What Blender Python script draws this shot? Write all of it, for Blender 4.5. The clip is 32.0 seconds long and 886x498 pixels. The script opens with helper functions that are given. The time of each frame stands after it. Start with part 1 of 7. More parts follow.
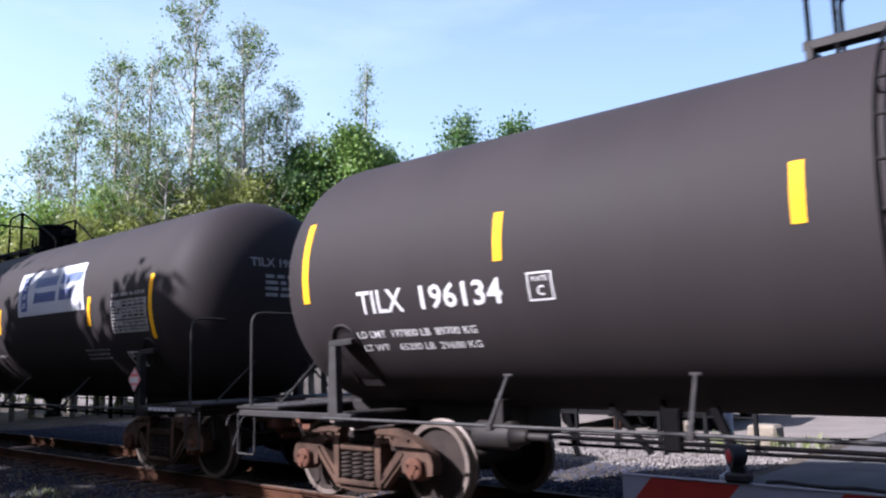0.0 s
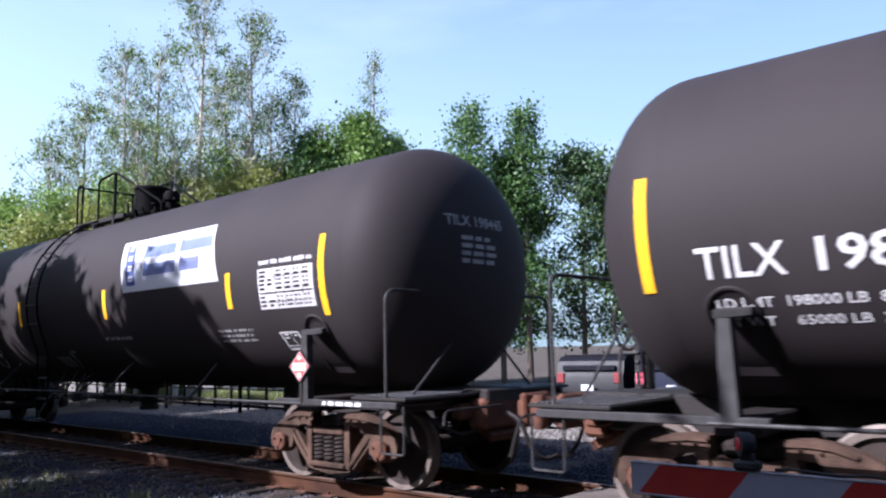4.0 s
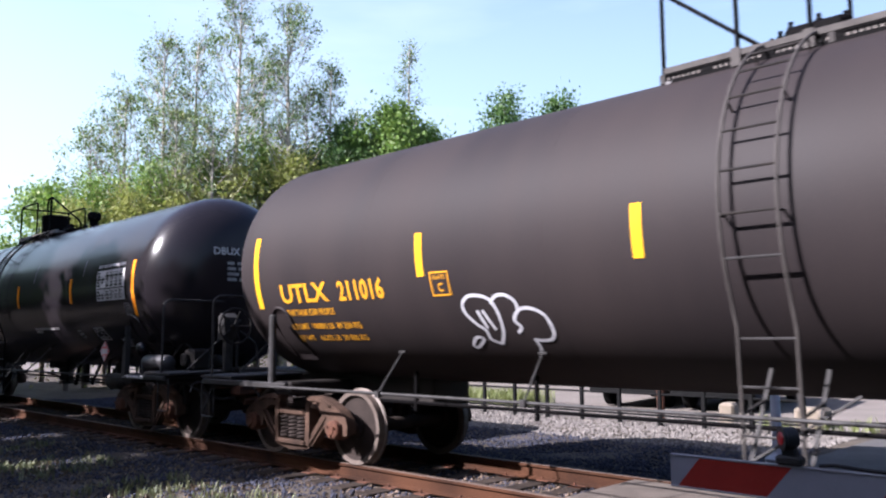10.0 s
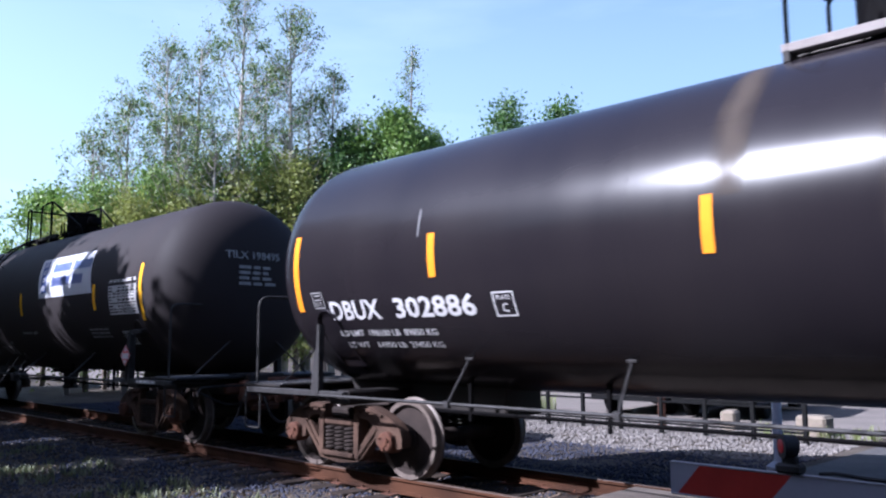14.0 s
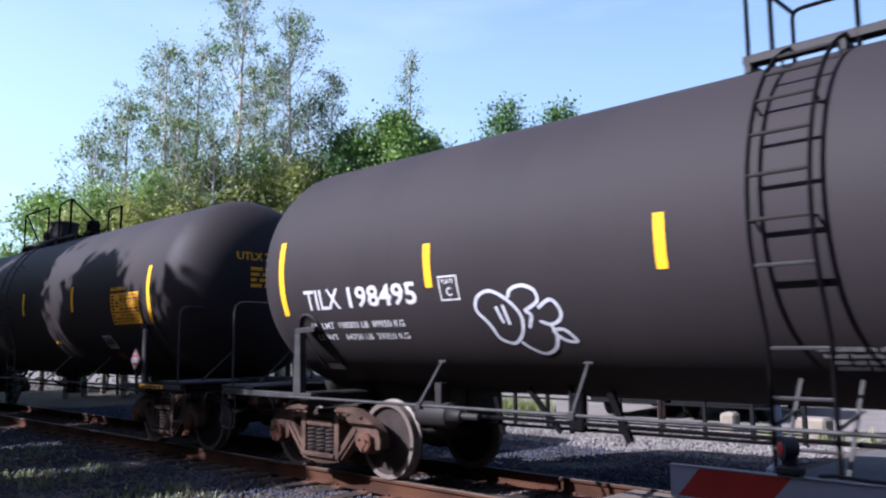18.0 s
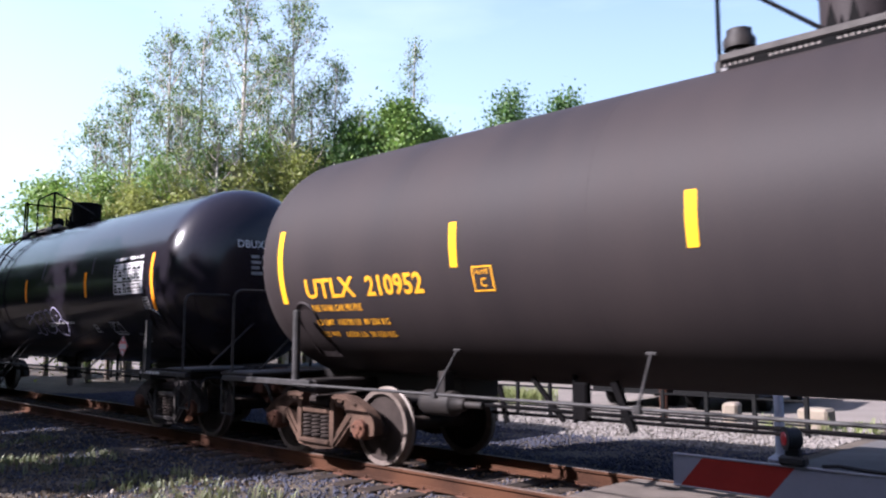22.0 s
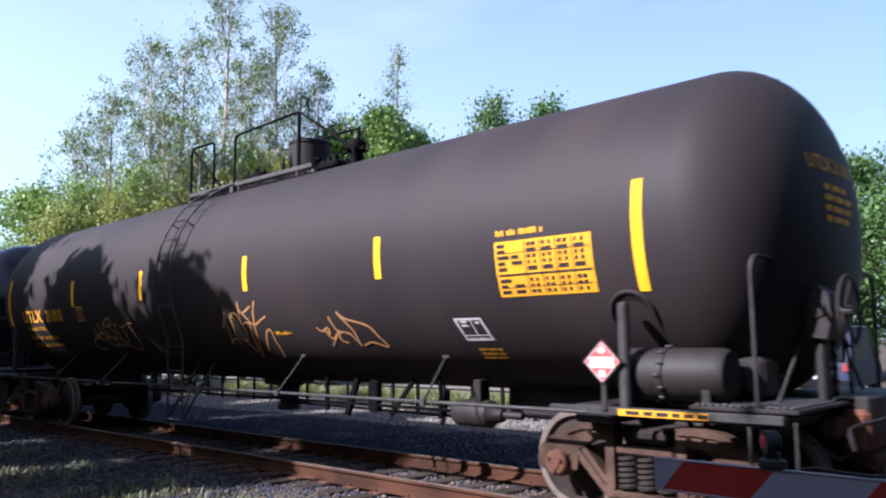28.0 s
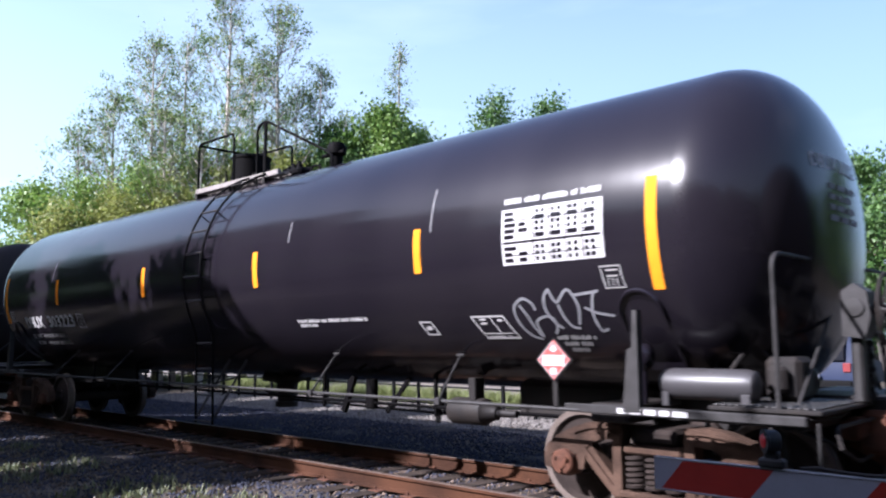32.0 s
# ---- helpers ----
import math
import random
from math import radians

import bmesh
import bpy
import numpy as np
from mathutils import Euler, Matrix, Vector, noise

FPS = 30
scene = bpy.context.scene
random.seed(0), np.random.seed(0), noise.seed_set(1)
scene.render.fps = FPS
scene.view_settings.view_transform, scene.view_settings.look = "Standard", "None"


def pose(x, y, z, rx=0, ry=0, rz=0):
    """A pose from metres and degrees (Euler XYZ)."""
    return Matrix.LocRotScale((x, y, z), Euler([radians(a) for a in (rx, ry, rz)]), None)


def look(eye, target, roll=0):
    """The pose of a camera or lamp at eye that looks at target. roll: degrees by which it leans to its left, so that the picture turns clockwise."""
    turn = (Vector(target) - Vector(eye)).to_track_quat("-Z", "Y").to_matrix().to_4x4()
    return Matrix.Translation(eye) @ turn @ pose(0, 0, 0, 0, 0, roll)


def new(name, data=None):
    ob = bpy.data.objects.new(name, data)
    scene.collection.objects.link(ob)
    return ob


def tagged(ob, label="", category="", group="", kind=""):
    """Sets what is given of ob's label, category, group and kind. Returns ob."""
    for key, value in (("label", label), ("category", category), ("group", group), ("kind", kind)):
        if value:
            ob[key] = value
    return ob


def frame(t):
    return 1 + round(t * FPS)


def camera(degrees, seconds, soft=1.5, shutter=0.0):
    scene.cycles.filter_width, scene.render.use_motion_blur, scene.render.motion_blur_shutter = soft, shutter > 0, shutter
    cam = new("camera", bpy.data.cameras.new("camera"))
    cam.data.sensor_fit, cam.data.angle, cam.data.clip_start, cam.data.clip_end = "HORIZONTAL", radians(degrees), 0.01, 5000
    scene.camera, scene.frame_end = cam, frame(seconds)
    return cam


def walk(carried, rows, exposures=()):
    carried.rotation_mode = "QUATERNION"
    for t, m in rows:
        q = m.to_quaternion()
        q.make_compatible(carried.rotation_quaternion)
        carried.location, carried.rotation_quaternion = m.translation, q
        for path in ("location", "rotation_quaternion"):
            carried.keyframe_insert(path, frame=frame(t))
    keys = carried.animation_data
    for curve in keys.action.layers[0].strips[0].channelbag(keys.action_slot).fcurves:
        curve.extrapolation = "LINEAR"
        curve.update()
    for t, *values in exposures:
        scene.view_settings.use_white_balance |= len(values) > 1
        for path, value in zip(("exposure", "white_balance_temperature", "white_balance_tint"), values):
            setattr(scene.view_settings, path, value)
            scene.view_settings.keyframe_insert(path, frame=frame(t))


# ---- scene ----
cam = camera(58.5, 32.0, soft=2.2, shutter=0.2)
EYE = (0.0, -7.29, 1.567)
# seconds, turn to the left of +y, upward tilt, lean
AIM = [
    (0.0, 40.99, 7.98, 1.30), (0.5, 41.10, 8.02, 1.28), (1.0, 41.23, 7.96, 1.21), (1.5, 41.30, 7.84, 1.09),
    (2.0, 41.41, 7.78, 1.17), (2.5, 41.33, 7.80, 0.97), (3.0, 41.41, 7.51, 0.95), (3.5, 41.54, 7.21, 1.03),
    (5.5, 41.55, 7.11, 1.70), (6.0, 41.62, 6.99, 1.73), (6.5, 41.76, 6.90, 1.48), (7.0, 42.78, 6.65, 0.86),
    (7.5, 42.18, 6.18, 0.85), (8.0, 42.93, 6.13, 0.36), (8.5, 43.60, 5.88, 0.40), (9.0, 43.64, 5.96, 0.65),
    (9.5, 44.09, 5.98, 0.66), (10.0, 44.03, 6.40, 0.47), (10.5, 44.31, 6.61, 0.45), (11.0, 44.34, 6.97, 0.39),
    (11.5, 44.95, 7.07, 0.35), (12.0, 44.54, 7.26, 0.38), (12.5, 43.92, 7.23, 0.49), (13.0, 43.87, 7.01, 0.45),
    (13.5, 43.69, 6.89, 0.52), (14.0, 44.16, 6.82, 0.21), (14.5, 44.68, 6.55, 0.15), (16.5, 44.35, 6.89, 0.32),
    (17.0, 44.26, 6.87, 0.24), (17.5, 44.10, 6.98, 0.40), (18.0, 44.10, 7.04, 0.37), (18.5, 44.23, 6.97, 0.30),
    (19.0, 44.22, 6.86, 0.21), (19.5, 44.12, 6.93, 0.33), (20.0, 44.13, 6.91, 0.43), (20.5, 44.32, 6.85, 0.13),
    (21.0, 44.39, 6.53, 0.11), (21.5, 44.41, 6.33, -0.01), (22.0, 44.32, 6.22, 0.01), (22.5, 44.28, 6.07, -0.06),
    (23.0, 44.51, 5.73, -0.17), (23.5, 44.59, 5.61, -0.14), (24.0, 44.75, 5.41, -0.29), (24.5, 44.49, 5.36, -0.12),
    (26.5, 42.93, 6.26, 0.40), (27.0, 43.36, 6.49, 0.19), (27.5, 43.45, 6.59, 0.30), (28.0, 43.19, 6.69, 0.56),
    (28.5, 43.27, 6.79, 0.61), (29.0, 43.24, 6.73, 0.61), (29.5, 43.37, 6.53, 0.63), (30.0, 43.26, 6.41, 0.66),
    (30.5, 43.29, 6.51, 0.54), (31.0, 43.22, 6.48, 0.50), (31.5, 43.28, 6.53, 0.33), (32.0, 43.29, 6.56, 0.33),
]
SWAY = [(0, 0.036), (3.5, 0.031), (6.5, 0.027), (8, 0.003), (9, 0.0), (12, 0.011), (20, 0.012), (22.5, 0.0), (24, 0.003), (26.5, 0.015), (29, 0.026), (32, 0.025)]


def eye_at(t, turn):
    """The holder's slow sway to the side."""
    k = np.interp(t, [a for a, _ in SWAY], [b for _, b in SWAY])
    return EYE[0] + k * math.cos(radians(turn)), EYE[1] + k * math.sin(radians(turn)), EYE[2]


# seconds, stops, kelvin, tint: the camera's own metering as bright banners and gaps pass
LOOK = [(0.0, 1.91, 5500, 21), (1.0, 1.99, 5700, 21), (2.0, 1.59, 5000, 21), (3.0, 1.91, 5450, 21), (6.0, 1.77, 5050, 21), (7.0, 1.87, 5400, 21), (8.0, 2.06, 5800, 21),
        (10.0, 2.06, 5650, 21), (12.0, 2.01, 5600, 21), (13.0, 1.97, 5400, 21), (14.0, 1.79, 5100, 21), (17.0, 1.65, 5050, 21), (18.0, 1.75, 5200, 21), (20.0, 1.87, 5450, 21),
        (21.0, 1.91, 5450, 21), (22.0, 2.08, 5650, 23), (24.0, 2.03, 5500, 22), (28.0, 1.88, 5450, 21), (30.0, 1.98, 5550, 21), (32.0, 1.98, 5450, 20)]
walk(cam, [(t, pose(*eye_at(t, turn)) @ pose(0, 0, 0, 0, 0, turn) @ pose(0, 0, 0, tilt) @ pose(0, 0, 0, 0, lean) @ pose(0, 0, 0, 90))
           for t, turn, tilt, lean in AIM], LOOK)

# ---- light ----
SUN = Vector((-0.32, -0.69, 0.56)).normalized()
world = bpy.data.worlds.new("sky")
scene.world = world
world.use_nodes = True
nt = world.node_tree
sky = nt.nodes.new("ShaderNodeTexSky")
sky.sky_type, sky.sun_disc = "NISHITA", False
sky.sun_elevation = math.asin(SUN.z)
sky.sun_rotation = math.atan2(SUN.x, SUN.y)
sky.air_density, sky.dust_density, sky.ozone_density = 1.0, 3.4, 2.5
bg = nt.nodes["Background"]
bg.inputs["Strength"].default_value = 0.064
# thin high cloud streaks
tc = nt.nodes.new("ShaderNodeTexCoord")
mp = nt.nodes.new("ShaderNodeMapping")
mp.inputs["Scale"].default_value = (1.2, 1.2, 5.0)
cn = nt.nodes.new("ShaderNodeTexNoise")
cn.inputs["Scale"].default_value, cn.inputs["Detail"].default_value = 2.2, 5.0
cr = nt.nodes.new("ShaderNodeValToRGB")
cr.color_ramp.elements[0].position, cr.color_ramp.elements[1].position = 0.52, 0.80
cr.color_ramp.elements[1].color = (0.16, 0.16, 0.16, 1)
cm = nt.nodes.new("ShaderNodeMix")
cm.data_type = "RGBA"
cm.inputs[7].default_value = (7.5, 7.8, 8.0, 1)
nt.links.new(tc.outputs["Generated"], mp.inputs["Vector"])
nt.links.new(mp.outputs["Vector"], cn.inputs["Vector"])
nt.links.new(cn.outputs["Fac"], cr.inputs["Fac"])
nt.links.new(cr.outputs["Color"], cm.inputs[0])
# haze, thickest at the horizon and brighter towards the sun
dn = nt.nodes.new("ShaderNodeVectorMath")
dn.operation = "NORMALIZE"
nt.links.new(tc.outputs["Generated"], dn.inputs[0])
dz = nt.nodes.new("ShaderNodeSeparateXYZ")
nt.links.new(dn.outputs[0], dz.inputs[0])
low = nt.nodes.new("ShaderNodeMapRange")
low.interpolation_type = "SMOOTHSTEP"
low.inputs["From Min"].default_value, low.inputs["From Max"].default_value = -0.05, 0.75
low.inputs["To Min"].default_value, low.inputs["To Max"].default_value = 0.85, 0.0
nt.links.new(dz.outputs["Z"], low.inputs["Value"])
ds = nt.nodes.new("ShaderNodeVectorMath")
ds.operation = "DOT_PRODUCT"
ds.inputs[1].default_value = SUN
nt.links.new(dn.outputs[0], ds.inputs[0])
gain = nt.nodes.new("ShaderNodeMath")
gain.operation = "MULTIPLY_ADD"
gain.inputs[1].default_value, gain.inputs[2].default_value = 0.9, 1.0
nt.links.new(ds.outputs["Value"], gain.inputs[0])
thick = nt.nodes.new("ShaderNodeMath")
thick.operation = "MULTIPLY"
thick.use_clamp = True
nt.links.new(low.outputs[0], thick.inputs[0])
nt.links.new(gain.outputs[0], thick.inputs[1])
hm = nt.nodes.new("ShaderNodeMix")
hm.data_type = "RGBA"
hm.inputs[7].default_value = (4.35, 5.55, 5.5, 1)
nt.links.new(thick.outputs[0], hm.inputs[0])
nt.links.new(sky.outputs["Color"], hm.inputs[6])
nt.links.new(hm.outputs[2], cm.inputs[6])
nt.links.new(cm.outputs[2], bg.inputs["Color"])
lamp = bpy.data.lights.new("sun", "SUN")
lamp.energy, lamp.angle, lamp.color = 5.0, radians(0.6), (1.0, 0.92, 0.80)
sun = new("sun", lamp)
sun.matrix_world = look(SUN * 60, (0, 0, 0))


# ---- materials ----
MATS = {}


def mat(name, base, rough=0.6, metal=0.0, second=None, scale=8.0, amount=0.5, fine=60.0, bump=0.0, bump_scale=40.0,
        emit=None, strength=0.0, spread=0.0, streak=0.0, coat=0.0, detail=6.0, spec=0.5):
    """A painted or natural surface: base and second colour mixed by two noises, optional relief, vertical streaks and piece-to-piece spread."""
    if name in MATS:
        return MATS[name]
    m = bpy.data.materials.new(name)
    m.use_nodes = True
    t = m.node_tree
    b = t.nodes["Principled BSDF"]
    b.inputs["Roughness"].default_value = rough
    b.inputs["Metallic"].default_value = metal
    b.inputs["Coat Weight"].default_value = coat
    b.inputs["Specular IOR Level"].default_value = spec
    b.inputs["Base Color"].default_value = (*base, 1)
    co = t.nodes.new("ShaderNodeTexCoord")
    if second:
        n1 = t.nodes.new("ShaderNodeTexNoise")
        n1.inputs["Scale"].default_value, n1.inputs["Detail"].default_value = scale, detail
        n2 = t.nodes.new("ShaderNodeTexNoise")
        n2.inputs["Scale"].default_value, n2.inputs["Detail"].default_value = fine, 4.0
        if streak:
            mpn = t.nodes.new("ShaderNodeMapping")
            mpn.inputs["Scale"].default_value = (streak * 0.7, 0.35, 0.35)
            t.links.new(co.outputs["Object"], mpn.inputs["Vector"])
            t.links.new(mpn.outputs["Vector"], n1.inputs["Vector"])
        else:
            t.links.new(co.outputs["Object"], n1.inputs["Vector"])
        t.links.new(co.outputs["Object"], n2.inputs["Vector"])
        av = t.nodes.new("ShaderNodeMath")
        av.operation = "MULTIPLY_ADD"
        av.inputs[1].default_value, av.inputs[2].default_value = 0.35, -0.17
        t.links.new(n2.outputs["Fac"], av.inputs[0])
        ad = t.nodes.new("ShaderNodeMath")
        ad.operation = "ADD"
        t.links.new(n1.outputs["Fac"], ad.inputs[0])
        t.links.new(av.outputs[0], ad.inputs[1])
        rp = t.nodes.new("ShaderNodeMapRange")
        rp.inputs["From Min"].default_value, rp.inputs["From Max"].default_value = 0.5 - 0.28, 0.5 + 0.28
        rp.inputs["To Min"].default_value, rp.inputs["To Max"].default_value = 0.0, min(1.0, amount * 2)
        t.links.new(ad.outputs[0], rp.inputs["Value"])
        mx = t.nodes.new("ShaderNodeMix")
        mx.data_type = "RGBA"
        mx.inputs[6].default_value, mx.inputs[7].default_value = (*base, 1), (*second, 1)
        t.links.new(rp.outputs[0], mx.inputs[0])
        out = mx.outputs[2]
        if spread:
            oi = t.nodes.new("ShaderNodeObjectInfo")
            gi = t.nodes.new("ShaderNodeNewGeometry")
            sm = t.nodes.new("ShaderNodeMath")
            sm.operation = "ADD"
            t.links.new(oi.outputs["Random"], sm.inputs[0])
            t.links.new(gi.outputs["Random Per Island"], sm.inputs[1])
            rg = t.nodes.new("ShaderNodeMapRange")
            rg.inputs["From Max"].default_value = 2.0
            rg.inputs["To Min"].default_value, rg.inputs["To Max"].default_value = 1 - spread, 1 + spread
            t.links.new(sm.outputs[0], rg.inputs["Value"])
            vm = t.nodes.new("ShaderNodeVectorMath")
            vm.operation = "SCALE"
            t.links.new(out, vm.inputs[0])
            t.links.new(rg.outputs[0], vm.inputs["Scale"])
            out = vm.outputs[0]
        t.links.new(out, b.inputs["Base Color"])
        rr = t.nodes.new("ShaderNodeMapRange")
        rr.inputs["To Min"].default_value, rr.inputs["To Max"].default_value = max(0.03, rough - 0.06), min(1, rough + 0.08)
        t.links.new(n1.outputs["Fac"], rr.inputs["Value"])
        t.links.new(rr.outputs[0], b.inputs["Roughness"])
    if bump:
        n3 = t.nodes.new("ShaderNodeTexNoise")
        n3.inputs["Scale"].default_value, n3.inputs["Detail"].default_value = bump_scale, 5.0
        bp = t.nodes.new("ShaderNodeBump")
        bp.inputs["Strength"].default_value, bp.inputs["Distance"].default_value = bump, 0.02
        t.links.new(co.outputs["Object"], n3.inputs["Vector"])
        t.links.new(n3.outputs["Fac"], bp.inputs["Height"])
        t.links.new(bp.outputs["Normal"], b.inputs["Normal"])
    if emit:
        b.inputs["Emission Color"].default_value = (*emit, 1)
        b.inputs["Emission Strength"].default_value = strength
    MATS[name] = m
    return m


def leaf_mat(name, base, second, through_amount=0.35):
    """Leaves that let some light through, each a little different."""
    if name in MATS:
        return MATS[name]
    m = bpy.data.materials.new(name)
    m.use_nodes = True
    t = m.node_tree
    b = t.nodes["Principled BSDF"]
    b.inputs["Roughness"].default_value = 0.55
    gi = t.nodes.new("ShaderNodeNewGeometry")
    mx = t.nodes.new("ShaderNodeMix")
    mx.data_type = "RGBA"
    mx.inputs[6].default_value, mx.inputs[7].default_value = (*base, 1), (*second, 1)
    t.links.new(gi.outputs["Random Per Island"], mx.inputs[0])
    t.links.new(mx.outputs[2], b.inputs["Base Color"])
    tr = t.nodes.new("ShaderNodeBsdfTranslucent")
    t.links.new(mx.outputs[2], tr.inputs["Color"])
    ms = t.nodes.new("ShaderNodeMixShader")
    ms.inputs[0].default_value = through_amount
    t.links.new(b.outputs[0], ms.inputs[1])
    t.links.new(tr.outputs[0], ms.inputs[2])
    t.links.new(ms.outputs[0], t.nodes["Material Output"].inputs["Surface"])
    MATS[name] = m
    return m


MATTE = mat("dull black tank paint", (0.0150, 0.0122, 0.0132), 0.70, spec=0.13, second=(0.0215, 0.0174, 0.0182), scale=0.8, amount=0.5, streak=2.2, bump=0.02, bump_scale=60)
GLOSSY = mat("glossy black tank paint", (0.0072, 0.0060, 0.0088), 0.16, spec=0.33, second=(0.0112, 0.0092, 0.0128), scale=1.0, amount=0.4, streak=2.0, bump=0.012, bump_scale=4)
UPAINT = mat("satin black tank paint", (0.0132, 0.0108, 0.0120), 0.62, spec=0.125, second=(0.0235, 0.0180, 0.0178), scale=0.7, amount=0.55, streak=2.6, bump=0.02, bump_scale=40)
SEMI = mat("dusty black tank paint", (0.0090, 0.0076, 0.0098), 0.215, spec=0.22, second=(0.0140, 0.0116, 0.0132), scale=0.8, amount=0.5, streak=2.2, bump=0.012, bump_scale=4)
STEEL = mat("dark painted steel", (0.008, 0.0074, 0.0080), 0.6, spec=0.2, second=(0.018, 0.014, 0.012), scale=6, amount=0.45, bump=0.1)
PIPE = mat("worn grey pipe", (0.032, 0.030, 0.031), 0.6, spec=0.2, second=(0.012, 0.011, 0.0105), scale=7, amount=0.5)
RUST = mat("rusty cast steel", (0.080, 0.048, 0.034), 0.92, spec=0.12, second=(0.012, 0.008, 0.0065), scale=3.2, amount=0.55, bump=0.4)
WHEELDARK = mat("dark greasy wheel steel", (0.028, 0.020, 0.017), 0.85, spec=0.15, second=(0.012, 0.009, 0.008), scale=6, amount=0.5, bump=0.2)
RUSTRED = mat("red brown rust", (0.10, 0.038, 0.020), 0.88, spec=0.25, second=(0.04, 0.019, 0.013), scale=9, amount=0.5, bump=0.3)
TREAD = mat("worn wheel tread", (0.11, 0.086, 0.072), 0.6, metal=0.2, second=(0.06, 0.043, 0.035), scale=12, amount=0.45)
GREYCAST = mat("dusty grey cast steel", (0.050, 0.043, 0.041), 0.85, spec=0.2, second=(0.015, 0.012, 0.012), scale=5, amount=0.5, bump=0.3)
DRUM = mat("satin grey drum paint", (0.040, 0.038, 0.041), 0.42, spec=0.35, second=(0.022, 0.020, 0.021), scale=5, amount=0.4)
YELLOW = mat("yellow reflective tape", (0.64, 0.335, 0.004), 0.7, spec=0.1, second=(0.54, 0.27, 0.003), scale=14, amount=0.4)
AMBER = mat("amber reflective tape", (0.64, 0.215, 0.003), 0.7, spec=0.1, second=(0.60, 0.185, 0.003), scale=14, amount=0.4)
WHITE = mat("white lettering paint", (0.45, 0.44, 0.445), 0.65, spec=0.2, second=(0.31, 0.30, 0.30), scale=9, amount=0.5)
YPAINT = mat("yellow lettering paint", (0.56, 0.275, 0.006), 0.65, spec=0.15, second=(0.42, 0.185, 0.005), scale=9, amount=0.5)
SCUFF = mat("pale weld scuff", (0.15, 0.148, 0.155), 0.6, second=(0.05, 0.048, 0.052), scale=18, amount=0.6)
DIM = mat("faded grey lettering", (0.27, 0.265, 0.265), 0.7, spec=0.2, second=(0.14, 0.135, 0.135), scale=12, amount=0.6)
BANNER = mat("white vinyl banner", (0.355, 0.355, 0.375), 0.6, spec=0.3, second=(0.315, 0.32, 0.345), scale=3, amount=0.4)
BLUE = mat("blue print", (0.006, 0.022, 0.125), 0.6, second=(0.010, 0.030, 0.15), scale=6, amount=0.5)
PALEBLUE = mat("pale blue print", (0.018, 0.045, 0.145), 0.6, second=(0.04, 0.08, 0.20), scale=6, amount=0.5)
PLACRED = mat("red placard print", (0.46, 0.045, 0.036), 0.5, second=(0.40, 0.035, 0.03), scale=8, amount=0.4)
RAILTOP = mat("rail head worn steel", (0.10, 0.075, 0.062), 0.6, metal=0.4, second=(0.07, 0.04, 0.028), scale=5, amount=0.5)
# rust, with broken shade painted in as wide near-black patches
RAILRUST = mat("rail web rust", (0.068, 0.029, 0.015), 0.92, spec=0.10, second=(0.010, 0.006, 0.005), scale=1.1, amount=0.55, bump=0.25)
TIE = mat("weathered timber tie", (0.040, 0.029, 0.023), 0.95, spec=0.12, second=(0.014, 0.011, 0.0095), scale=4, amount=0.6, bump=0.5, bump_scale=25, spread=0.3)
# stone colours carry the light: sunlit lot, sunlit bed, blue shade by the train
LITSTONE = mat("crushed stone in sunlit tone", (0.185, 0.168, 0.156), 0.95, spec=0.12, second=(0.07, 0.062, 0.057), scale=10, amount=0.5, spread=0.5)
LITBED = mat("tan ballast between the ties", (0.15, 0.112, 0.086), 0.95, spec=0.1, second=(0.045, 0.032, 0.026), scale=9, amount=0.5, spread=0.5)
SHADESTONE = mat("track ballast in shade blue", (0.046, 0.048, 0.067), 0.95, spec=0.12, second=(0.015, 0.016, 0.023), scale=10, amount=0.5, spread=0.5)
GRAVEL = mat("gravel ground", (0.086, 0.071, 0.058), 0.95, spec=0.1, second=(0.024, 0.020, 0.017), scale=1.3, amount=0.5, fine=70, bump=0.9, bump_scale=55, detail=10)
ASPHALT = mat("worn asphalt", (0.075, 0.071, 0.070), 0.9, spec=0.25, second=(0.045, 0.042, 0.042), scale=2, amount=0.5, fine=160, bump=0.35, bump_scale=180)
CONCRETE = mat("crossing slab", (0.10, 0.083, 0.072), 0.9, spec=0.2, second=(0.05, 0.041, 0.036), scale=3, amount=0.55, bump=0.3, bump_scale=80)
GRATE = mat("worn galvanised grating", (0.13, 0.125, 0.125), 0.55, metal=0.3, second=(0.06, 0.056, 0.054), scale=14, amount=0.5)
GEAR = mat("weathered zinc grey casting", (0.15, 0.145, 0.155), 0.55, spec=0.3, second=(0.05, 0.044, 0.042), scale=9, amount=0.5)


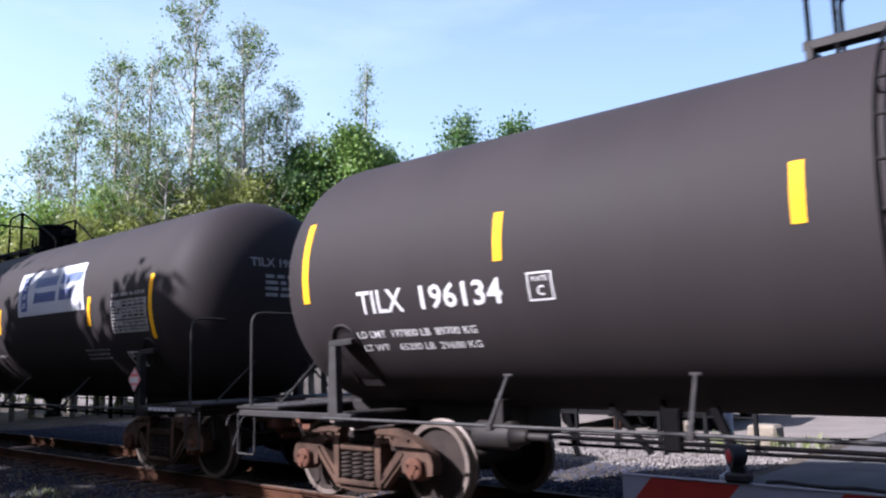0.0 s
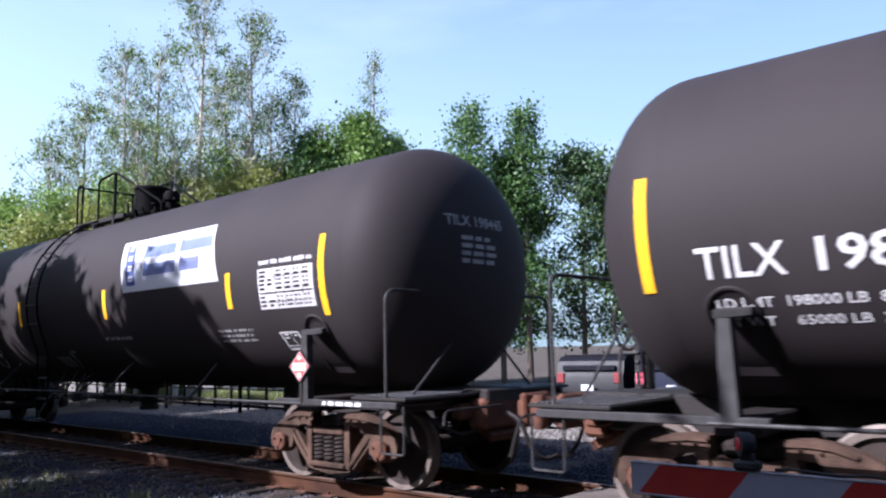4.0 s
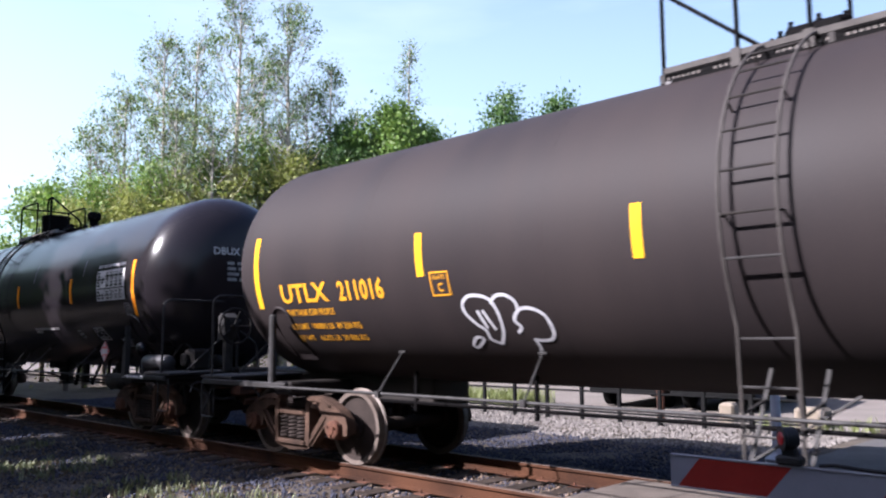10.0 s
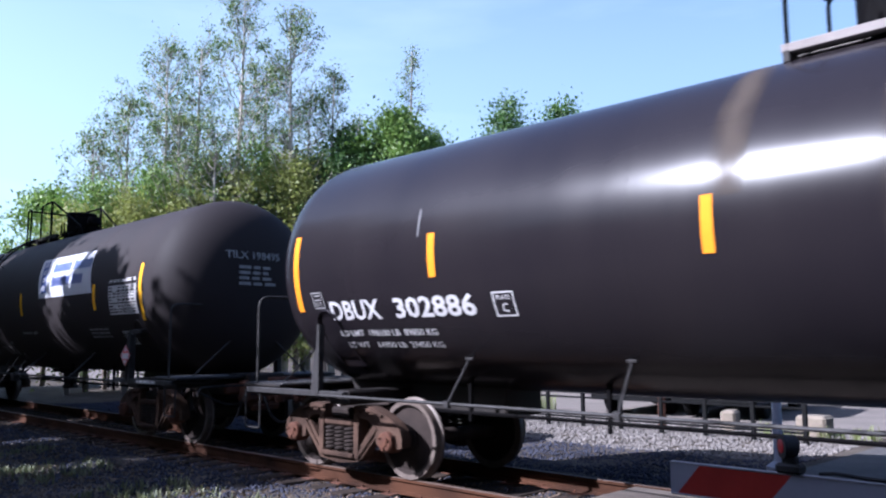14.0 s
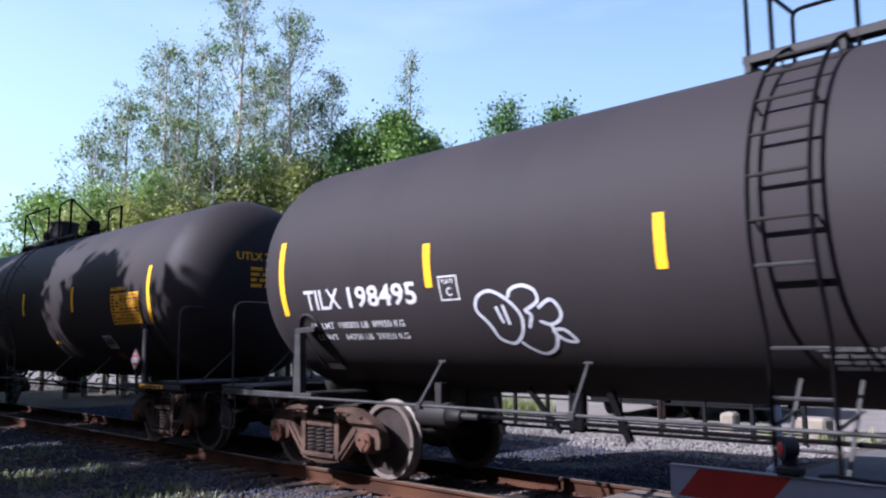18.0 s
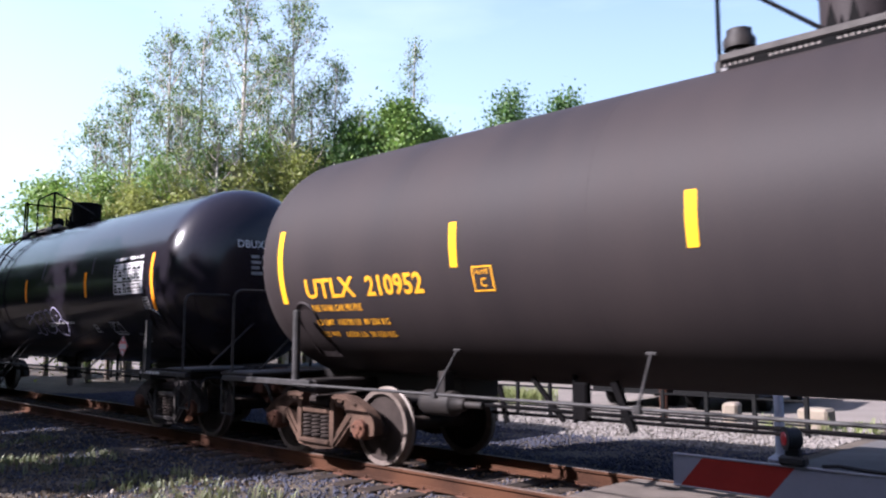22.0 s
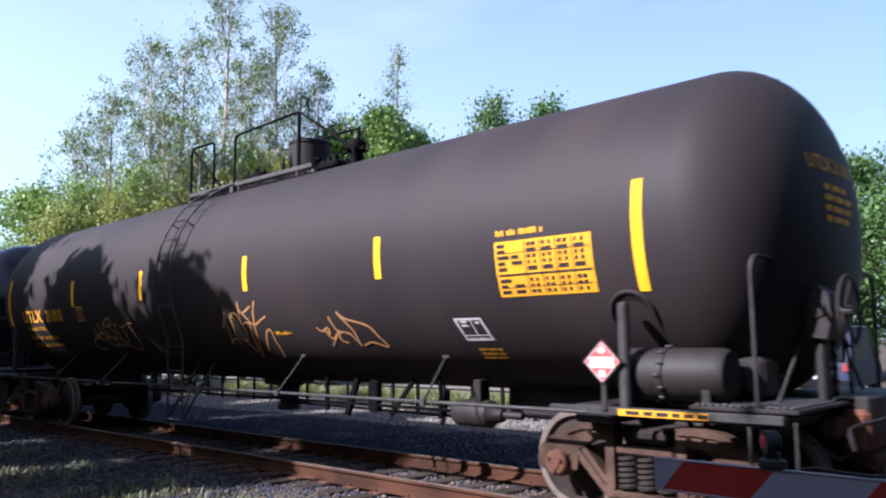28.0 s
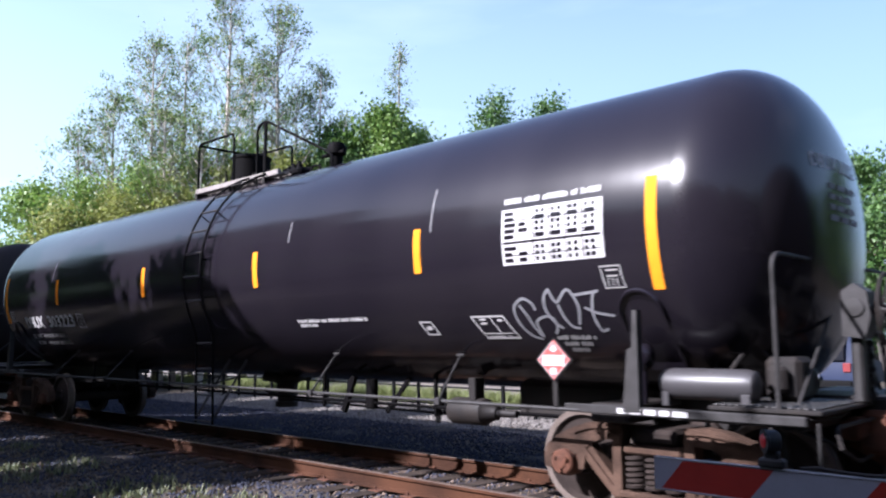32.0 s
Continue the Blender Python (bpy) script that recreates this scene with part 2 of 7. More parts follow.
# ---- building blocks ----
class Geo:
    """Vertices and faces of one part."""

    def __init__(self):
        self.v, self.f = [], []

    def add(self, verts, faces):
        n = len(self.v)
        self.v += [tuple(p) for p in verts]
        self.f += [tuple(i + n for i in q) for q in faces]
        return self

    def box(self, x0, x1, y0, y1, z0, z1, c=0.006):
        """A box with chamfered edges."""
        c = min(c, (x1 - x0) * 0.3, (y1 - y0) * 0.3, (z1 - z0) * 0.3)
        lo, hi, v, idx = (x0, y0, z0), (x1, y1, z1), [], {}
        for sx in (0, 1):
            for sy in (0, 1):
                for sz in (0, 1):
                    s = (sx, sy, sz)
                    for a in range(3):
                        p = [(hi if s[k] else lo)[k] + (0 if k == a else (-c if s[k] else c)) for k in range(3)]
                        idx[s, a] = len(v)
                        v.append(p)
        f = []
        for a in range(3):
            b, d = (a + 1) % 3, (a + 2) % 3
            for side in (0, 1):
                q = []
                for i, j in ((0, 0), (1, 0), (1, 1), (0, 1)):
                    s = [0, 0, 0]
                    s[a], s[b], s[d] = side, i, j
                    q.append(idx[tuple(s), a])
                f.append(q if side else q[::-1])
            for i in (0, 1):
                for j in (0, 1):
                    s, e = [0, 0, 0], [0, 0, 0]
                    s[a], s[b], s[d], e[a], e[b], e[d] = 0, i, j, 1, i, j
                    q = [idx[tuple(s), b], idx[tuple(e), b], idx[tuple(e), d], idx[tuple(s), d]]
                    f.append(q[::-1] if (i ^ j) else q)
        for s in [(i, j, k) for i in (0, 1) for j in (0, 1) for k in (0, 1)]:
            q = [idx[s, 0], idx[s, 1], idx[s, 2]]
            f.append(q if (sum(s) % 2) else q[::-1])
        return self.add(v, f)

    def tube(self, pts, r, seg=8, closed=False, r2=None):
        """A round bar along a line of points."""
        pts = [Vector(p) for p in pts]
        n, v, f, ref = len(pts), [], [], None
        for i, p in enumerate(pts):
            a = pts[i - 1] if (i or closed) else p
            b = pts[(i + 1) % n] if (i < n - 1 or closed) else p
            d = (b - a).normalized()
            if ref is None:
                ref = d.orthogonal().normalized()
            ref = (ref - d * ref.dot(d)).normalized()
            side = d.cross(ref)
            rad = r if r2 is None else r + (r2 - r) * i / (n - 1)
            stretch = 1.0
            if a != p and b != p:
                stretch = 1 / max(0.55, math.cos((p - a).angle(b - p) / 2))
            for k in range(seg):
                w = 2 * math.pi * k / seg
                v.append(p + (ref * math.cos(w) + side * math.sin(w)) * rad * (stretch if stretch > 1.02 else 1))
        for i in range(n if closed else n - 1):
            j = (i + 1) % n
            for k in range(seg):
                m = (k + 1) % seg
                f.append((i * seg + k, i * seg + m, j * seg + m, j * seg + k))
        if not closed:
            f += [tuple(range(seg))[::-1], tuple((n - 1) * seg + k for k in range(seg))]
        return self.add(v, f)

    def lathe(self, profile, origin=(0, 0, 0), axis="z", seg=24):
        """Profile of (radius, height) turned round an axis through origin."""
        v, f, n = [], [], len(profile)
        for r, h in profile:
            for k in range(seg):
                w = 2 * math.pi * k / seg
                p = (r * math.cos(w), r * math.sin(w), h)
                if axis == "x":
                    p = (p[2], p[0], p[1])
                elif axis == "y":
                    p = (p[1], p[2], p[0])
                v.append((p[0] + origin[0], p[1] + origin[1], p[2] + origin[2]))
        for i in range(n - 1):
            for k in range(seg):
                m = (k + 1) % seg
                f.append((i * seg + k, i * seg + m, (i + 1) * seg + m, (i + 1) * seg + k))
        if profile[0][0] > 1e-6:
            f.append(tuple(range(seg))[::-1])
        if profile[-1][0] > 1e-6:
            f.append(tuple((n - 1) * seg + k for k in range(seg)))
        return self.add(v, f)

    def slab(self, poly, y0, y1):
        """An outline in x and z with a thickness in y."""
        n = len(poly)
        v = [(x, y0, z) for x, z in poly] + [(x, y1, z) for x, z in poly]
        f = [tuple(range(n)), tuple(range(n, 2 * n))[::-1]]
        f += [(i, i + n, (i + 1) % n + n, (i + 1) % n) for i in range(n)]
        return self.add(v, f)

    def bar(self, a, b, w, y0, y1, w2=None):
        """A straight member in the x, z plane, w high at a and w2 at b."""
        d = Vector((b[0] - a[0], b[1] - a[1])).normalized()
        n, w2 = Vector((-d.y, d.x)), w2 or w
        poly = [Vector(a) - n * w / 2, Vector(b) - n * w2 / 2, Vector(b) + n * w2 / 2, Vector(a) + n * w / 2]
        return self.slab([tuple(p) for p in poly], y0, y1)

    def mesh(self, name, material, smooth=True):
        me = bpy.data.meshes.new(name)
        me.from_pydata(self.v, [], self.f)
        if smooth:
            me.shade_smooth()
            me.set_sharp_from_angle(angle=radians(38))
        me.materials.append(material)
        return me


def link(name, me, parent=None, at=None, label=""):
    ob = new(name, me)
    if parent is not None:
        ob.parent = parent
    if at is not None:
        ob.matrix_basis = at
    if label:
        ob["label"] = label
    return ob


def part(name, geo, material, parent=None, label="", at=None, smooth=True):
    return link(name, geo.mesh(name, material, smooth), parent, at, label)


def thing(name, at, label, category, group="", kind=""):
    ob = new(name)
    ob.empty_display_size = 0.3
    ob.matrix_basis = at
    return tagged(ob, label, category, group, kind)


SHARED = {}


def shared(key, build, material, smooth=True):
    """One mesh for all alike parts."""
    if key not in SHARED:
        g = Geo()
        build(g)
        SHARED[key] = g.mesh(key, material, smooth)
    return SHARED[key]


def bend(pts, r=0.09, n=4):
    """Rounds the corners of a line of points."""
    pts, out = [Vector(p) for p in pts], []
    for i, p in enumerate(pts):
        if i in (0, len(pts) - 1):
            out.append(p)
            continue
        a, b = pts[i - 1], pts[i + 1]
        ra = min(r, (a - p).length * 0.45)
        rb = min(r, (b - p).length * 0.45)
        p0, p1 = p + (a - p).normalized() * ra, p + (b - p).normalized() * rb
        for k in range(n + 1):
            t = k / n
            out.append(p0 * (1 - t) ** 2 + p * 2 * t * (1 - t) + p1 * t * t)
    return out


# ---- the train ----
R, ZC = 1.51, 2.54          # tank radius, height of its axis over the rail
TIP = 0.85                  # depth of the dished ends
KINDS = {}                  # ladder, rail posts, hatch, valve, strips, ends, half lengths


def kind_of(name, paint, ladder, posts, hatch, valve, strips, end, struts, bar, half, hand, trucks, deck):
    KINDS[name] = dict(paint=paint, ladder=ladder, posts=posts, hatch=hatch, valve=valve, strips=strips, end=end, struts=struts, bar=bar, half=half, hand=hand, trucks=trucks, deck=deck)


for name, d in (("t1", -0.25), ("t", 0.0), ("t5", 0.24)):
    q = 0.10 if name == "t1" else 0.0
    kind_of(name, MATTE, (-0.98 + d + q, -0.53 + d + q) if d <= 0 else (-0.895, -0.449), (-1.50 + d, -1.29 + d, -0.60 + d, 0.07 + d, 1.55 + d), 0.38 + d, 0.98 + d, (-4.42, -1.68, 1.50, 5.16), 7.07,
            (-4.45, -2.56, 1.92, 4.38), 0.020, (-7.14, 7.40), (-8.10, 8.07), (-6.64, 6.74), STEEL)
kind_of("ua", UPAINT, (-0.69, -0.25), (-1.65, -0.93, -0.305, 1.38, 2.48), 0.90, 1.93, (-4.10, -1.43, 1.46, 4.04), 7.16, (-4.66, -2.66, 2.32, 4.82), 0.013, (-7.30, 7.56), (-8.22, 8.17), (-6.81, 7.05), STEEL)
kind_of("ub", UPAINT, (0.35, 0.79), (-1.60, -0.04, 0.62, 1.30, 2.55), -0.58, 1.02, (-4.05, -1.45, 1.51, 4.08), 7.15, (-4.29, -1.96, 3.05, 4.90), 0.013, (-7.30, 7.56), (-8.22, 8.17), (-6.81, 7.05), STEEL)
kind_of("da", GLOSSY, (0.19, 0.64), (-1.38, -0.30, 0.36, 0.58, 2.05), -0.66, 1.52, (-4.70, -1.74, 1.55, 4.65), 7.38, (-4.60, -2.45, 3.05, 5.10), 0.013, (-7.45, 7.66), (-8.32, 8.40), (-7.02, 7.20), None)
kind_of("dc", SEMI, (0.11, 0.56), (-1.38, -0.30, 0.36, 0.58, 2.05), -0.66, 1.52, (-4.70, -1.74, 1.55, 4.65), 7.02, (-4.50, -2.55, 2.39, 4.65), 0.013, (-7.15, 7.26), (-7.95, 8.05), (-6.72, 6.80), None)
kind_of("db", GLOSSY, (-0.62, -0.19), (-1.72, -1.54, -0.83, 0.25, 2.35), 0.73, -1.2, (-4.65, -1.74, 1.55, 4.65), 7.38, (-4.68, -2.45, 3.00, 5.05), 0.013, (-7.45, 7.66), (-8.32, 8.40), (-7.02, 7.20), None)
TOPBLACK = mat("black deck fittings", (0.0020, 0.0019, 0.0024), 0.65, spec=0.03, second=(0.0045, 0.0040, 0.0040), scale=8, amount=0.4)
LADDERGREY = mat("dusty grey walkway steel", (0.052, 0.046, 0.043), 0.7, spec=0.2, second=(0.026, 0.023, 0.022), scale=7, amount=0.5)
CANVAS = mat("pale sun-bleached deck", (0.20, 0.178, 0.168), 0.85, second=(0.13, 0.115, 0.108), scale=6, amount=0.5, bump=0.2)


def on_tank(x, a, out=0.0):
    """The place at x along the tank and a radians up from its waist, on the side towards the crossing."""
    return (x, -(R + out) * math.cos(a), ZC + (R + out) * math.sin(a))


def patch(g, x0, x1, a0, a1, out=0.004, lean=0.0, n=None):
    """A thin sheet laid on the tank; lean shifts its top along the tank."""
    n = n or max(1, int(abs(a1 - a0) * R / 0.07))
    v, f = [], []
    for i in range(n + 1):
        a = a0 + (a1 - a0) * i / n
        s = lean * (i / n - 0.5)
        v += [on_tank(x0 + s, a, out), on_tank(x1 + s, a, out)]
    f = [(2 * i, 2 * i + 1, 2 * i + 3, 2 * i + 2) for i in range(n)]
    return g.add(v, f)


def stroke(g, pts, w=0.03, out=0.005):
    """A painted line on the tank through points of (x, height along the skin)."""
    v, f = [], []
    pts = [Vector(p) for p in pts]
    for i, p in enumerate(pts):
        a, b = pts[max(0, i - 1)], pts[min(len(pts) - 1, i + 1)]
        d = (b - a).normalized() if b != a else Vector((1, 0))
        n = Vector((-d.y, d.x)) * w / 2
        for q in (p - n, p + n):
            v.append(on_tank(q.x, q.y / R, out))
    f = [(2 * i, 2 * i + 1, 2 * i + 3, 2 * i + 2) for i in range(len(pts) - 1)]
    return g.add(v, f)


def words(text, x, a, high, wide, bold=0.012, out=0.005, dished=False):
    """Lettering wrapped round the tank: its lower left corner at x and a, high metres high and wide metres wide."""
    cu = bpy.data.curves.new("lettering", "FONT")
    cu.body, cu.size, cu.offset, cu.resolution_u = text, 1.0, bold, 2
    ob = bpy.data.objects.new("lettering", cu)
    scene.collection.objects.link(ob)
    me = bpy.data.meshes.new_from_object(ob.evaluated_get(bpy.context.evaluated_depsgraph_get()))
    bpy.data.objects.remove(ob)
    bpy.data.curves.remove(cu)
    bm = bmesh.new()
    bm.from_mesh(me)
    bpy.data.meshes.remove(me)
    xs, ys = [v.co.x for v in bm.verts], [v.co.y for v in bm.verts]
    x0, x1, y0, y1 = min(xs), max(xs), min(ys), max(ys)
    for v in bm.verts:
        v.co = ((v.co.x - x0) / (x1 - x0) * wide, (v.co.y - y0) / (y1 - y0) * high, 0)
    for k in range(1, int(high / 0.06) + 1):
        bmesh.ops.bisect_plane(bm, geom=bm.verts[:] + bm.edges[:] + bm.faces[:], plane_co=(0, k * 0.06, 0), plane_no=(0, 1, 0))
    for v in bm.verts:
        if dished:
            v.co = on_end(x + v.co.x, a + v.co.y, 0.006)
        else:
            v.co = on_tank(x + v.co.x, a + v.co.y / R, out)
    g = Geo()
    bm.verts.index_update()
    g.add([tuple(v.co) for v in bm.verts], [tuple(v.index for v in f.verts) for f in bm.faces])
    bm.free()
    return g


def on_end(u, w, out=0.0):
    """On the dished end towards +x, measured from the end of its straight shell: u across (towards +y), w up from the axis."""
    q = min(0.96, math.hypot(u, w) / R)
    return (TIP * math.sqrt(1 - q ** 2.7) + out, u, ZC + w)


def dashes(g, x0, x1, a, high, rng, out=0.005, gap=0.035):
    """A line of writing too small to read: short bars."""
    x, left = x0, rng.randint(3, 8)
    step = max(0.026, high * 0.62)
    while x < x1 - step * 0.7:
        patch(g, x, x + step * 0.72, a, a + high * rng.choice((1.0, 1.0, 0.8)) / R, out, n=1)
        x += step
        left -= 1
        if left == 0:
            x, left = x + max(gap, step * 0.8), rng.randint(2, 8)


def shell(g, x0, x1):
    prof = []
    for i in range(19):
        r = R * math.sin(math.pi / 2 * i / 18)
        prof.append((max(r, 0.001), x0 - TIP * max(0.0, 1 - (r / R) ** 2.7) ** 0.5))
    prof += [(R, x) for x in (x0 + 0.02, -5, -2.5, 0, 2.5, 5, x1 - 0.02)]
    for i in range(18, -1, -1):
        r = R * math.sin(math.pi / 2 * i / 18)
        prof.append((max(r, 0.001), x1 + TIP * max(0.0, 1 - (r / R) ** 2.7) ** 0.5))
    g.lathe(prof, (0, 0, ZC), "x", 80)


def wheelset(g):
    for s in (-1, 1):
        p = [(0.10, 0.0), (0.14, 0.0), (0.15, 0.035), (0.36, 0.055), (0.40, 0.012), (0.455, 0.008), (0.457, 0.10), (0.485, 0.115), (0.488, 0.135),
             (0.40, 0.14), (0.36, 0.085), (0.16, 0.10), (0.13, 0.15), (0.10, 0.15)]
        g.lathe([(r, -s * (0.815 - h)) for r, h in (p if s > 0 else p[::-1])], (0, 0, 0), "y", 40)
    g.lathe([(0.085, -1.10), (0.085, -0.8), (0.095, -0.6), (0.085, 0.0), (0.095, 0.6), (0.085, 0.8), (0.085, 1.10)], (0, 0, 0), "y", 14)


def polish(me):
    """The running surface of the wheels is bright."""
    for f in me.polygons:
        r = math.hypot(f.center.x, f.center.z)
        if 0.405 < r < 0.47 and abs(f.center.y) > 0.66:
            f.material_index = 1


def side_frame(g):
    """The near frame of a truck, outer face at y = -1.12: humped top chords, triangular windows, spring seat."""
    y0, y1 = -1.12, -0.98
    chord = [(0.29, 0.835), (0.46, 0.845), (0.64, 0.825), (0.82, 0.765), (0.98, 0.685), (1.09, 0.595), (1.12, 0.50), (1.11, 0.40), (1.04, 0.385), (1.03, 0.51), (0.97, 0.575),
             (0.83, 0.575), (0.76, 0.53), (0.74, 0.40), (0.69, 0.41), (0.66, 0.60), (0.52, 0.685), (0.29, 0.70)]
    for s in (-1, 1):
        g.slab([(s * x, z) for x, z in chord][::s], y0, y1)
        g.slab([(s * x, z) for x, z in ((0.30, 0.815), (0.46, 0.825), (0.63, 0.805), (0.80, 0.75), (0.78, 0.725), (0.62, 0.775), (0.46, 0.79), (0.30, 0.785))][::s], y0 - 0.022, y0 + 0.01)
        g.bar((s * 0.70, 0.62), (s * 0.34, 0.235), 0.135, y0 + 0.012, y1 - 0.01, 0.115)
        g.bar((s * 0.69, 0.60), (s * 0.36, 0.25), 0.04, y0 - 0.012, y0 + 0.02, 0.035)
        g.bar((s * 0.36, 0.235), (0, 0.195), 0.10, y0, y1, 0.11)
        g.bar((s * 0.335, 0.22), (s * 0.335, 0.74), 0.085, y0 - 0.018, y1 + 0.01)
        g.box(s * 0.889 - 0.12, s * 0.889 + 0.12, y0, y1, 0.53, 0.60)
        for x, z in ((0.40, 0.765), (0.54, 0.76)):
            g.lathe([(0.001, -1.155), (0.014, -1.15), (0.014, -1.12)][::-1], (s * x, 0, z), "y", 6)
    g.box(-0.27, 0.27, y0 - 0.03, y1 + 0.06, 0.585, 0.665, 0.02)
    g.box(-0.31, 0.31, y0 - 0.05, y1 + 0.05, 0.215, 0.275, 0.015)


def spring(g):
    n = 66
    g.tube([(0.072 * math.cos(i * 0.6), -1.085 + 0.06 * math.sin(i * 0.6), 0.285 + 0.295 * i / n) for i in range(n + 1)], 0.019, 5)


def bearing(g):
    g.lathe([(0.001, -1.20), (0.05, -1.20), (0.055, -1.19), (0.10, -1.185), (0.115, -1.17), (0.12, -1.10), (0.13, -1.09), (0.13, -0.99), (0.12, -0.98)][::-1], (0, 0, 0), "y", 20)
    for k in range(3):
        w = k * 2.094 + 0.5
        g.lathe([(0.001, -1.215), (0.018, -1.215), (0.018, -1.185)][::-1], (0.07 * math.cos(w), 0, 0.07 * math.sin(w)), "y", 6)


def bolster(g):
    g.box(-0.20, 0.20, -1.10, 1.10, 0.665, 0.80, 0.03)
    g.box(-0.26, 0.26, -0.45, 0.45, 0.58, 0.82, 0.04)
    g.box(-0.75, 0.75, -0.16, 0.16, 0.46, 0.54, 0.02)
    for s in (-1, 1):
        g.box(s * 0.60 - 0.05, s * 0.60 + 0.05, -0.85, 0.85, 0.34, 0.46, 0.02)
        for q in (-1, 1):
            g.box(s * 0.47 - 0.05, s * 0.47 + 0.05, q * 0.75 - 0.09, q * 0.75 + 0.09, 0.30, 0.55, 0.02)


def truck(parent, x, frame_mat):
    # bolster and springs take the dark steel to paint the shade inside the truck
    tr = link("truck", shared("bolster", bolster, WHEELDARK), parent, pose(x, 0, 0))
    for s in (1, -1):
        turn = pose(0, 0, 0, 0, 0, 0 if s > 0 else 180)
        link("side_frame", shared("side_frame " + frame_mat.name, side_frame, frame_mat), tr, turn)
        for w in (-0.185, 0.0, 0.185):
            link("spring", shared("spring", spring, WHEELDARK), tr, turn @ pose(w, 0, 0))
        for w in (-0.889, 0.889):
            link("bearing_cap", shared("bearing", bearing, RUSTRED), tr, turn @ pose(w, 0, 0.457))
    sets = []
    for w in (-0.889, 0.889):
        ws = link("wheelset", shared("wheelset", wheelset, WHEELDARK), tr, pose(w, 0, 0.457))
        ws.data.materials.append(TREAD) if len(ws.data.materials) < 2 else None
        if ws.data.users == 1:
            polish(ws.data)
        sets.append(ws)
    return sets


def arch_pad(g, x):
    """The rounded saddle pad over a bolster."""
    n, v, f = 14, [], []
    for i in range(n + 1):
        w = math.pi * i / n
        v.append(on_tank(x - 0.20 * math.cos(w), -0.52 + 0.135 * math.sin(w), 0.022))
        v.append(on_tank(x - 0.20 * math.cos(w), -0.95, 0.022))
    f = [(2 * i, 2 * i + 1, 2 * i + 3, 2 * i + 2) for i in range(n)]
    edge = [on_tank(x - 0.20 * math.cos(math.pi * i / n), -0.52 + 0.135 * math.sin(math.pi * i / n), 0.012) for i in range(n + 1)]
    g.add(v, f)
    g.tube([on_tank(x - 0.20, -0.9, 0.012)] + edge + [on_tank(x + 0.20, -0.9, 0.012)], 0.018, 6)


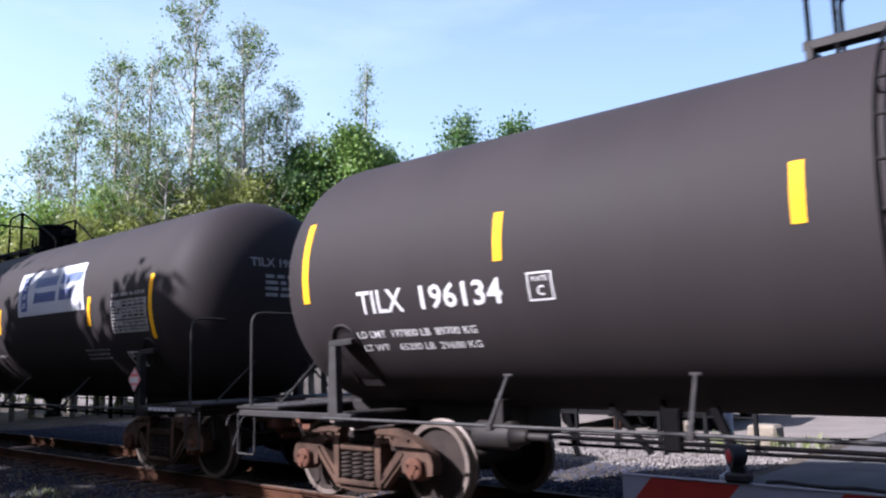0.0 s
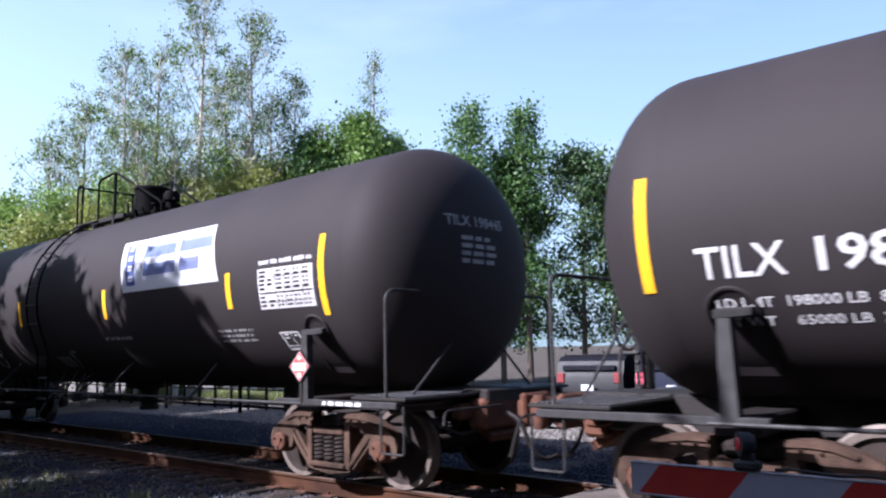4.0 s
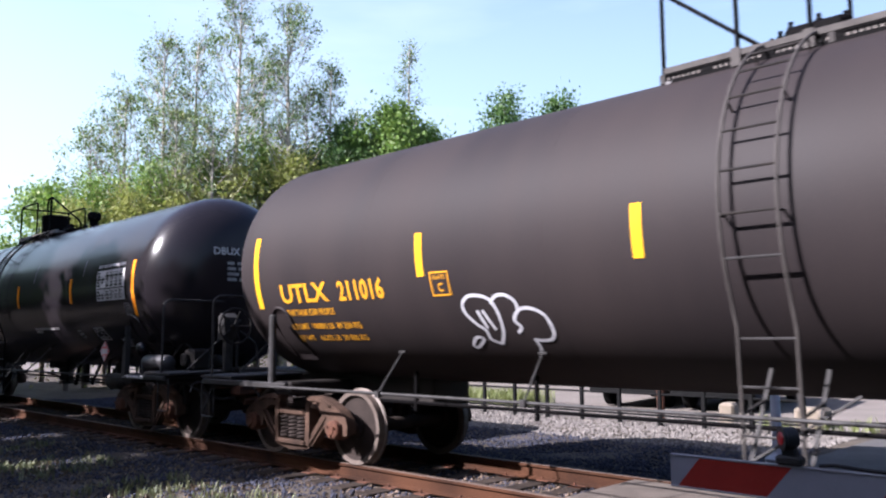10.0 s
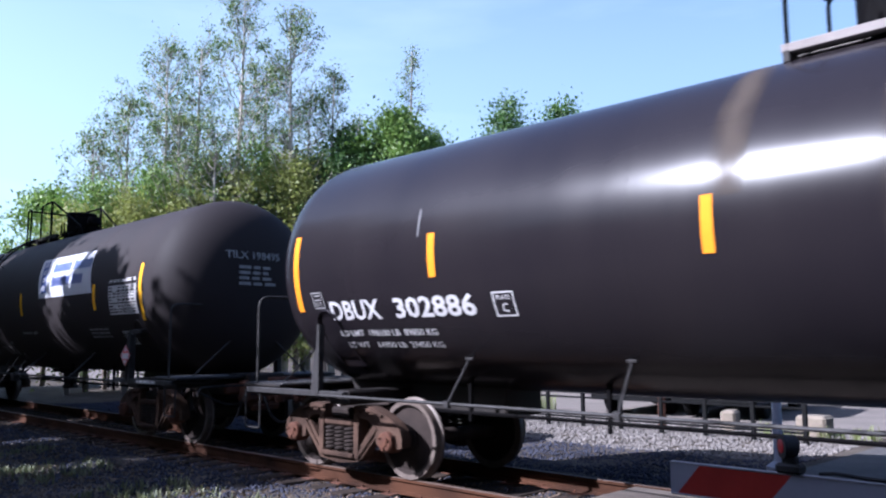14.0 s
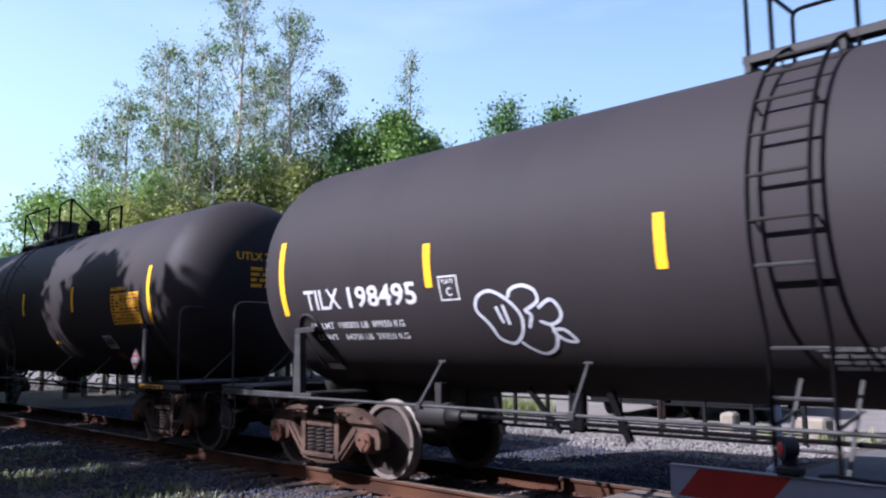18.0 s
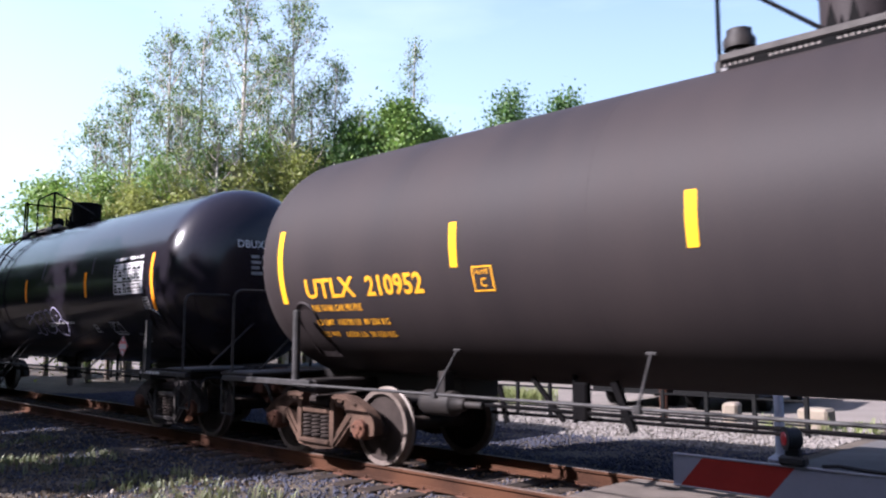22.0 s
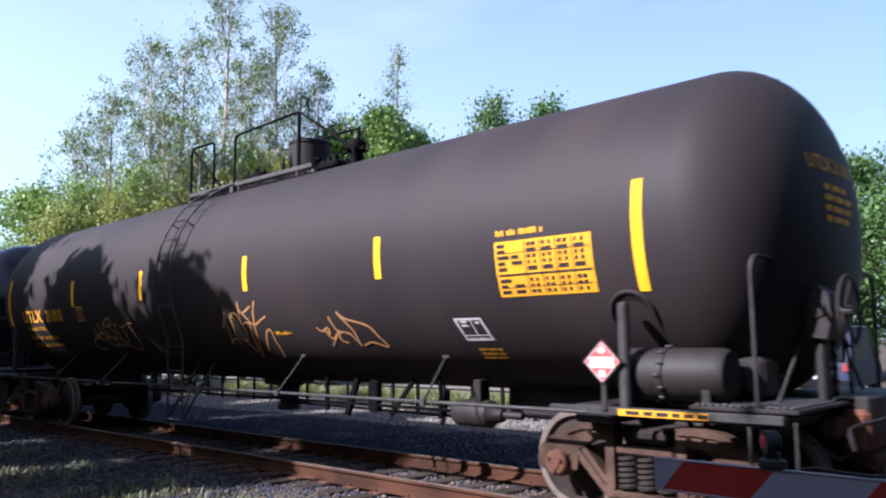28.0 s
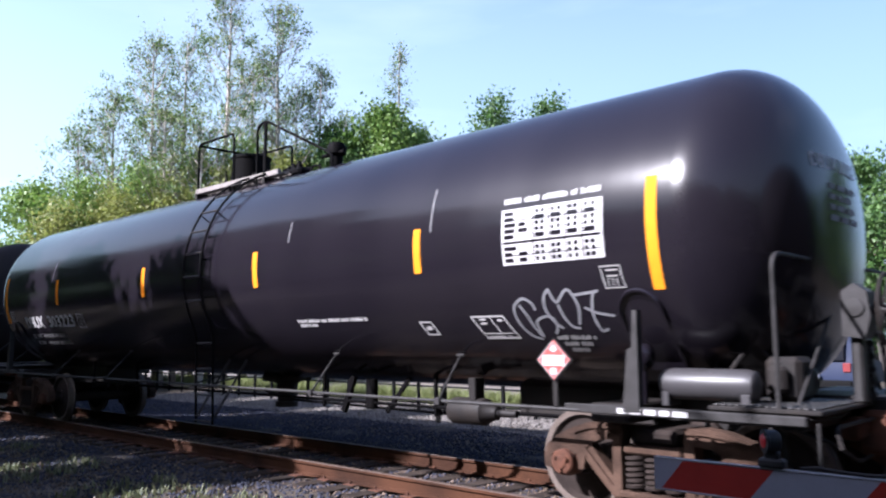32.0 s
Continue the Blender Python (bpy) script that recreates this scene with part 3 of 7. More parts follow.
def tank_car(kind, at, tag, b_end, tapered=False, strips=(), ends=(), lift=0.0, end_lift=0.0):
    """One tank car, +x ahead. b_end: the end that carries the hand brake and the air reservoir."""
    k = KINDS[kind]
    car = thing("tank_car", at, tag, "tank car", "tank cars of the train")
    paint = k["paint"]
    link("tank_shell", shared("tank shell %.2f %s" % (k["half"][1], paint.name), lambda g: shell(g, *k["half"]), paint), car)
    for x in (k["half"][0] + 0.04, -4.95, -2.45, 2.5, 4.98, k["half"][1] - 0.04):
        def ring(g, x=x):
            g.lathe([(R - 0.004, -0.014), (R + 0.0012, -0.008), (R + 0.0012, 0.008), (R - 0.004, 0.014)], (x, 0, ZC), "x", 72)
        link("weld_seam", shared("weld %.2f %s" % (x, paint.name), ring, paint), car)
    # reflective strips on both sides
    for side in (0, 180):
        turn = pose(0, 0, 0, 0, 0, side)
        for x in strips or k["strips"]:
            link("reflective_strip", shared("strip %.2f %.2f %s" % (x, lift, kind[0]), lambda g: patch(g, x - 0.05, x + 0.05, -0.19 + lift, 0.115 + lift, 0.004), AMBER if kind[0] == "d" else YELLOW), car, turn, "yellow reflective strip")
        for x in ends or (-k["end"], k["end"]):
            link("reflective_strip", shared("long strip %.2f %.2f %s" % (x, end_lift, kind[0]), lambda g: patch(g, x - 0.05, x + 0.05, -0.39 + end_lift, 0.235 + end_lift, 0.004), AMBER if kind[0] == "d" else YELLOW), car, turn, "long yellow reflective strip")
    # top deck, rails, hatch and valves
    p1, p2, p3, p4, pe = k["posts"]
    r, h = 0.021, 4.87
    deck = k["deck"] or CANVAS

    if kind[0] == "u":
        def comb(g):
            g.box(p1 + 0.02, p4 + 0.35, -0.595, -0.580, 4.003, 4.022).box(p1 + 0.02, p4 + 0.35, -0.595, -0.580, 3.86, 3.966)
            x = p1 + 0.02
            while x < p4 + 0.35:
                wide = 0.13 if int((x + 9) / 0.05) % 11 == 0 else 0.020
                g.box(x, x + wide, -0.593, -0.582, 3.964, 4.005)
                x += wide + 0.030
        link("walkway_edge", shared("edge " + kind, comb, TOPBLACK), car, None, "black perforated walkway edge")["kind"] = "stuff"
        # added strip; its pale colour stands for brightness seen through the holes
        link("edge_backing", shared("hole fill strip " + kind, lambda g: g.box(p1 + 0.02, p4 + 0.35, -0.577, -0.570, 3.955, 4.012), CANVAS), car, None, "added pale strip that brightens the holes")
        link("walkway_beam", shared("edge beam " + kind, lambda g: g.box(p1 + 0.02, p4 + 0.35, -0.605, -0.555, 4.022, 4.085, 0.006), LADDERGREY), car, None, "dusty grey edge beam")
        link("rail_brace", shared("rail brace " + kind, lambda g: g.tube([(p1, -0.52, h - 0.02), (p1 + 0.94, -0.52, 4.06)], 0.020), TOPBLACK), car)
        link("beam_end", shared("beam end " + kind, lambda g: g.box(p1 + 0.02, p1 + 0.09, -0.60, -0.54, 3.88, 3.96, 0.01), GEAR), car, None, "pale worn bracket")
        for x in (p2, p3):
            link("post_plate", shared("post plate %.2f %s" % (x, kind), lambda g: g.box(x - 0.045, x + 0.045, -0.618, -0.600, 3.93, 4.10, 0.004), LADDERGREY), car)
    for y in ((-0.58, 0.50) if kind[0] != "u" else (0.50,)):
        link("walkway_beam", shared("beam %s %.2f" % (kind, y), lambda g: g.box(p1 - 0.05, p4 + 0.35, y, y + 0.08, 4.02, 4.10), STEEL if deck is STEEL else CANVAS), car)
    for i in range(7):
        y = -0.48 + i * 0.14
        if (abs(y + 0.05) > 0.30 and not (kind[0] == "u" and i == 0)) or deck is CANVAS:
            link("walkway_board", shared("board %s %d" % (kind, i), lambda g: g.box(p1 - 0.05, p4 + 0.35, y, y + 0.115, 4.045, 4.075), deck), car, None, "" if deck is STEEL else "pale bleached board")
    for x in (p1, (p1 + p4) / 2, p4):
        link("walkway_bearer", shared("bearer %.2f" % x, lambda g: g.box(x - 0.03, x + 0.03, -0.60, 0.60, 3.93, 4.03), STEEL), car)

    def rails_near(g):
        g.tube(bend([(p1, -0.56, 3.93), (p1, -0.56, h), (p2, -0.56, h), (p2, -0.56, 3.93)], 0.10), r)

    def rails_far(g):
        if kind[0] != "t":
            x0, x1 = (p1, p2) if kind[0] == "d" else (p3, p4)
            g.tube(bend([(x0, 0.56, 3.93), (x0, 0.56, h), (x1, 0.56, h), (x1, 0.56, 3.93)], 0.10), r)
            return
        g.tube(bend([(p1, 0.56, 3.93), (p1, 0.56, h), (p4, 0.56, h), (pe, 0.40, 4.16), (pe, 0.40, 3.95)], 0.10), r)

    def rails_fore(g):
        g.tube(bend([(p3, -0.56, 3.93), (p3, -0.56, h - 0.02), (p4, -0.56, h + 0.03), (pe, -0.45, 4.16), (pe, -0.45, 3.95)], 0.12), r)
    link("guard_rail", shared("rail near " + kind, rails_near, TOPBLACK), car)
    link("guard_rail", shared("rail far " + kind, rails_far, TOPBLACK), car)
    link("guard_rail", shared("rail fore " + kind, rails_fore, TOPBLACK), car)
    link("rail_post", shared("post " + kind, lambda g: g.box(p4 - 0.03, p4 + 0.03, -0.585, -0.545, 3.90, h + 0.03), TOPBLACK), car)
    if kind[0] != "d":
        link("rail_post", shared("post far " + kind, lambda g: g.box(p4 - 0.03, p4 + 0.03, 0.545, 0.585, 3.90, h + 0.02), TOPBLACK), car)
    if kind[0] != "u":
        link("end_bar", shared("end bar " + kind, lambda g: g.tube([(p1, -0.56, h - 0.02), (p1, 0.56, h - 0.02)], r), TOPBLACK), car)
    if kind[0] == "t":
        link("mid_bar", shared("mid bar " + kind, lambda g: g.tube([(p1, 0.56, 4.50), (p4, 0.56, 4.50)], 0.017), TOPBLACK), car)
    hx, vx = k["hatch"], k["valve"]

    def hatch(g):
        g.lathe([(0.40, 3.95), (0.36, 4.08), (0.31, 4.09), (0.315, 4.56), (0.33, 4.57), (0.33, 4.61), (0.30, 4.63), (0.001, 4.64)], (hx, 0, 0), "z", 32)
        for i in range(8):
            w = i * math.pi / 4 + 0.3
            g.lathe([(0.022, 4.06), (0.022, 4.16), (0.001, 4.165)], (hx + 0.385 * math.cos(w), 0.385 * math.sin(w), 0), "z", 6)
        g.box(hx - 0.46, hx - 0.34, -0.05, 0.05, 4.12, 4.20)
    link("hatch_housing", shared("hatch " + kind, hatch, TOPBLACK if kind[0] != "u" else UPAINT), car)
    # triangular cut-outs of the housing show as dark gusset plates
    link("gusset", shared("gusset " + kind, lambda g: [g.slab([(hx + q - 0.06, 4.10), (hx + q + 0.06, 4.10), (hx + q, 4.36)], -0.42, -0.405) for q in (-0.10, 0.08)], TOPBLACK), car)

    def valve(g):
        g.lathe([(0.15, 3.95), (0.15, 4.08), (0.10, 4.10), (0.10, 4.30), (0.145, 4.32), (0.15, 4.42), (0.11, 4.49), (0.001, 4.50)], (vx, 0.05, 0), "z", 18)
        g.tube([(vx - 0.28, 0.02, 4.33), (vx + 0.22, 0.02, 4.33)], 0.03, 8)
    link("relief_valve", shared("valve " + kind, valve, TOPBLACK), car)
    if kind == "ub":
        link("vent_valve", shared("vent valve", lambda g: g.lathe([(0.13, 3.95), (0.13, 4.24), (0.11, 4.25), (0.11, 4.32), (0.15, 4.33), (0.155, 4.42), (0.12, 4.47), (0.12, 4.52), (0.001, 4.54)], (-1.67, 0.05, 0), "z", 20), STEEL), car)
    if kind == "ua":
        def fittings(g):
            g.box(-0.84, -0.08, -0.26, 0.10, 4.05, 4.22, 0.05)
            g.box(-0.66, -0.14, -0.20, 0.06, 4.20, 4.32, 0.04)
            for x, z in ((-0.80, 4.29), (-0.72, 4.34), (-0.625, 4.40), (-0.38, 4.41), (-0.16, 4.37), (-0.08, 4.27)):
                g.lathe([(0.035, 4.1), (0.035, z - 0.06), (0.022, z - 0.05), (0.022, z - 0.01), (0.001, z)], (x, -0.10, 0), "z", 8)
        link("valve_cluster", shared("valve cluster", fittings, TOPBLACK), car, None, "low cluster of black valves and caps")

    for i, (dx, dy, q) in enumerate(((0.50, -0.2, 0.07), (0.62, 0.1, 0.09), (-0.55, 0.0, 0.08), (0.42, 0.25, 0.06))):
        x = hx + dx * (1 if hx < vx else -0.9)
        link("top_valve", shared("top valve %s %d" % (kind, i), lambda g: g.lathe([(q, 4.0), (q, 4.12), (q * 0.6, 4.14), (q * 0.6, 4.22), (q * 1.2, 4.23), (q * 1.2, 4.26), (0.001, 4.27)], (x, dy, 0), "z", 10), TOPBLACK), car)
    def hose_nest(g):
        x0 = p4 + 0.10
        for i in range(4):
            x, w = x0 + 0.10 * i, 0.01 + 0.04 * (i % 2)
            g.tube(bend([(x, -0.30 + 0.1 * i, 4.02), (x, -0.30 + 0.1 * i, 4.16 + w), (x + 0.16, -0.2 + 0.08 * i, 4.18 + w), (x + 0.2, -0.2 + 0.08 * i, 4.03)], 0.06), 0.018, 6)
        g.box(x0, x0 + 0.46, -0.34, -0.10, 4.03, 4.15, 0.04)
        for i in range(3):
            g.lathe([(0.05, 4.05), (0.05, 4.16 + 0.02 * i), (0.03, 4.20 + 0.02 * i), (0.001, 4.22 + 0.02 * i)], (x0 + 0.08 + 0.13 * i, -0.25, 0), "z", 8)
    link("hose_nest", shared("hose nest " + kind, hose_nest, TOPBLACK), car)
    link("top_pipe", shared("top pipe " + kind, lambda g: g.tube([(p1 + 0.2, 0.2, 4.12), (p4 + 0.2, 0.2, 4.12)], 0.025, 6), TOPBLACK), car)
    # ladder
    l0, l1 = k["ladder"]
    low = on_tank(0, -0.36, 0.12)
    line = [(-1.37, 0.42), (-1.40, 1.62), (low[1], low[2])] + [on_tank(0, -0.36 + 1.56 * i / 14, 0.12)[1:] for i in range(1, 15)]
    for x in (l0, l1):
        link("ladder_rail", shared("ladder rail %.2f" % x, lambda g: g.tube([(x, y, z) for y, z in line], 0.018 if kind[0] != "u" else 0.015, 8), TOPBLACK if kind[0] != "u" else LADDERGREY), car)
    z = 0.46
    for i in range(13):
        if z < 1.86:
            y = -1.385 if z < 1.62 else -1.40 + (low[1] + 1.40) * (z - 1.62) / (low[2] - 1.62)
            place = (y, z)
            z += 0.36
            if z >= 1.86:
                a0 = -0.25
        else:
            place = on_tank(0, a0, 0.12)[1:]
            a0 += 0.205
            if a0 > 1.25:
                break
        link("rung", shared("rung %.2f %d" % (l0, i), lambda g: g.tube([(l0, *place), (l1, *place)], 0.015 if kind[0] != "u" else 0.011, 6), STEEL if i > 4 else PIPE), car)
    for a in (-0.05, 0.55, 1.05):
        for x in (l0, l1):
            link("ladder_bracket", shared("ladder bracket %.2f %.2f" % (x, a), lambda g: g.tube([on_tank(x, a, -0.01), on_tank(x, a, 0.12)], 0.011, 6), STEEL), car)
    for x in (l0, l1):
        def brace(g):
            g.tube([(x + 0.012, -1.37, 0.50), (x + 0.03, -0.86, 1.30)], 0.018, 4)
            g.tube([(x + 0.012, -1.39, 0.98), (x + 0.03, -1.02, 1.06)], 0.014, 5)
        link("ladder_brace", shared("ladder brace %.2f" % x, brace, PIPE), car, None, "worn grey flat brace")
    if kind[0] == "u":
        for q, (x, w) in enumerate(((l0, l1 + 0.30), (l1, l0 + 0.30))):
            link("cross_brace", shared("cross brace %s %d" % (kind, q), lambda g: g.tube([(x, -1.37, 0.60), (w, -1.05, 1.12)], 0.012, 5), PIPE), car)
    # side pipe and its struts, both sides
    for side in (0, 180):
        turn = pose(0, 0, 0, 0, 0, side)
        link("side_pipe", shared("side pipe", lambda g: g.tube([(-6.75, -1.52, 0.97), (6.75, -1.52, 0.97)], 0.017, 8), PIPE), car, turn, "long grey handrail pipe")
        for x in k["struts"]:
            def strut(g):
                w = k["bar"]
                a, b = Vector(on_tank(x - 0.15, -0.835, 0.02)), Vector((x, -1.53, 0.97))
                g.tube([a, b], w, 6 if w < 0.02 else 4)
                g.tube([a + Vector((-0.05, 0, 0)), a + Vector((0.05, 0, 0))], 0.016, 6)
                g.box(b.x - 0.035, b.x + 0.035, b.y - 0.03, b.y + 0.03, 0.93, 1.0)
            link("pipe_strut", shared("strut %s %.2f" % (kind, x), strut, PIPE), car, turn)
    # under the tank
    def under(g):
        g.tube([(-6.2, -0.62, 0.80), (6.2, -0.62, 0.80)], 0.022, 6)
        for x in (-5.0, -3.2, 2.15, 4.2):
            g.box(x - 0.022, x + 0.022, -0.645, -0.60, 0.70, 1.22)
    link("brake_pipe", shared("brake pipe", under, TOPBLACK), car)

    def outlet(g):
        g.lathe([(0.30, 1.12), (0.28, 0.98), (0.16, 0.92), (0.14, 0.66), (0.17, 0.65), (0.17, 0.58), (0.001, 0.57)][::-1], (0.45, 0, 0), "z", 20)
        g.box(0.25, 0.65, -0.34, 0.34, 0.96, 1.06, 0.03)
        g.tube([(0.45, -0.14, 0.74), (0.55, -0.48, 0.86)], 0.025, 6)
    link("bottom_outlet", shared("outlet", outlet, STEEL), car)

    if kind[0] == "t":
        xo = KINDS[kind]["hatch"] - 0.28

        def handle(g):
            for a, b in ((on_tank(xo - 0.55, -1.04, 0.0), (xo - 0.02, -1.16, 0.93)), (on_tank(xo + 0.05, -1.06, 0.0), (xo + 0.10, -1.16, 0.95))):
                g.tube([a, b], 0.022, 4)
            g.tube(bend([on_tank(xo + 0.02, -0.86, 0.02), on_tank(xo - 0.05, -1.0, 0.05), (xo + 0.05, -1.15, 1.10), (xo + 0.02, -1.2, 0.82)], 0.08), 0.016, 6)
            g.box(xo - 0.06, xo + 0.09, -1.24, -1.08, 0.78, 0.94, 0.03)
            g.tube([(xo, -1.16, 0.84), (xo + 0.10, -0.20, 0.82)], 0.025, 6)
        link("valve_handle", shared("valve handle " + kind, handle, PIPE), car, None, "bent grey outlet valve handle and stays")

    def cylinder(g):
        s = b_end
        g.lathe([(0.001, -0.34), (0.13, -0.33), (0.145, -0.30), (0.145, 0.14), (0.11, 0.17), (0.07, 0.30), (0.04, 0.32), (0.04, 0.55)][::-1], (s * 4.9, -0.72, 0.80), "x", 18)
        g.box(s * 4.9 - 0.05, s * 4.9 + 0.05, -0.80, -0.64, 0.90, 1.16)
    link("brake_cylinder", shared("brake cylinder %d" % b_end, cylinder, STEEL), car)

    def rigging(g):
        s = b_end
        g.tube([(s * 4.4, -0.5, 0.72), (s * 1.2, -0.45, 0.74)], 0.018, 6)
        g.bar((s * 4.15, 0.62), (s * 4.25, 1.02), 0.06, -0.56, -0.53)
        g.box(s * 3.1 - 0.10, s * 3.1 + 0.06, -0.66, -0.56, 0.72, 1.10, 0.02)
        g.bar((s * 2.75, 1.12), (s * 2.55, 0.66), 0.07, -0.64, -0.58)
        g.bar((s * 3.75, 1.12), (s * 3.35, 0.70), 0.05, -0.62, -0.58)
    link("brake_rigging", shared("rigging %d" % b_end, rigging, TOPBLACK), car)
    sets = []
    # both ends
    for s in (1, -1):
        rear = pose(0, 0, 0, 0, 0, 0 if s > 0 else 180)
        turn = rear @ pose(abs(k["hand"][s > 0]) - 8.42, 0, 0)
        sets += truck(car, k["trucks"][s > 0], RUST if kind != "db" else GREYCAST)

        link("draft_sill", shared("sill", lambda g: g.box(5.2, 8.86, -0.33, 0.33, 0.74, 1.10, 0.02), STEEL), car, turn)
        link("body_bolster", shared("body bolster", lambda g: g.box(6.75, 7.12, -1.34, 1.34, 0.86, 1.02, 0.02), STEEL), car, turn)
        link("end_sill", shared("end sill", lambda g: g.box(8.40, 8.56, -1.44, 1.44, 0.90, 1.02, 0.02), STEEL), car, turn)

        plat = link("end_platform", shared("platform", lambda g: g.box(7.90, 8.72, -1.50, 1.50, 1.03, 1.065, 0.008), STEEL), car, turn)
        for i in range(14):
            link("slat", shared("platform slat", lambda g: g.box(7.93, 7.95, -1.46, 1.46, 1.066, 1.078), GRATE), plat, pose(i * 0.055, 0, 0))
        for q in (-1, 1):
            link("side_sill", shared("side sill", lambda g: g.box(6.62, 8.62, -1.53, -1.45, 0.952, 1.022, 0.008), PIPE), car, turn @ (pose(0, 0, 0) if q < 0 else pose(0, 2.98, 0)))
        link("end_handrail", shared("end rail", lambda g: g.tube(bend([(8.42, -1.47, 1.05), (8.42, -1.47, 2.19), (8.46, 1.47, 2.19), (8.46, 1.47, 1.05)], 0.15, 6), 0.018, 8), PIPE), car, turn)
        for q in (-1, 1):
            link("handrail_brace", shared("rail brace %d" % q, lambda g: g.tube([(8.42, q * 1.09, 1.06), (8.43, q * 0.11, 1.90)], 0.015, 6), PIPE), car, turn)

            def stirrup(g):
                g.tube(bend([(8.36, q * 1.49, 0.98), (8.36, q * 1.49, 0.50), (8.69, q * 1.49, 0.50), (8.69, q * 1.49, 0.98)], 0.04), 0.013, 6)
            link("step_stirrup", shared("stirrup %d" % q, stirrup, STEEL if kind[0] == "d" else PIPE), car, turn)

        def coupler(g):
            g.box(8.7, 9.02, -0.09, 0.09, 0.78, 0.98, 0.03)
            g.box(8.93, 9.10, -0.19, 0.12, 0.70, 1.02, 0.05)
            g.lathe([(0.06, 0.68), (0.07, 0.70), (0.07, 1.02), (0.06, 1.04)], (9.05, -0.13, 0), "z", 12)
            g.box(8.86, 8.94, -0.24, 0.24, 0.70, 1.06, 0.03)
        link("coupler", shared("coupler", coupler, RUSTRED), car, rear)

        def hose(g):
            g.tube(bend([(8.75, -0.32, 0.86), (8.95, -0.34, 0.78), (9.02, -0.28, 0.50), (9.10, -0.16, 0.36), (9.16, 0.0, 0.40)], 0.12), 0.024, 6)
            g.tube(bend([(8.7, 0.36, 0.92), (8.7, 1.2, 0.92), (8.76, 1.30, 0.55)], 0.1), 0.014, 6)
            g.tube(bend([(8.72, -0.36, 0.94), (8.72, -1.3, 0.94), (8.78, -1.38, 0.80)], 0.1), 0.014, 6)
        link("air_hose", shared("hose", hose, STEEL), car, rear)
        def end_clutter(g):
            g.tube(bend([(8.62, -1.46, 1.00), (8.66, -0.95, 0.98), (8.66, -0.45, 1.10), (8.82, -0.20, 1.06)], 0.08), 0.014, 6)
            g.tube(bend([(8.30, -1.05, 0.90), (8.62, -1.0, 0.80), (8.68, -0.6, 0.62), (8.70, -0.3, 0.66)], 0.1), 0.016, 6)
            g.tube([(7.3, -1.0, 0.90), (8.3, -1.0, 0.90)], 0.018, 6)
            g.bar((8.25, 0.90), (8.30, 0.55), 0.05, -1.02, -0.99)
            g.bar((7.55, 0.88), (7.62, 0.60), 0.045, -0.80, -0.77)
        link("uncoupling_gear", shared("end clutter", end_clutter, PIPE), car, turn, "worn rods and levers")
        link("striker", shared("striker", lambda g: [g.box(8.60, 8.86, -0.40, 0.40, 0.66, 1.00, 0.04), g.box(8.55, 8.70, -0.62, 0.62, 0.78, 0.95, 0.03), g.slab([(8.5, 0.70), (8.82, 0.52), (8.86, 0.60), (8.55, 0.80)], -0.25, 0.25)], RUSTRED), car, turn, "orange rusted striker casting")
        # saddle over the bolster, with its post
        if s > 0:
            for xx in (k["trucks"][1] + 0.05, k["trucks"][0] + 0.05):
                for w in (0, 180):
                    def one(g):
                        if tapered:
                            g.slab([(xx - 0.075, 0.98), (xx + 0.075, 0.98), (xx + 0.075, 1.80), (xx + 0.035, 1.80), (xx + 0.022, 1.50), (xx - 0.022, 1.48)], -1.54, -1.46)
                        elif kind[0] == "t":
                            g.slab([(xx - 0.075, 0.98), (xx + 0.075, 0.98), (xx + 0.05, 1.74), (xx - 0.05, 1.74)], -1.53, -1.44)
                            g.add([(xx - 0.09, -1.50, 1.74), (xx + 0.16, -1.40, 1.76), (xx + 0.16, -1.32, 1.78), (xx - 0.09, -1.30, 1.78), (xx - 0.09, -1.50, 1.80), (xx + 0.17, -1.40, 1.815), (xx + 0.17, -1.30, 1.83), (xx - 0.09, -1.30, 1.83)],
                                  [(0, 1, 5, 4), (1, 2, 6, 5), (2, 3, 7, 6), (3, 0, 4, 7), (4, 5, 6, 7), (3, 2, 1, 0)])
                        else:
                            g.box(xx - 0.045, xx + 0.045, -1.52, -1.44, 0.98, 1.88, 0.02)
                    link("saddle_post", shared("saddle post %.2f %s" % (xx, kind[0]), one, PIPE), car, pose(0, 0, 0, 0, 0, w))
                    link("saddle_pad", shared("pad %.2f %s" % (xx, paint.name), lambda g: arch_pad(g, xx), paint), car, pose(0, 0, 0, 0, 0, w))
        # warning placard on a bracket
        px = {"t": 7.10, "u": 7.18, "d": 6.54}[kind[0]]

        def holder(g):
            g.box(px - 0.025, px + 0.025, -1.545, -1.53, 0.99, 1.24, 0.004)
            g.slab([(px, 1.20), (px + 0.19, 1.39), (px, 1.58), (px - 0.19, 1.39)], -1.555, -1.54)
        hold = link("placard_holder", shared("holder %.2f" % px, holder, STEEL), car, turn)

        def face(g):
            g.slab([(px, 1.22), (px + 0.17, 1.39), (px, 1.56), (px - 0.17, 1.39)], -1.560, -1.5555)

        def inner(g):
            for z0, z1 in ((1.34, 1.43),):
                g.slab([(px - 0.115, z0), (px + 0.115, z0), (px + 0.115, z1), (px - 0.115, z1)], -1.5655, -1.5615)
            g.slab([(px, 1.455), (px + 0.04, 1.48), (px, 1.525), (px - 0.04, 1.48)], -1.5655, -1.5615)
            g.slab([(px - 0.03, 1.265), (px + 0.03, 1.265), (px + 0.03, 1.32), (px - 0.03, 1.32)], -1.5655, -1.5615)
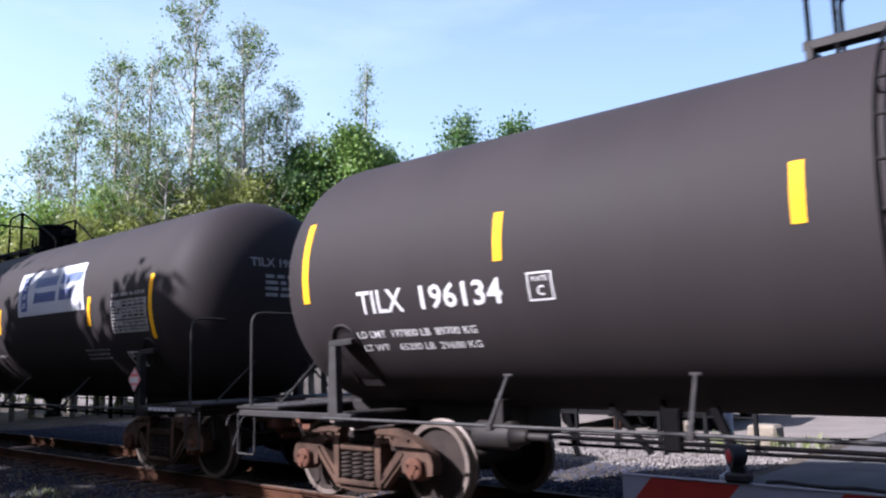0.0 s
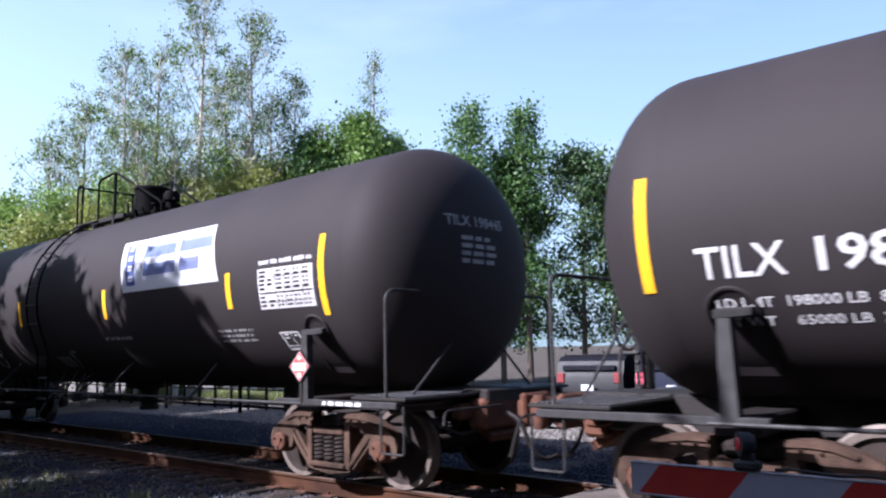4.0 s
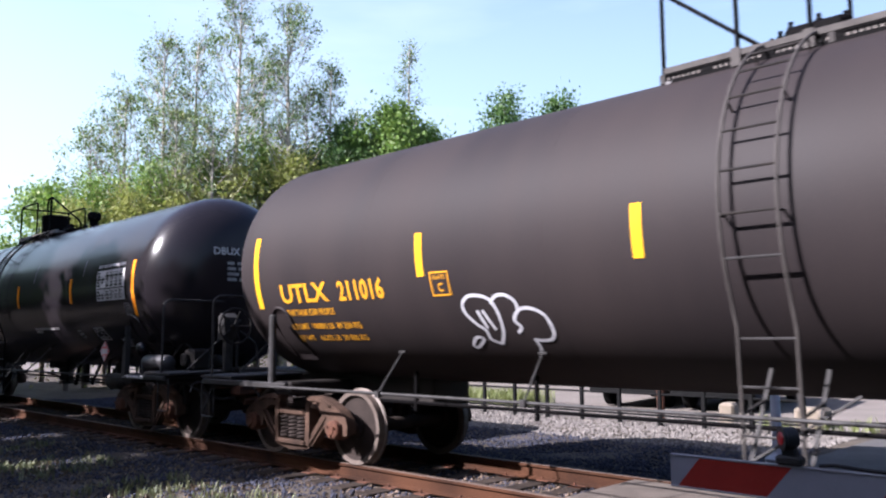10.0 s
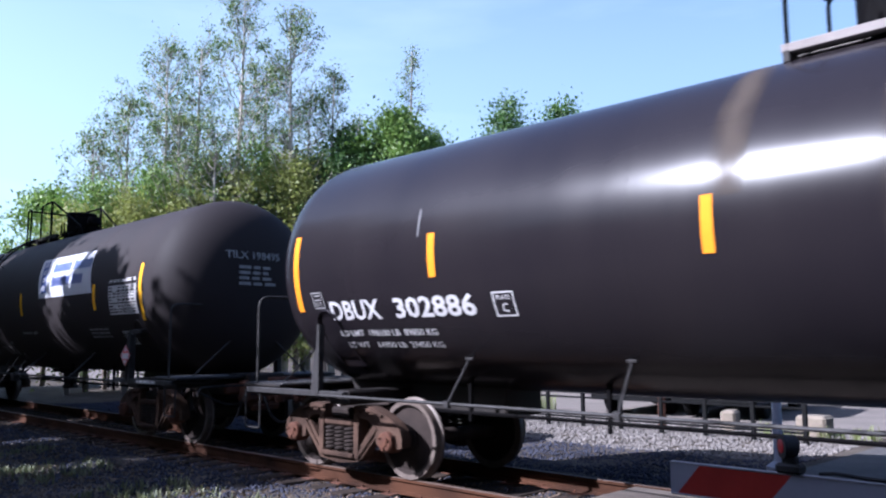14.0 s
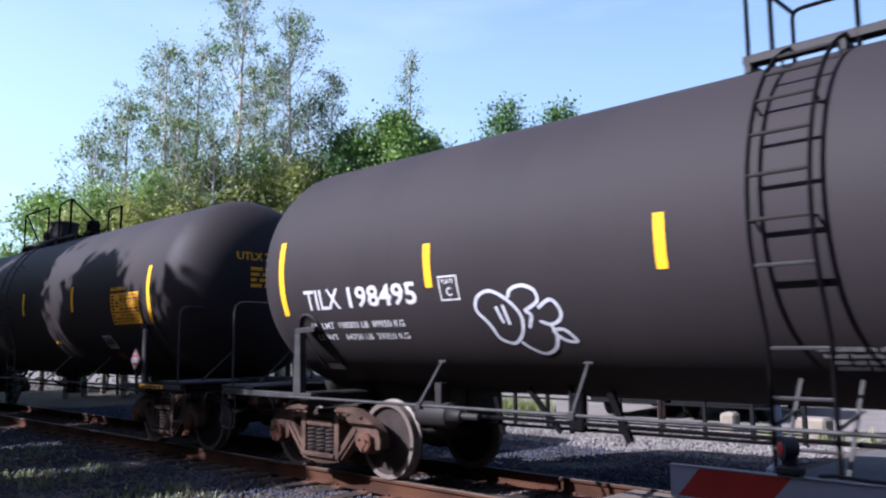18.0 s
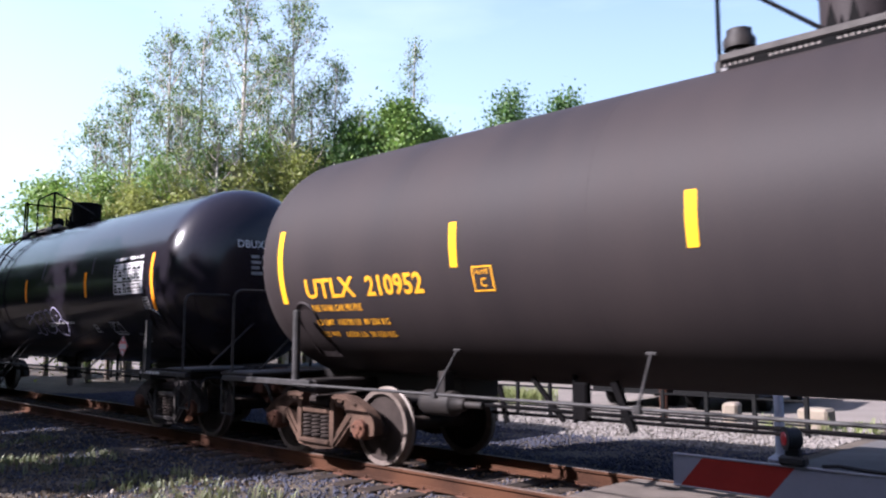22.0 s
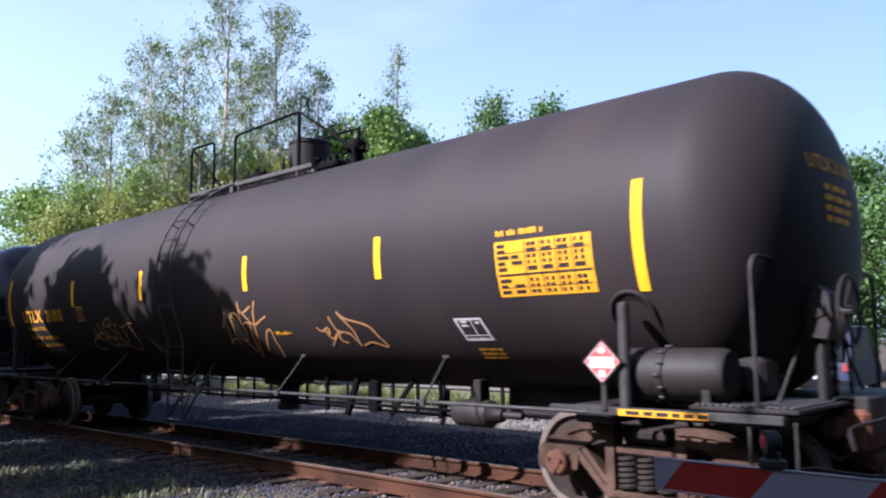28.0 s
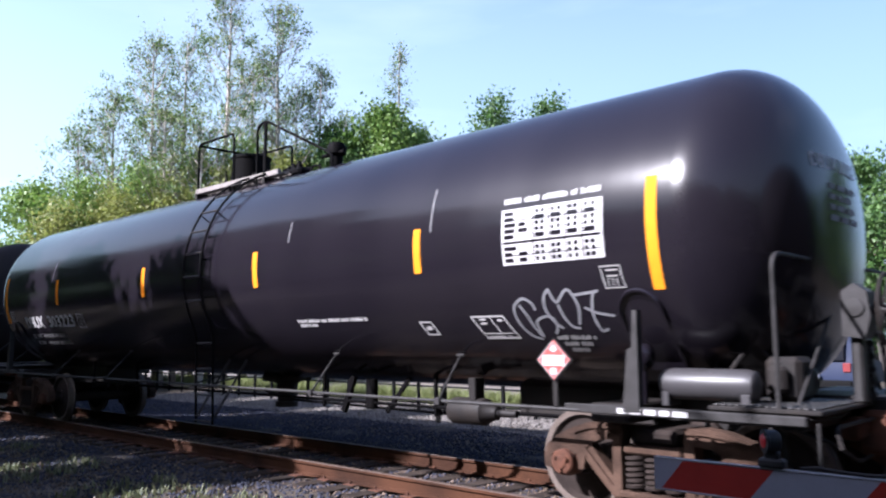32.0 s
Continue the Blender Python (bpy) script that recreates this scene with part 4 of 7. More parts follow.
        plate = link("placard", shared("placard %.2f" % px, face, PLACRED), hold, None, "red diamond warning placard")
        link("placard_print", shared("placard print %.2f" % px, inner, WHITE), plate, None, "white number band")

        def border(g):
            c = [(px, 1.225), (px + 0.165, 1.39), (px, 1.555), (px - 0.165, 1.39)]
            for i in range(4):
                a, b = Vector(c[i]), Vector(c[(i + 1) % 4])
                g.bar(tuple(a + (b - a) * 0.03), tuple(b - (b - a) * 0.03), 0.005, -1.5645, -1.5612)
        link("placard_border", shared("placard border %.2f" % px, border, WHITE), plate, None, "white border line")
    # hand brake end
    turn = pose(0, 0, 0, 0, 0, 0 if b_end > 0 else 180) @ pose(abs(k["hand"][b_end > 0]) - 8.42 + (0.12 if kind[0] == "d" else 0), 0, 0)
    if b_end > 0:
        rr, rl, rz = (0.125, 0.41, 1.205) if kind[0] == "d" else (0.215, 0.50, 1.285)

        def reservoir(g):
            g.lathe([(0.001, -rl), (rr * 0.6, -rl + 0.01), (rr * 0.88, -rl + 0.035), (rr, -rl + 0.09), (rr, rl - 0.09), (rr * 0.88, rl - 0.035), (rr * 0.6, rl - 0.01), (0.001, rl)][::-1], (7.67, -1.22, rz), "x", 28)
            for x in (7.34, 8.00):
                g.box(x - 0.035, x + 0.035, -1.22 - rr * 0.9, -1.22 + rr * 0.9, 1.03, rz - rr * 0.5)
        res = link("air_reservoir", shared("reservoir " + kind[0], reservoir, DRUM if kind[0] == "d" else STEEL), car, turn, "black air reservoir drum")
        if kind[0] == "u":
            def band(g):
                g.lathe([(rr, -0.03), (rr + 0.012, -0.02), (rr + 0.012, 0.02), (rr, 0.03)], (7.62, -1.22, rz), "x", 28)
                for i in range(14):
                    w = 2 * math.pi * i / 14
                    g.lathe([(0.001, -0.02), (0.016, -0.02), (0.016, 0.02), (0.001, 0.02)][::-1], (7.62 + 0.012 * (-1) ** i, -1.22 + (rr + 0.014) * math.cos(w), rz + (rr + 0.014) * math.sin(w)), "x", 6)
            link("reservoir_band", shared("band", band, STEEL), res, None, "bolted joint ring")
        else:
            link("relay_valve", shared("relay valve", lambda g: g.lathe([(0.03, 1.03), (0.03, 1.30), (0.07, 1.33), (0.095, 1.38), (0.10, 1.43), (0.085, 1.49), (0.05, 1.525), (0.001, 1.53)], (7.10, -1.22, 0), "z", 18), GLOSSY), car, turn, "round black relay valve")

    def brake_stand(g):
        g.box(8.54, 8.62, -0.58, -0.42, 1.06, 1.62, 0.02)
        g.slab([(8.50, 1.58), (8.66, 1.56), (8.71, 1.72), (8.69, 1.92), (8.60, 1.99), (8.51, 1.93)], -0.64, -0.40)
        g.lathe([(0.001, -0.66), (0.07, -0.655), (0.075, -0.62), (0.075, -0.38)][::-1], (8.60, 0, 1.80), "y", 14)
        for k in range(9):
            g.lathe([(0.001, -0.015), (0.03, -0.015), (0.03, 0.015), (0.001, 0.015)][::-1], (8.62, -0.36, 1.52 - 0.05 * k), "x" if k % 2 else "y", 7)
        g.tube([(8.60, -0.5, 1.55), (8.60, -0.45, 1.05)], 0.02, 6)
        g.tube(bend([(8.62, -0.30, 1.7), (8.62, 0.0, 1.5), (8.62, 0.05, 1.08)], 0.1), 0.018, 6)
    link("brake_stand", shared("brake stand " + kind[0], brake_stand, PIPE if kind[0] == "d" else STEEL), car, turn)

    def brake_wheel(g):
        c = Vector((8.80, -0.50, 1.78))
        g.tube([c + Vector((0, 0.28 * math.cos(i * math.pi / 12), 0.28 * math.sin(i * math.pi / 12))) for i in range(24)], 0.016, 6, True)
        for i in range(5):
            w = i * 2 * math.pi / 5
            g.tube([c + Vector((-0.04, 0, 0)), c + Vector((0, 0.28 * math.cos(w), 0.28 * math.sin(w)))], 0.012, 5)
        g.lathe([(0.045, -0.1), (0.045, 0.03), (0.001, 0.035)], tuple(c), "x", 10)
    link("brake_wheel", shared("brake wheel", brake_wheel, STEEL), car, turn)

    def valves(g):
        g.box(8.0, 8.28, -0.95, -0.62, 1.08, 1.42, 0.04)
        g.box(8.05, 8.2, -1.05, -0.95, 1.15, 1.35, 0.03)
        g.lathe([(0.001, -0.14), (0.09, -0.13), (0.1, 0.1), (0.001, 0.14)][::-1], (8.12, -0.45, 1.22), "x", 12)
        g.tube(bend([(8.0, -0.8, 1.4), (7.9, -0.9, 1.55), (7.75, -1.0, 1.3)], 0.08), 0.018, 6)
    link("control_valve", shared("control valve %d" % b_end, valves, STEEL if b_end > 0 else GEAR), car, turn)
    return car, sets


def lettered(car, geo, material, name="lettering", label=""):
    ob = part(name, geo, material, car, label, None, False)
    if name in ("lettering", "table_print", "banner_print", "inspection_mark", "weld_scuff"):
        ob["kind"] = "stuff"
    return ob


def table(car, x0, x1, a0, a1, sheet, ink, rng, heavy):
    """A stencilled data table: a sheet, with bars for its print."""
    g = Geo()
    patch(g, x0, x1, a0, a1, 0.004)
    sh = lettered(car, g, sheet, "data_panel", "white data table" if sheet is WHITE else "yellow data table")
    g = Geo()
    rows, h = 9, (a1 - a0)
    cols = [x0 + (x1 - x0) * q for q in (0.40, 0.56, 0.72, 0.88)]
    for i in range(rows):
        a = a1 - h * (0.05 + 0.104 * i)
        if i == 5:
            patch(g, x0 + 0.02, x1 - 0.02, a - h * 0.055, a - h * 0.015, 0.007, n=1)
            continue
        patch(g, x0 + 0.03, x0 + (x1 - x0) * rng.uniform(0.10, 0.16), a - h * heavy, a, 0.007, n=1)
        if i in (2, 3, 7, 8):
            patch(g, x0 + (x1 - x0) * 0.18, x0 + (x1 - x0) * rng.uniform(0.25, 0.31), a - h * heavy, a, 0.007, n=1)
        for c in cols:
            if i in (1, 4):
                patch(g, c - 0.055, c + 0.055, a - h * heavy * 1.15, a, 0.007, n=1)
            else:
                w = rng.uniform(0.03, 0.045)
                patch(g, c - 0.05, c - 0.05 + w, a - h * heavy, a, 0.007, n=1)
                patch(g, c + 0.05 - w, c + 0.05, a - h * heavy, a, 0.007, n=1)
    for c in cols:
        patch(g, c - 0.078, c - 0.068, a0 + h * 0.03, a1 - h * 0.03, 0.007)
    for q in (a0 + h * 0.16, a0 + h * 0.78):
        patch(g, x0 + 0.02, x1 - 0.02, q, q + h * 0.012, 0.0072, n=1)
    lettered(sh, g, ink, "table_print", "dark stencilled print")
    g = Geo()
    dashes(g, x0 + 0.02, x0 + (x1 - x0) * 0.55 if sheet is YPAINT else x1, a1 + 0.035, 0.055, rng)
    lettered(car, g, sheet)


def frame_box(g, x0, x1, a0, a1, lean=0.0, w=0.022):
    patch(g, x0, x0 + w, a0, a1, 0.005, lean)
    patch(g, x1 - w, x1, a0, a1, 0.005, lean)
    patch(g, x0 - lean / 2, x1 - lean / 2, a0, a0 + w / R, 0.0055, 0, 1)
    patch(g, x0 + lean / 2, x1 + lean / 2, a1 - w / R, a1, 0.0055, 0, 1)


def banner(car, dx):
    g = Geo()
    patch(g, 2.20, 4.80, -0.03, 0.53, 0.006, -0.36)
    ba = lettered(car, g, BANNER, "banner", "large white vinyl banner, slanted ends")
    g = Geo()
    patch(g, 2.36, 2.62, 0.03, 0.48, 0.010, -0.28)
    lettered(ba, g, BLUE, "banner_emblem", "blue emblem block")
    for i in range(4):
        g = Geo()
        x = 2.34 + 0.06 * i
        frame_box(g, x, x + 0.13, 0.40 - 0.11 * i, 0.46 - 0.11 * i, 0, 0.03)
        for v in range(len(g.v)):
            p = Vector(g.v[v])
            g.v[v] = tuple(p + Vector((0, p.y, p.z - ZC)).normalized() * 0.009)
        lettered(ba, g, BANNER, "emblem_mark", "white mark on the emblem")
    for a, lens, tone in ((0.30, (0.95, 0.86), PALEBLUE), (0.11, (0.92, 0.55), BLUE)):
        g = Geo()
        x = 2.86 + (0.30 - a) * 0.5
        for n in lens:
            for i in range(int(n / 0.064)):
                patch(g, x, x + 0.044, a, a + (0.118 if i else 0.15), 0.011, -0.04)
                x += 0.064
            x += 0.11
        lettered(ba, g, tone, "banner_print", "row of slanted print")
    ba.location.x = dx


def dress(car, kind, mark, number, seed, load, light):
    """All the paint on one car."""
    rng = random.Random(seed)
    if kind[0] == "t":
        ink = WHITE
        mx, nx, x, l0 = {0: (-6.24, -5.33, -4.02, -6.37), 1: (-6.80, -5.92, -4.48, -6.70), 2: (-6.76, -5.88, -4.45, -6.68)}.get(seed, (-6.54, -5.71, -4.22, -6.54))
        ba = {0: -0.318, 5: -0.352}.get(seed, -0.337)
        lettered(car, words(mark, mx, ba, 0.245, 0.67), ink)
        lettered(car, words(number, nx, ba, 0.25, 1.14 if seed else 1.02, 0.02), ink)
        ax = -0.318 if seed == 0 else -0.34
    elif kind[0] == "u":
        ink = YPAINT
        q = 0.12 if seed == 8 else 0.0
        lettered(car, words(mark, -6.62 + q, -0.357, 0.245, 0.95, 0.025), ink)
        lettered(car, words(number, -5.47 + q, -0.360, 0.245, {6: 0.93, 3: 0.80}.get(seed, 0.76), 0.025), ink)
        lettered(car, words("THE TANK CAR PEOPLE", -6.59 + q, -0.468, 0.085, 0.95), ink)
        x, ax, l0 = -3.82 if seed == 6 else -3.92, -0.366, -6.60 + q
    else:
        ink = WHITE
        q = -0.09 if seed == 4 else 0.0
        lettered(car, words(mark, -6.46 + q, -0.477, 0.24, 0.88, 0.025), ink)
        lettered(car, words(number, -5.34 + q, -0.477, 0.245, 1.20, 0.025), ink)
        x, ax, l0 = -3.99, -0.49, -6.43 + q
    first, drop, wide = {"u": (-0.597, 0.118, 1.35), "t": (-0.500, 0.106, 1.66), "d": (-0.622, 0.112, 1.62)}[kind[0]]
    for i, text in enumerate(("LD LMT  " + load, "LT WT    " + light)):
        lettered(car, words(text, l0 + 0.03 * i, first - drop * i - (0.018 if seed == 5 else 0.0), 0.085, wide - 0.03 * i, 0.014), ink)
    g = Geo()
    frame_box(g, x, x + 0.265, ax, ax + 0.172, 0, 0.017)
    lettered(car, g, ink, "plate_mark")
    lettered(car, words("C", x + 0.095, ax + 0.03, 0.095, 0.075, 0.02), ink)
    lettered(car, words("PLATE", x + 0.05, ax + 0.118, 0.045, 0.165), ink)
    # data table, small panel and lines of print towards the other end
    if kind[0] == "u":
        table(car, 5.76, 6.83, -0.378, -0.03, YPAINT, UPAINT, rng, 0.068)
        sx, tint = 5.08, WHITE
    elif kind[0] == "t":
        table(car, 5.86, 6.92, -0.31, 0.02, DIM if seed == 1 else WHITE, MATTE, rng, 0.06)
        sx, tint = 6.08, WHITE
    else:
        dd = -0.31 if kind == "dc" else 0.0
        table(car, 5.92 + dd, 7.02 + dd, -0.189, 0.158, WHITE, GLOSSY, rng, 0.07)
        sx, tint = 5.40 + dd, WHITE
    g = Geo()
    nw, nl, nt = (0.42, -0.11, 0.018) if kind[0] == "d" else (0.36, -0.06, 0.024)
    frame_box(g, sx, sx + nw, -0.69, -0.51, nl, nt)
    patch(g, sx + nw * 0.52, sx + nw * 0.52 + 0.014, -0.638, -0.515, 0.005, nl * 0.65)
    patch(g, sx + 0.03 - nl * 0.2, sx + nw - 0.03 - nl * 0.2, -0.650, -0.642, 0.005, n=1)
    for w in (-0.545, -0.575):
        patch(g, sx + 0.05, sx + 0.13, w, w + 0.016, 0.005, n=1)
    patch(g, sx + nw * 0.66, sx + nw * 0.80, -0.555, -0.538, 0.005, n=1)
    dashes(g, sx + 0.09, sx + nw - 0.03, -0.677, 0.02, rng)
    lettered(car, g, tint, "notice_frame", "small slanted notice frame")
    g = Geo()
    if kind[0] == "t":
        q = {1: -0.48, 2: -0.25, 5: -0.12}.get(seed, -0.48)
        for i in range(3):
            dashes(g, 4.75, 5.55, -0.49 - 0.05 * i, 0.04, rng)
        for i in range(4):
            dashes(g, q - 0.52 + 0.03 * i, q + 0.04, -0.745 - 0.045 * i, 0.045, rng, gap=0.02)
    elif kind[0] == "u":
        dashes(g, 1.88 if kind == "ua" else 2.76, 2.22 if kind == "ua" else 3.11, -0.605, 0.05, rng, gap=0.02)
        for i in range(3):
            dashes(g, 5.20, 5.50, -0.78 - 0.04 * i, 0.03, rng, gap=0.02)
    else:
        q = 2.18 if seed == 4 else 2.50
        dashes(g, q, q + 1.30, -0.52, 0.045, rng, gap=0.02)
        dashes(g, q + 0.02, q + 0.37, -0.56, 0.045, rng, gap=0.02)
        frame_box(g, 4.63 + dd, 4.81 + dd, -0.655, -0.54, -0.06, 0.018)
        patch(g, 4.68 + dd, 4.76 + dd, -0.61, -0.58, 0.006, n=1)
    lettered(car, g, ink if kind[0] != "t" else DIM)
    if kind[0] == "t":
        lettered(car, words("VENT TANK WHEN UNLOADING", {1: 0.63, 2: 1.50, 5: 1.22}.get(seed, 0.7), -0.515, 0.055, 0.86), WHITE)
        g = Geo()
        stroke(g, [(q + 0.14 - 0.10 * (t / 8) ** 3 + 0.05 * math.sin(t / 8 * 3.1), -1.0 - 0.40 * t / 8) for t in range(9)], 0.02)
        lettered(car, g, WHITE, "valve_mark", "curved handle mark")
        lettered(car, words("CLOSED", q + 0.14, -0.665, 0.05, 0.24), WHITE)
    if kind[0] == "d":
        g = Geo()
        for xx in (-7.06 - dd, 7.06 + dd):
            frame_box(g, xx - 0.10, xx + 0.10, -0.37, -0.235, -0.03, 0.013)
            patch(g, xx - 0.055, xx + 0.055, -0.268, -0.258, 0.006, n=1)
            patch(g, xx - 0.055, xx + 0.055, -0.302, -0.292, 0.006, n=1)
            for w in (-0.05, -0.005, 0.038):
                patch(g, xx + w, xx + w + 0.013, -0.355, -0.31, 0.006, n=1)
        lettered(car, g, DIM, "inspection_mark", "small grey framed mark")
        g = Geo()
        for i, t in enumerate(("EMPTY LOAD", "ADJ", "BLOCK")):
            dashes(g, 6.30 + dd + 0.05 * i, 6.72 + dd - 0.06 * i, -0.70 - 0.05 * i, 0.05, rng, gap=0.02)
        lettered(car, g, DIM)
        g = Geo()
        for xx in (2.5, 4.98, -4.95):
            patch(g, xx - 0.009, xx + 0.009, 0.08 + rng.uniform(0, 0.1), 0.30 + rng.uniform(0, 0.12), 0.0045, 0.0)
        lettered(car, g, SCUFF, "weld_scuff", "pale scuff along a weld")
    # end lettering
    g = words(mark + " " + number, -0.62, 0.42, 0.13, 1.0, 0.015, dished=True)
    lettered(car, g, ink if kind[0] != "t" else DIM).location.x = KINDS[kind]["half"][1]
    g = Geo()
    for i in range(4):
        u = -0.40
        for j in range(3):
            w = rng.uniform(0.1, 0.22)
            z = 0.26 - 0.09 * i
            g.add([on_end(u, z, 0.006), on_end(u + w, z, 0.006), on_end(u + w, z + 0.05, 0.006), on_end(u, z + 0.05, 0.006)], [(0, 1, 2, 3)])
            u += w + 0.05
    lettered(car, g, DIM if ink is WHITE else YPAINT).location.x = KINDS[kind]["half"][1]
    g = Geo()
    x = 7.12 + (dd if kind[0] == "d" else 0)
    while x < 7.75 + (dd if kind[0] == "d" else 0):
        w = rng.uniform(0.06, 0.13)
        g.box(x, x + w, -1.5345, -1.531, 0.968 if kind[0] == "u" else 0.965, 1.000 if kind[0] == "u" else 1.008, 0.001)
        x += w + 0.03
    if kind[0] == "u":
        b = Geo().box(7.05, 7.82, -1.5325, -1.530, 0.958, 1.012, 0.001)
        sh = part("sill_label", b, YPAINT, car, "yellow sill label", None, False)
        part("label_print", g, MATTE, sh, "dark print", None, False)["kind"] = "stuff"
    else:
        part("sill_label", g, WHITE, car, "white sill lettering", None, False)["kind"] = "stuff"
    return rng


SCRAWL = mat("white spray paint", (0.46, 0.46, 0.49), 0.65, second=(0.28, 0.28, 0.31), scale=14, amount=0.5)
LILAC = mat("lilac spray paint", (0.27, 0.24, 0.40), 0.65, second=(0.40, 0.37, 0.50), scale=10, amount=0.5)
OCHRE = mat("orange brown spray paint", (0.44, 0.21, 0.05), 0.6, second=(0.22, 0.12, 0.06), scale=14, amount=0.5)
GREYSPRAY = mat("thin grey spray paint", (0.20, 0.20, 0.215), 0.6, second=(0.12, 0.12, 0.13), scale=14, amount=0.5)


def curve(g, w, pts):
    """A smooth sprayed line through a few points."""
    out = []
    for i in range(len(pts) - 1):
        p = [Vector(pts[max(0, i - 1)]), Vector(pts[i]), Vector(pts[i + 1]), Vector(pts[min(len(pts) - 1, i + 2)])]
        for k in range(5):
            t = k / 5
            out.append(0.5 * (2 * p[1] + (p[2] - p[0]) * t + (2 * p[0] - 5 * p[1] + 4 * p[2] - p[3]) * t * t + (3 * p[1] - p[0] - 3 * p[2] + p[3]) * t ** 3))
    return stroke(g, out + [Vector(pts[-1])], w)


def bubbles(car, lines, w):
    """A bubble scrawl of three lobes, in smooth sprayed lines of (along, up the skin)."""
    g = Geo()
    for pts in lines:
        curve(g, w, pts)
    lettered(car, g, SCRAWL, "graffiti", "white sprayed bubble scrawl")


def tag_two(car):
    bubbles(car, [
        ((-3.89, -1.04), (-3.98, -0.98), (-4.01, -0.88), (-4.09, -0.78), (-4.10, -0.65), (-4.00, -0.55), (-3.87, -0.56), (-3.75, -0.64), (-3.70, -0.77), (-3.73, -0.93), (-3.81, -1.04), (-3.89, -1.04)),
        ((-3.76, -0.67), (-3.70, -0.59), (-3.59, -0.56), (-3.50, -0.61), (-3.46, -0.70), (-3.46, -0.77)),
        ((-3.56, -0.97), (-3.49, -0.87), (-3.56, -0.82), (-3.46, -0.76), (-3.32, -0.73), (-3.21, -0.81), (-3.19, -0.93), (-3.27, -1.00), (-3.40, -1.01)),
        ((-3.40, -1.01), (-3.33, -1.09), (-3.36, -1.23), (-3.55, -1.37), (-3.68, -1.31), (-3.75, -1.16), (-3.80, -1.05)),
        ((-3.92, -0.72), (-3.87, -0.90)), ((-3.87, -0.72), (-3.81, -0.91)),
        ((-3.96, -1.05), (-4.06, -1.05), (-4.12, -1.13), (-4.08, -1.17), (-3.98, -1.10), (-3.96, -1.05))], 0.034)


def tag_three(car):
    bubbles(car, [
        ((-3.25, -1.14), (-3.36, -1.08), (-3.37, -0.96), (-3.45, -0.89), (-3.55, -0.75), (-3.54, -0.64), (-3.43, -0.57), (-3.27, -0.58), (-3.16, -0.64), (-3.12, -0.79), (-3.15, -0.98), (-3.25, -1.14)),
        ((-3.18, -0.67), (-3.10, -0.59), (-2.97, -0.58), (-2.87, -0.65), (-2.86, -0.75)),
        ((-2.97, -1.00), (-2.90, -0.93), (-2.95, -0.85), (-2.85, -0.74), (-2.70, -0.73), (-2.57, -0.81), (-2.54, -0.96), (-2.59, -1.07), (-2.71, -1.10), (-2.81, -1.08)),
        ((-2.81, -1.08), (-2.80, -1.20), (-2.89, -1.35)),
        ((-3.38, -0.73), (-3.33, -0.94)), ((-3.31, -0.73), (-3.23, -0.96)),
        ((-3.48, -1.05), (-3.56, -1.06), (-3.65, -1.16), (-3.60, -1.19), (-3.47, -1.09), (-3.48, -1.05))], 0.036)


def tag_five(car):
    bubbles(car, [
        ((-3.51, -1.01), (-3.61, -0.95), (-3.64, -0.85), (-3.69, -0.75), (-3.78, -0.63), (-3.73, -0.50), (-3.58, -0.44), (-3.43, -0.49), (-3.30, -0.60), (-3.24, -0.73), (-3.30, -0.90), (-3.43, -1.01), (-3.51, -1.01)),
        ((-3.34, -0.52), (-3.29, -0.44), (-3.15, -0.41), (-3.02, -0.46), (-3.00, -0.56), (-3.09, -0.62), (-3.17, -0.66), (-3.12, -0.71), (-3.19, -0.84)),
        ((-3.02, -0.64), (-2.86, -0.56), (-2.78, -0.65), (-2.80, -0.75), (-2.92, -0.81), (-3.04, -0.77)),
        ((-2.93, -0.81), (-2.91, -0.94), (-2.99, -1.08), (-3.14, -1.15), (-3.27, -1.09), (-3.36, -1.00)),
        ((-3.52, -0.60), (-3.48, -0.78)), ((-3.43, -0.59), (-3.41, -0.80)),
        ((-2.93, -0.87), (-2.80, -0.87), (-2.71, -0.99), (-2.80, -1.00), (-2.89, -0.94), (-2.93, -0.87))], 0.036)


def tag_four(car):
    g = Geo()

    def q(*pts):
        curve(g, 0.024, pts)
    q((1.32, -0.65), (1.47, -0.58), (1.62, -0.58), (1.71, -0.62), (1.78, -0.77), (1.81, -0.87), (1.72, -0.98), (1.5, -1))
    q((1.36, -0.76), (1.66, -0.64), (1.95, -0.53), (2.14, -0.53), (2.16, -0.61), (2.03, -0.69), (2.2, -0.64), (2.19, -0.77), (2.07, -0.81), (2.09, -0.94), (2.01, -1.03), (1.86, -1.03), (1.75, -0.96))
    q((2.14, -0.52), (2.28, -0.49), (2.38, -0.53), (2.45, -0.63), (2.48, -0.78))
    q((2.43, -0.58), (2.48, -0.51), (2.6, -0.47), (2.71, -0.52), (2.79, -0.64), (2.8, -0.78), (2.68, -0.94), (2.44, -1), (2.26, -0.96), (2.19, -0.85))
    q((2.73, -0.59), (2.86, -0.48), (2.99, -0.43), (3.14, -0.47), (3.24, -0.57), (3.25, -0.66), (3.08, -0.71))
    q((3.24, -0.69), (3.42, -0.75), (3.44, -0.81), (3.21, -1.03), (3.03, -1.04), (2.83, -0.97), (2.75, -0.88))
    q((3.03, -0.59), (3.06, -0.62))
    lettered(car, g, LILAC, "graffiti", "lilac sprayed bubble letters")


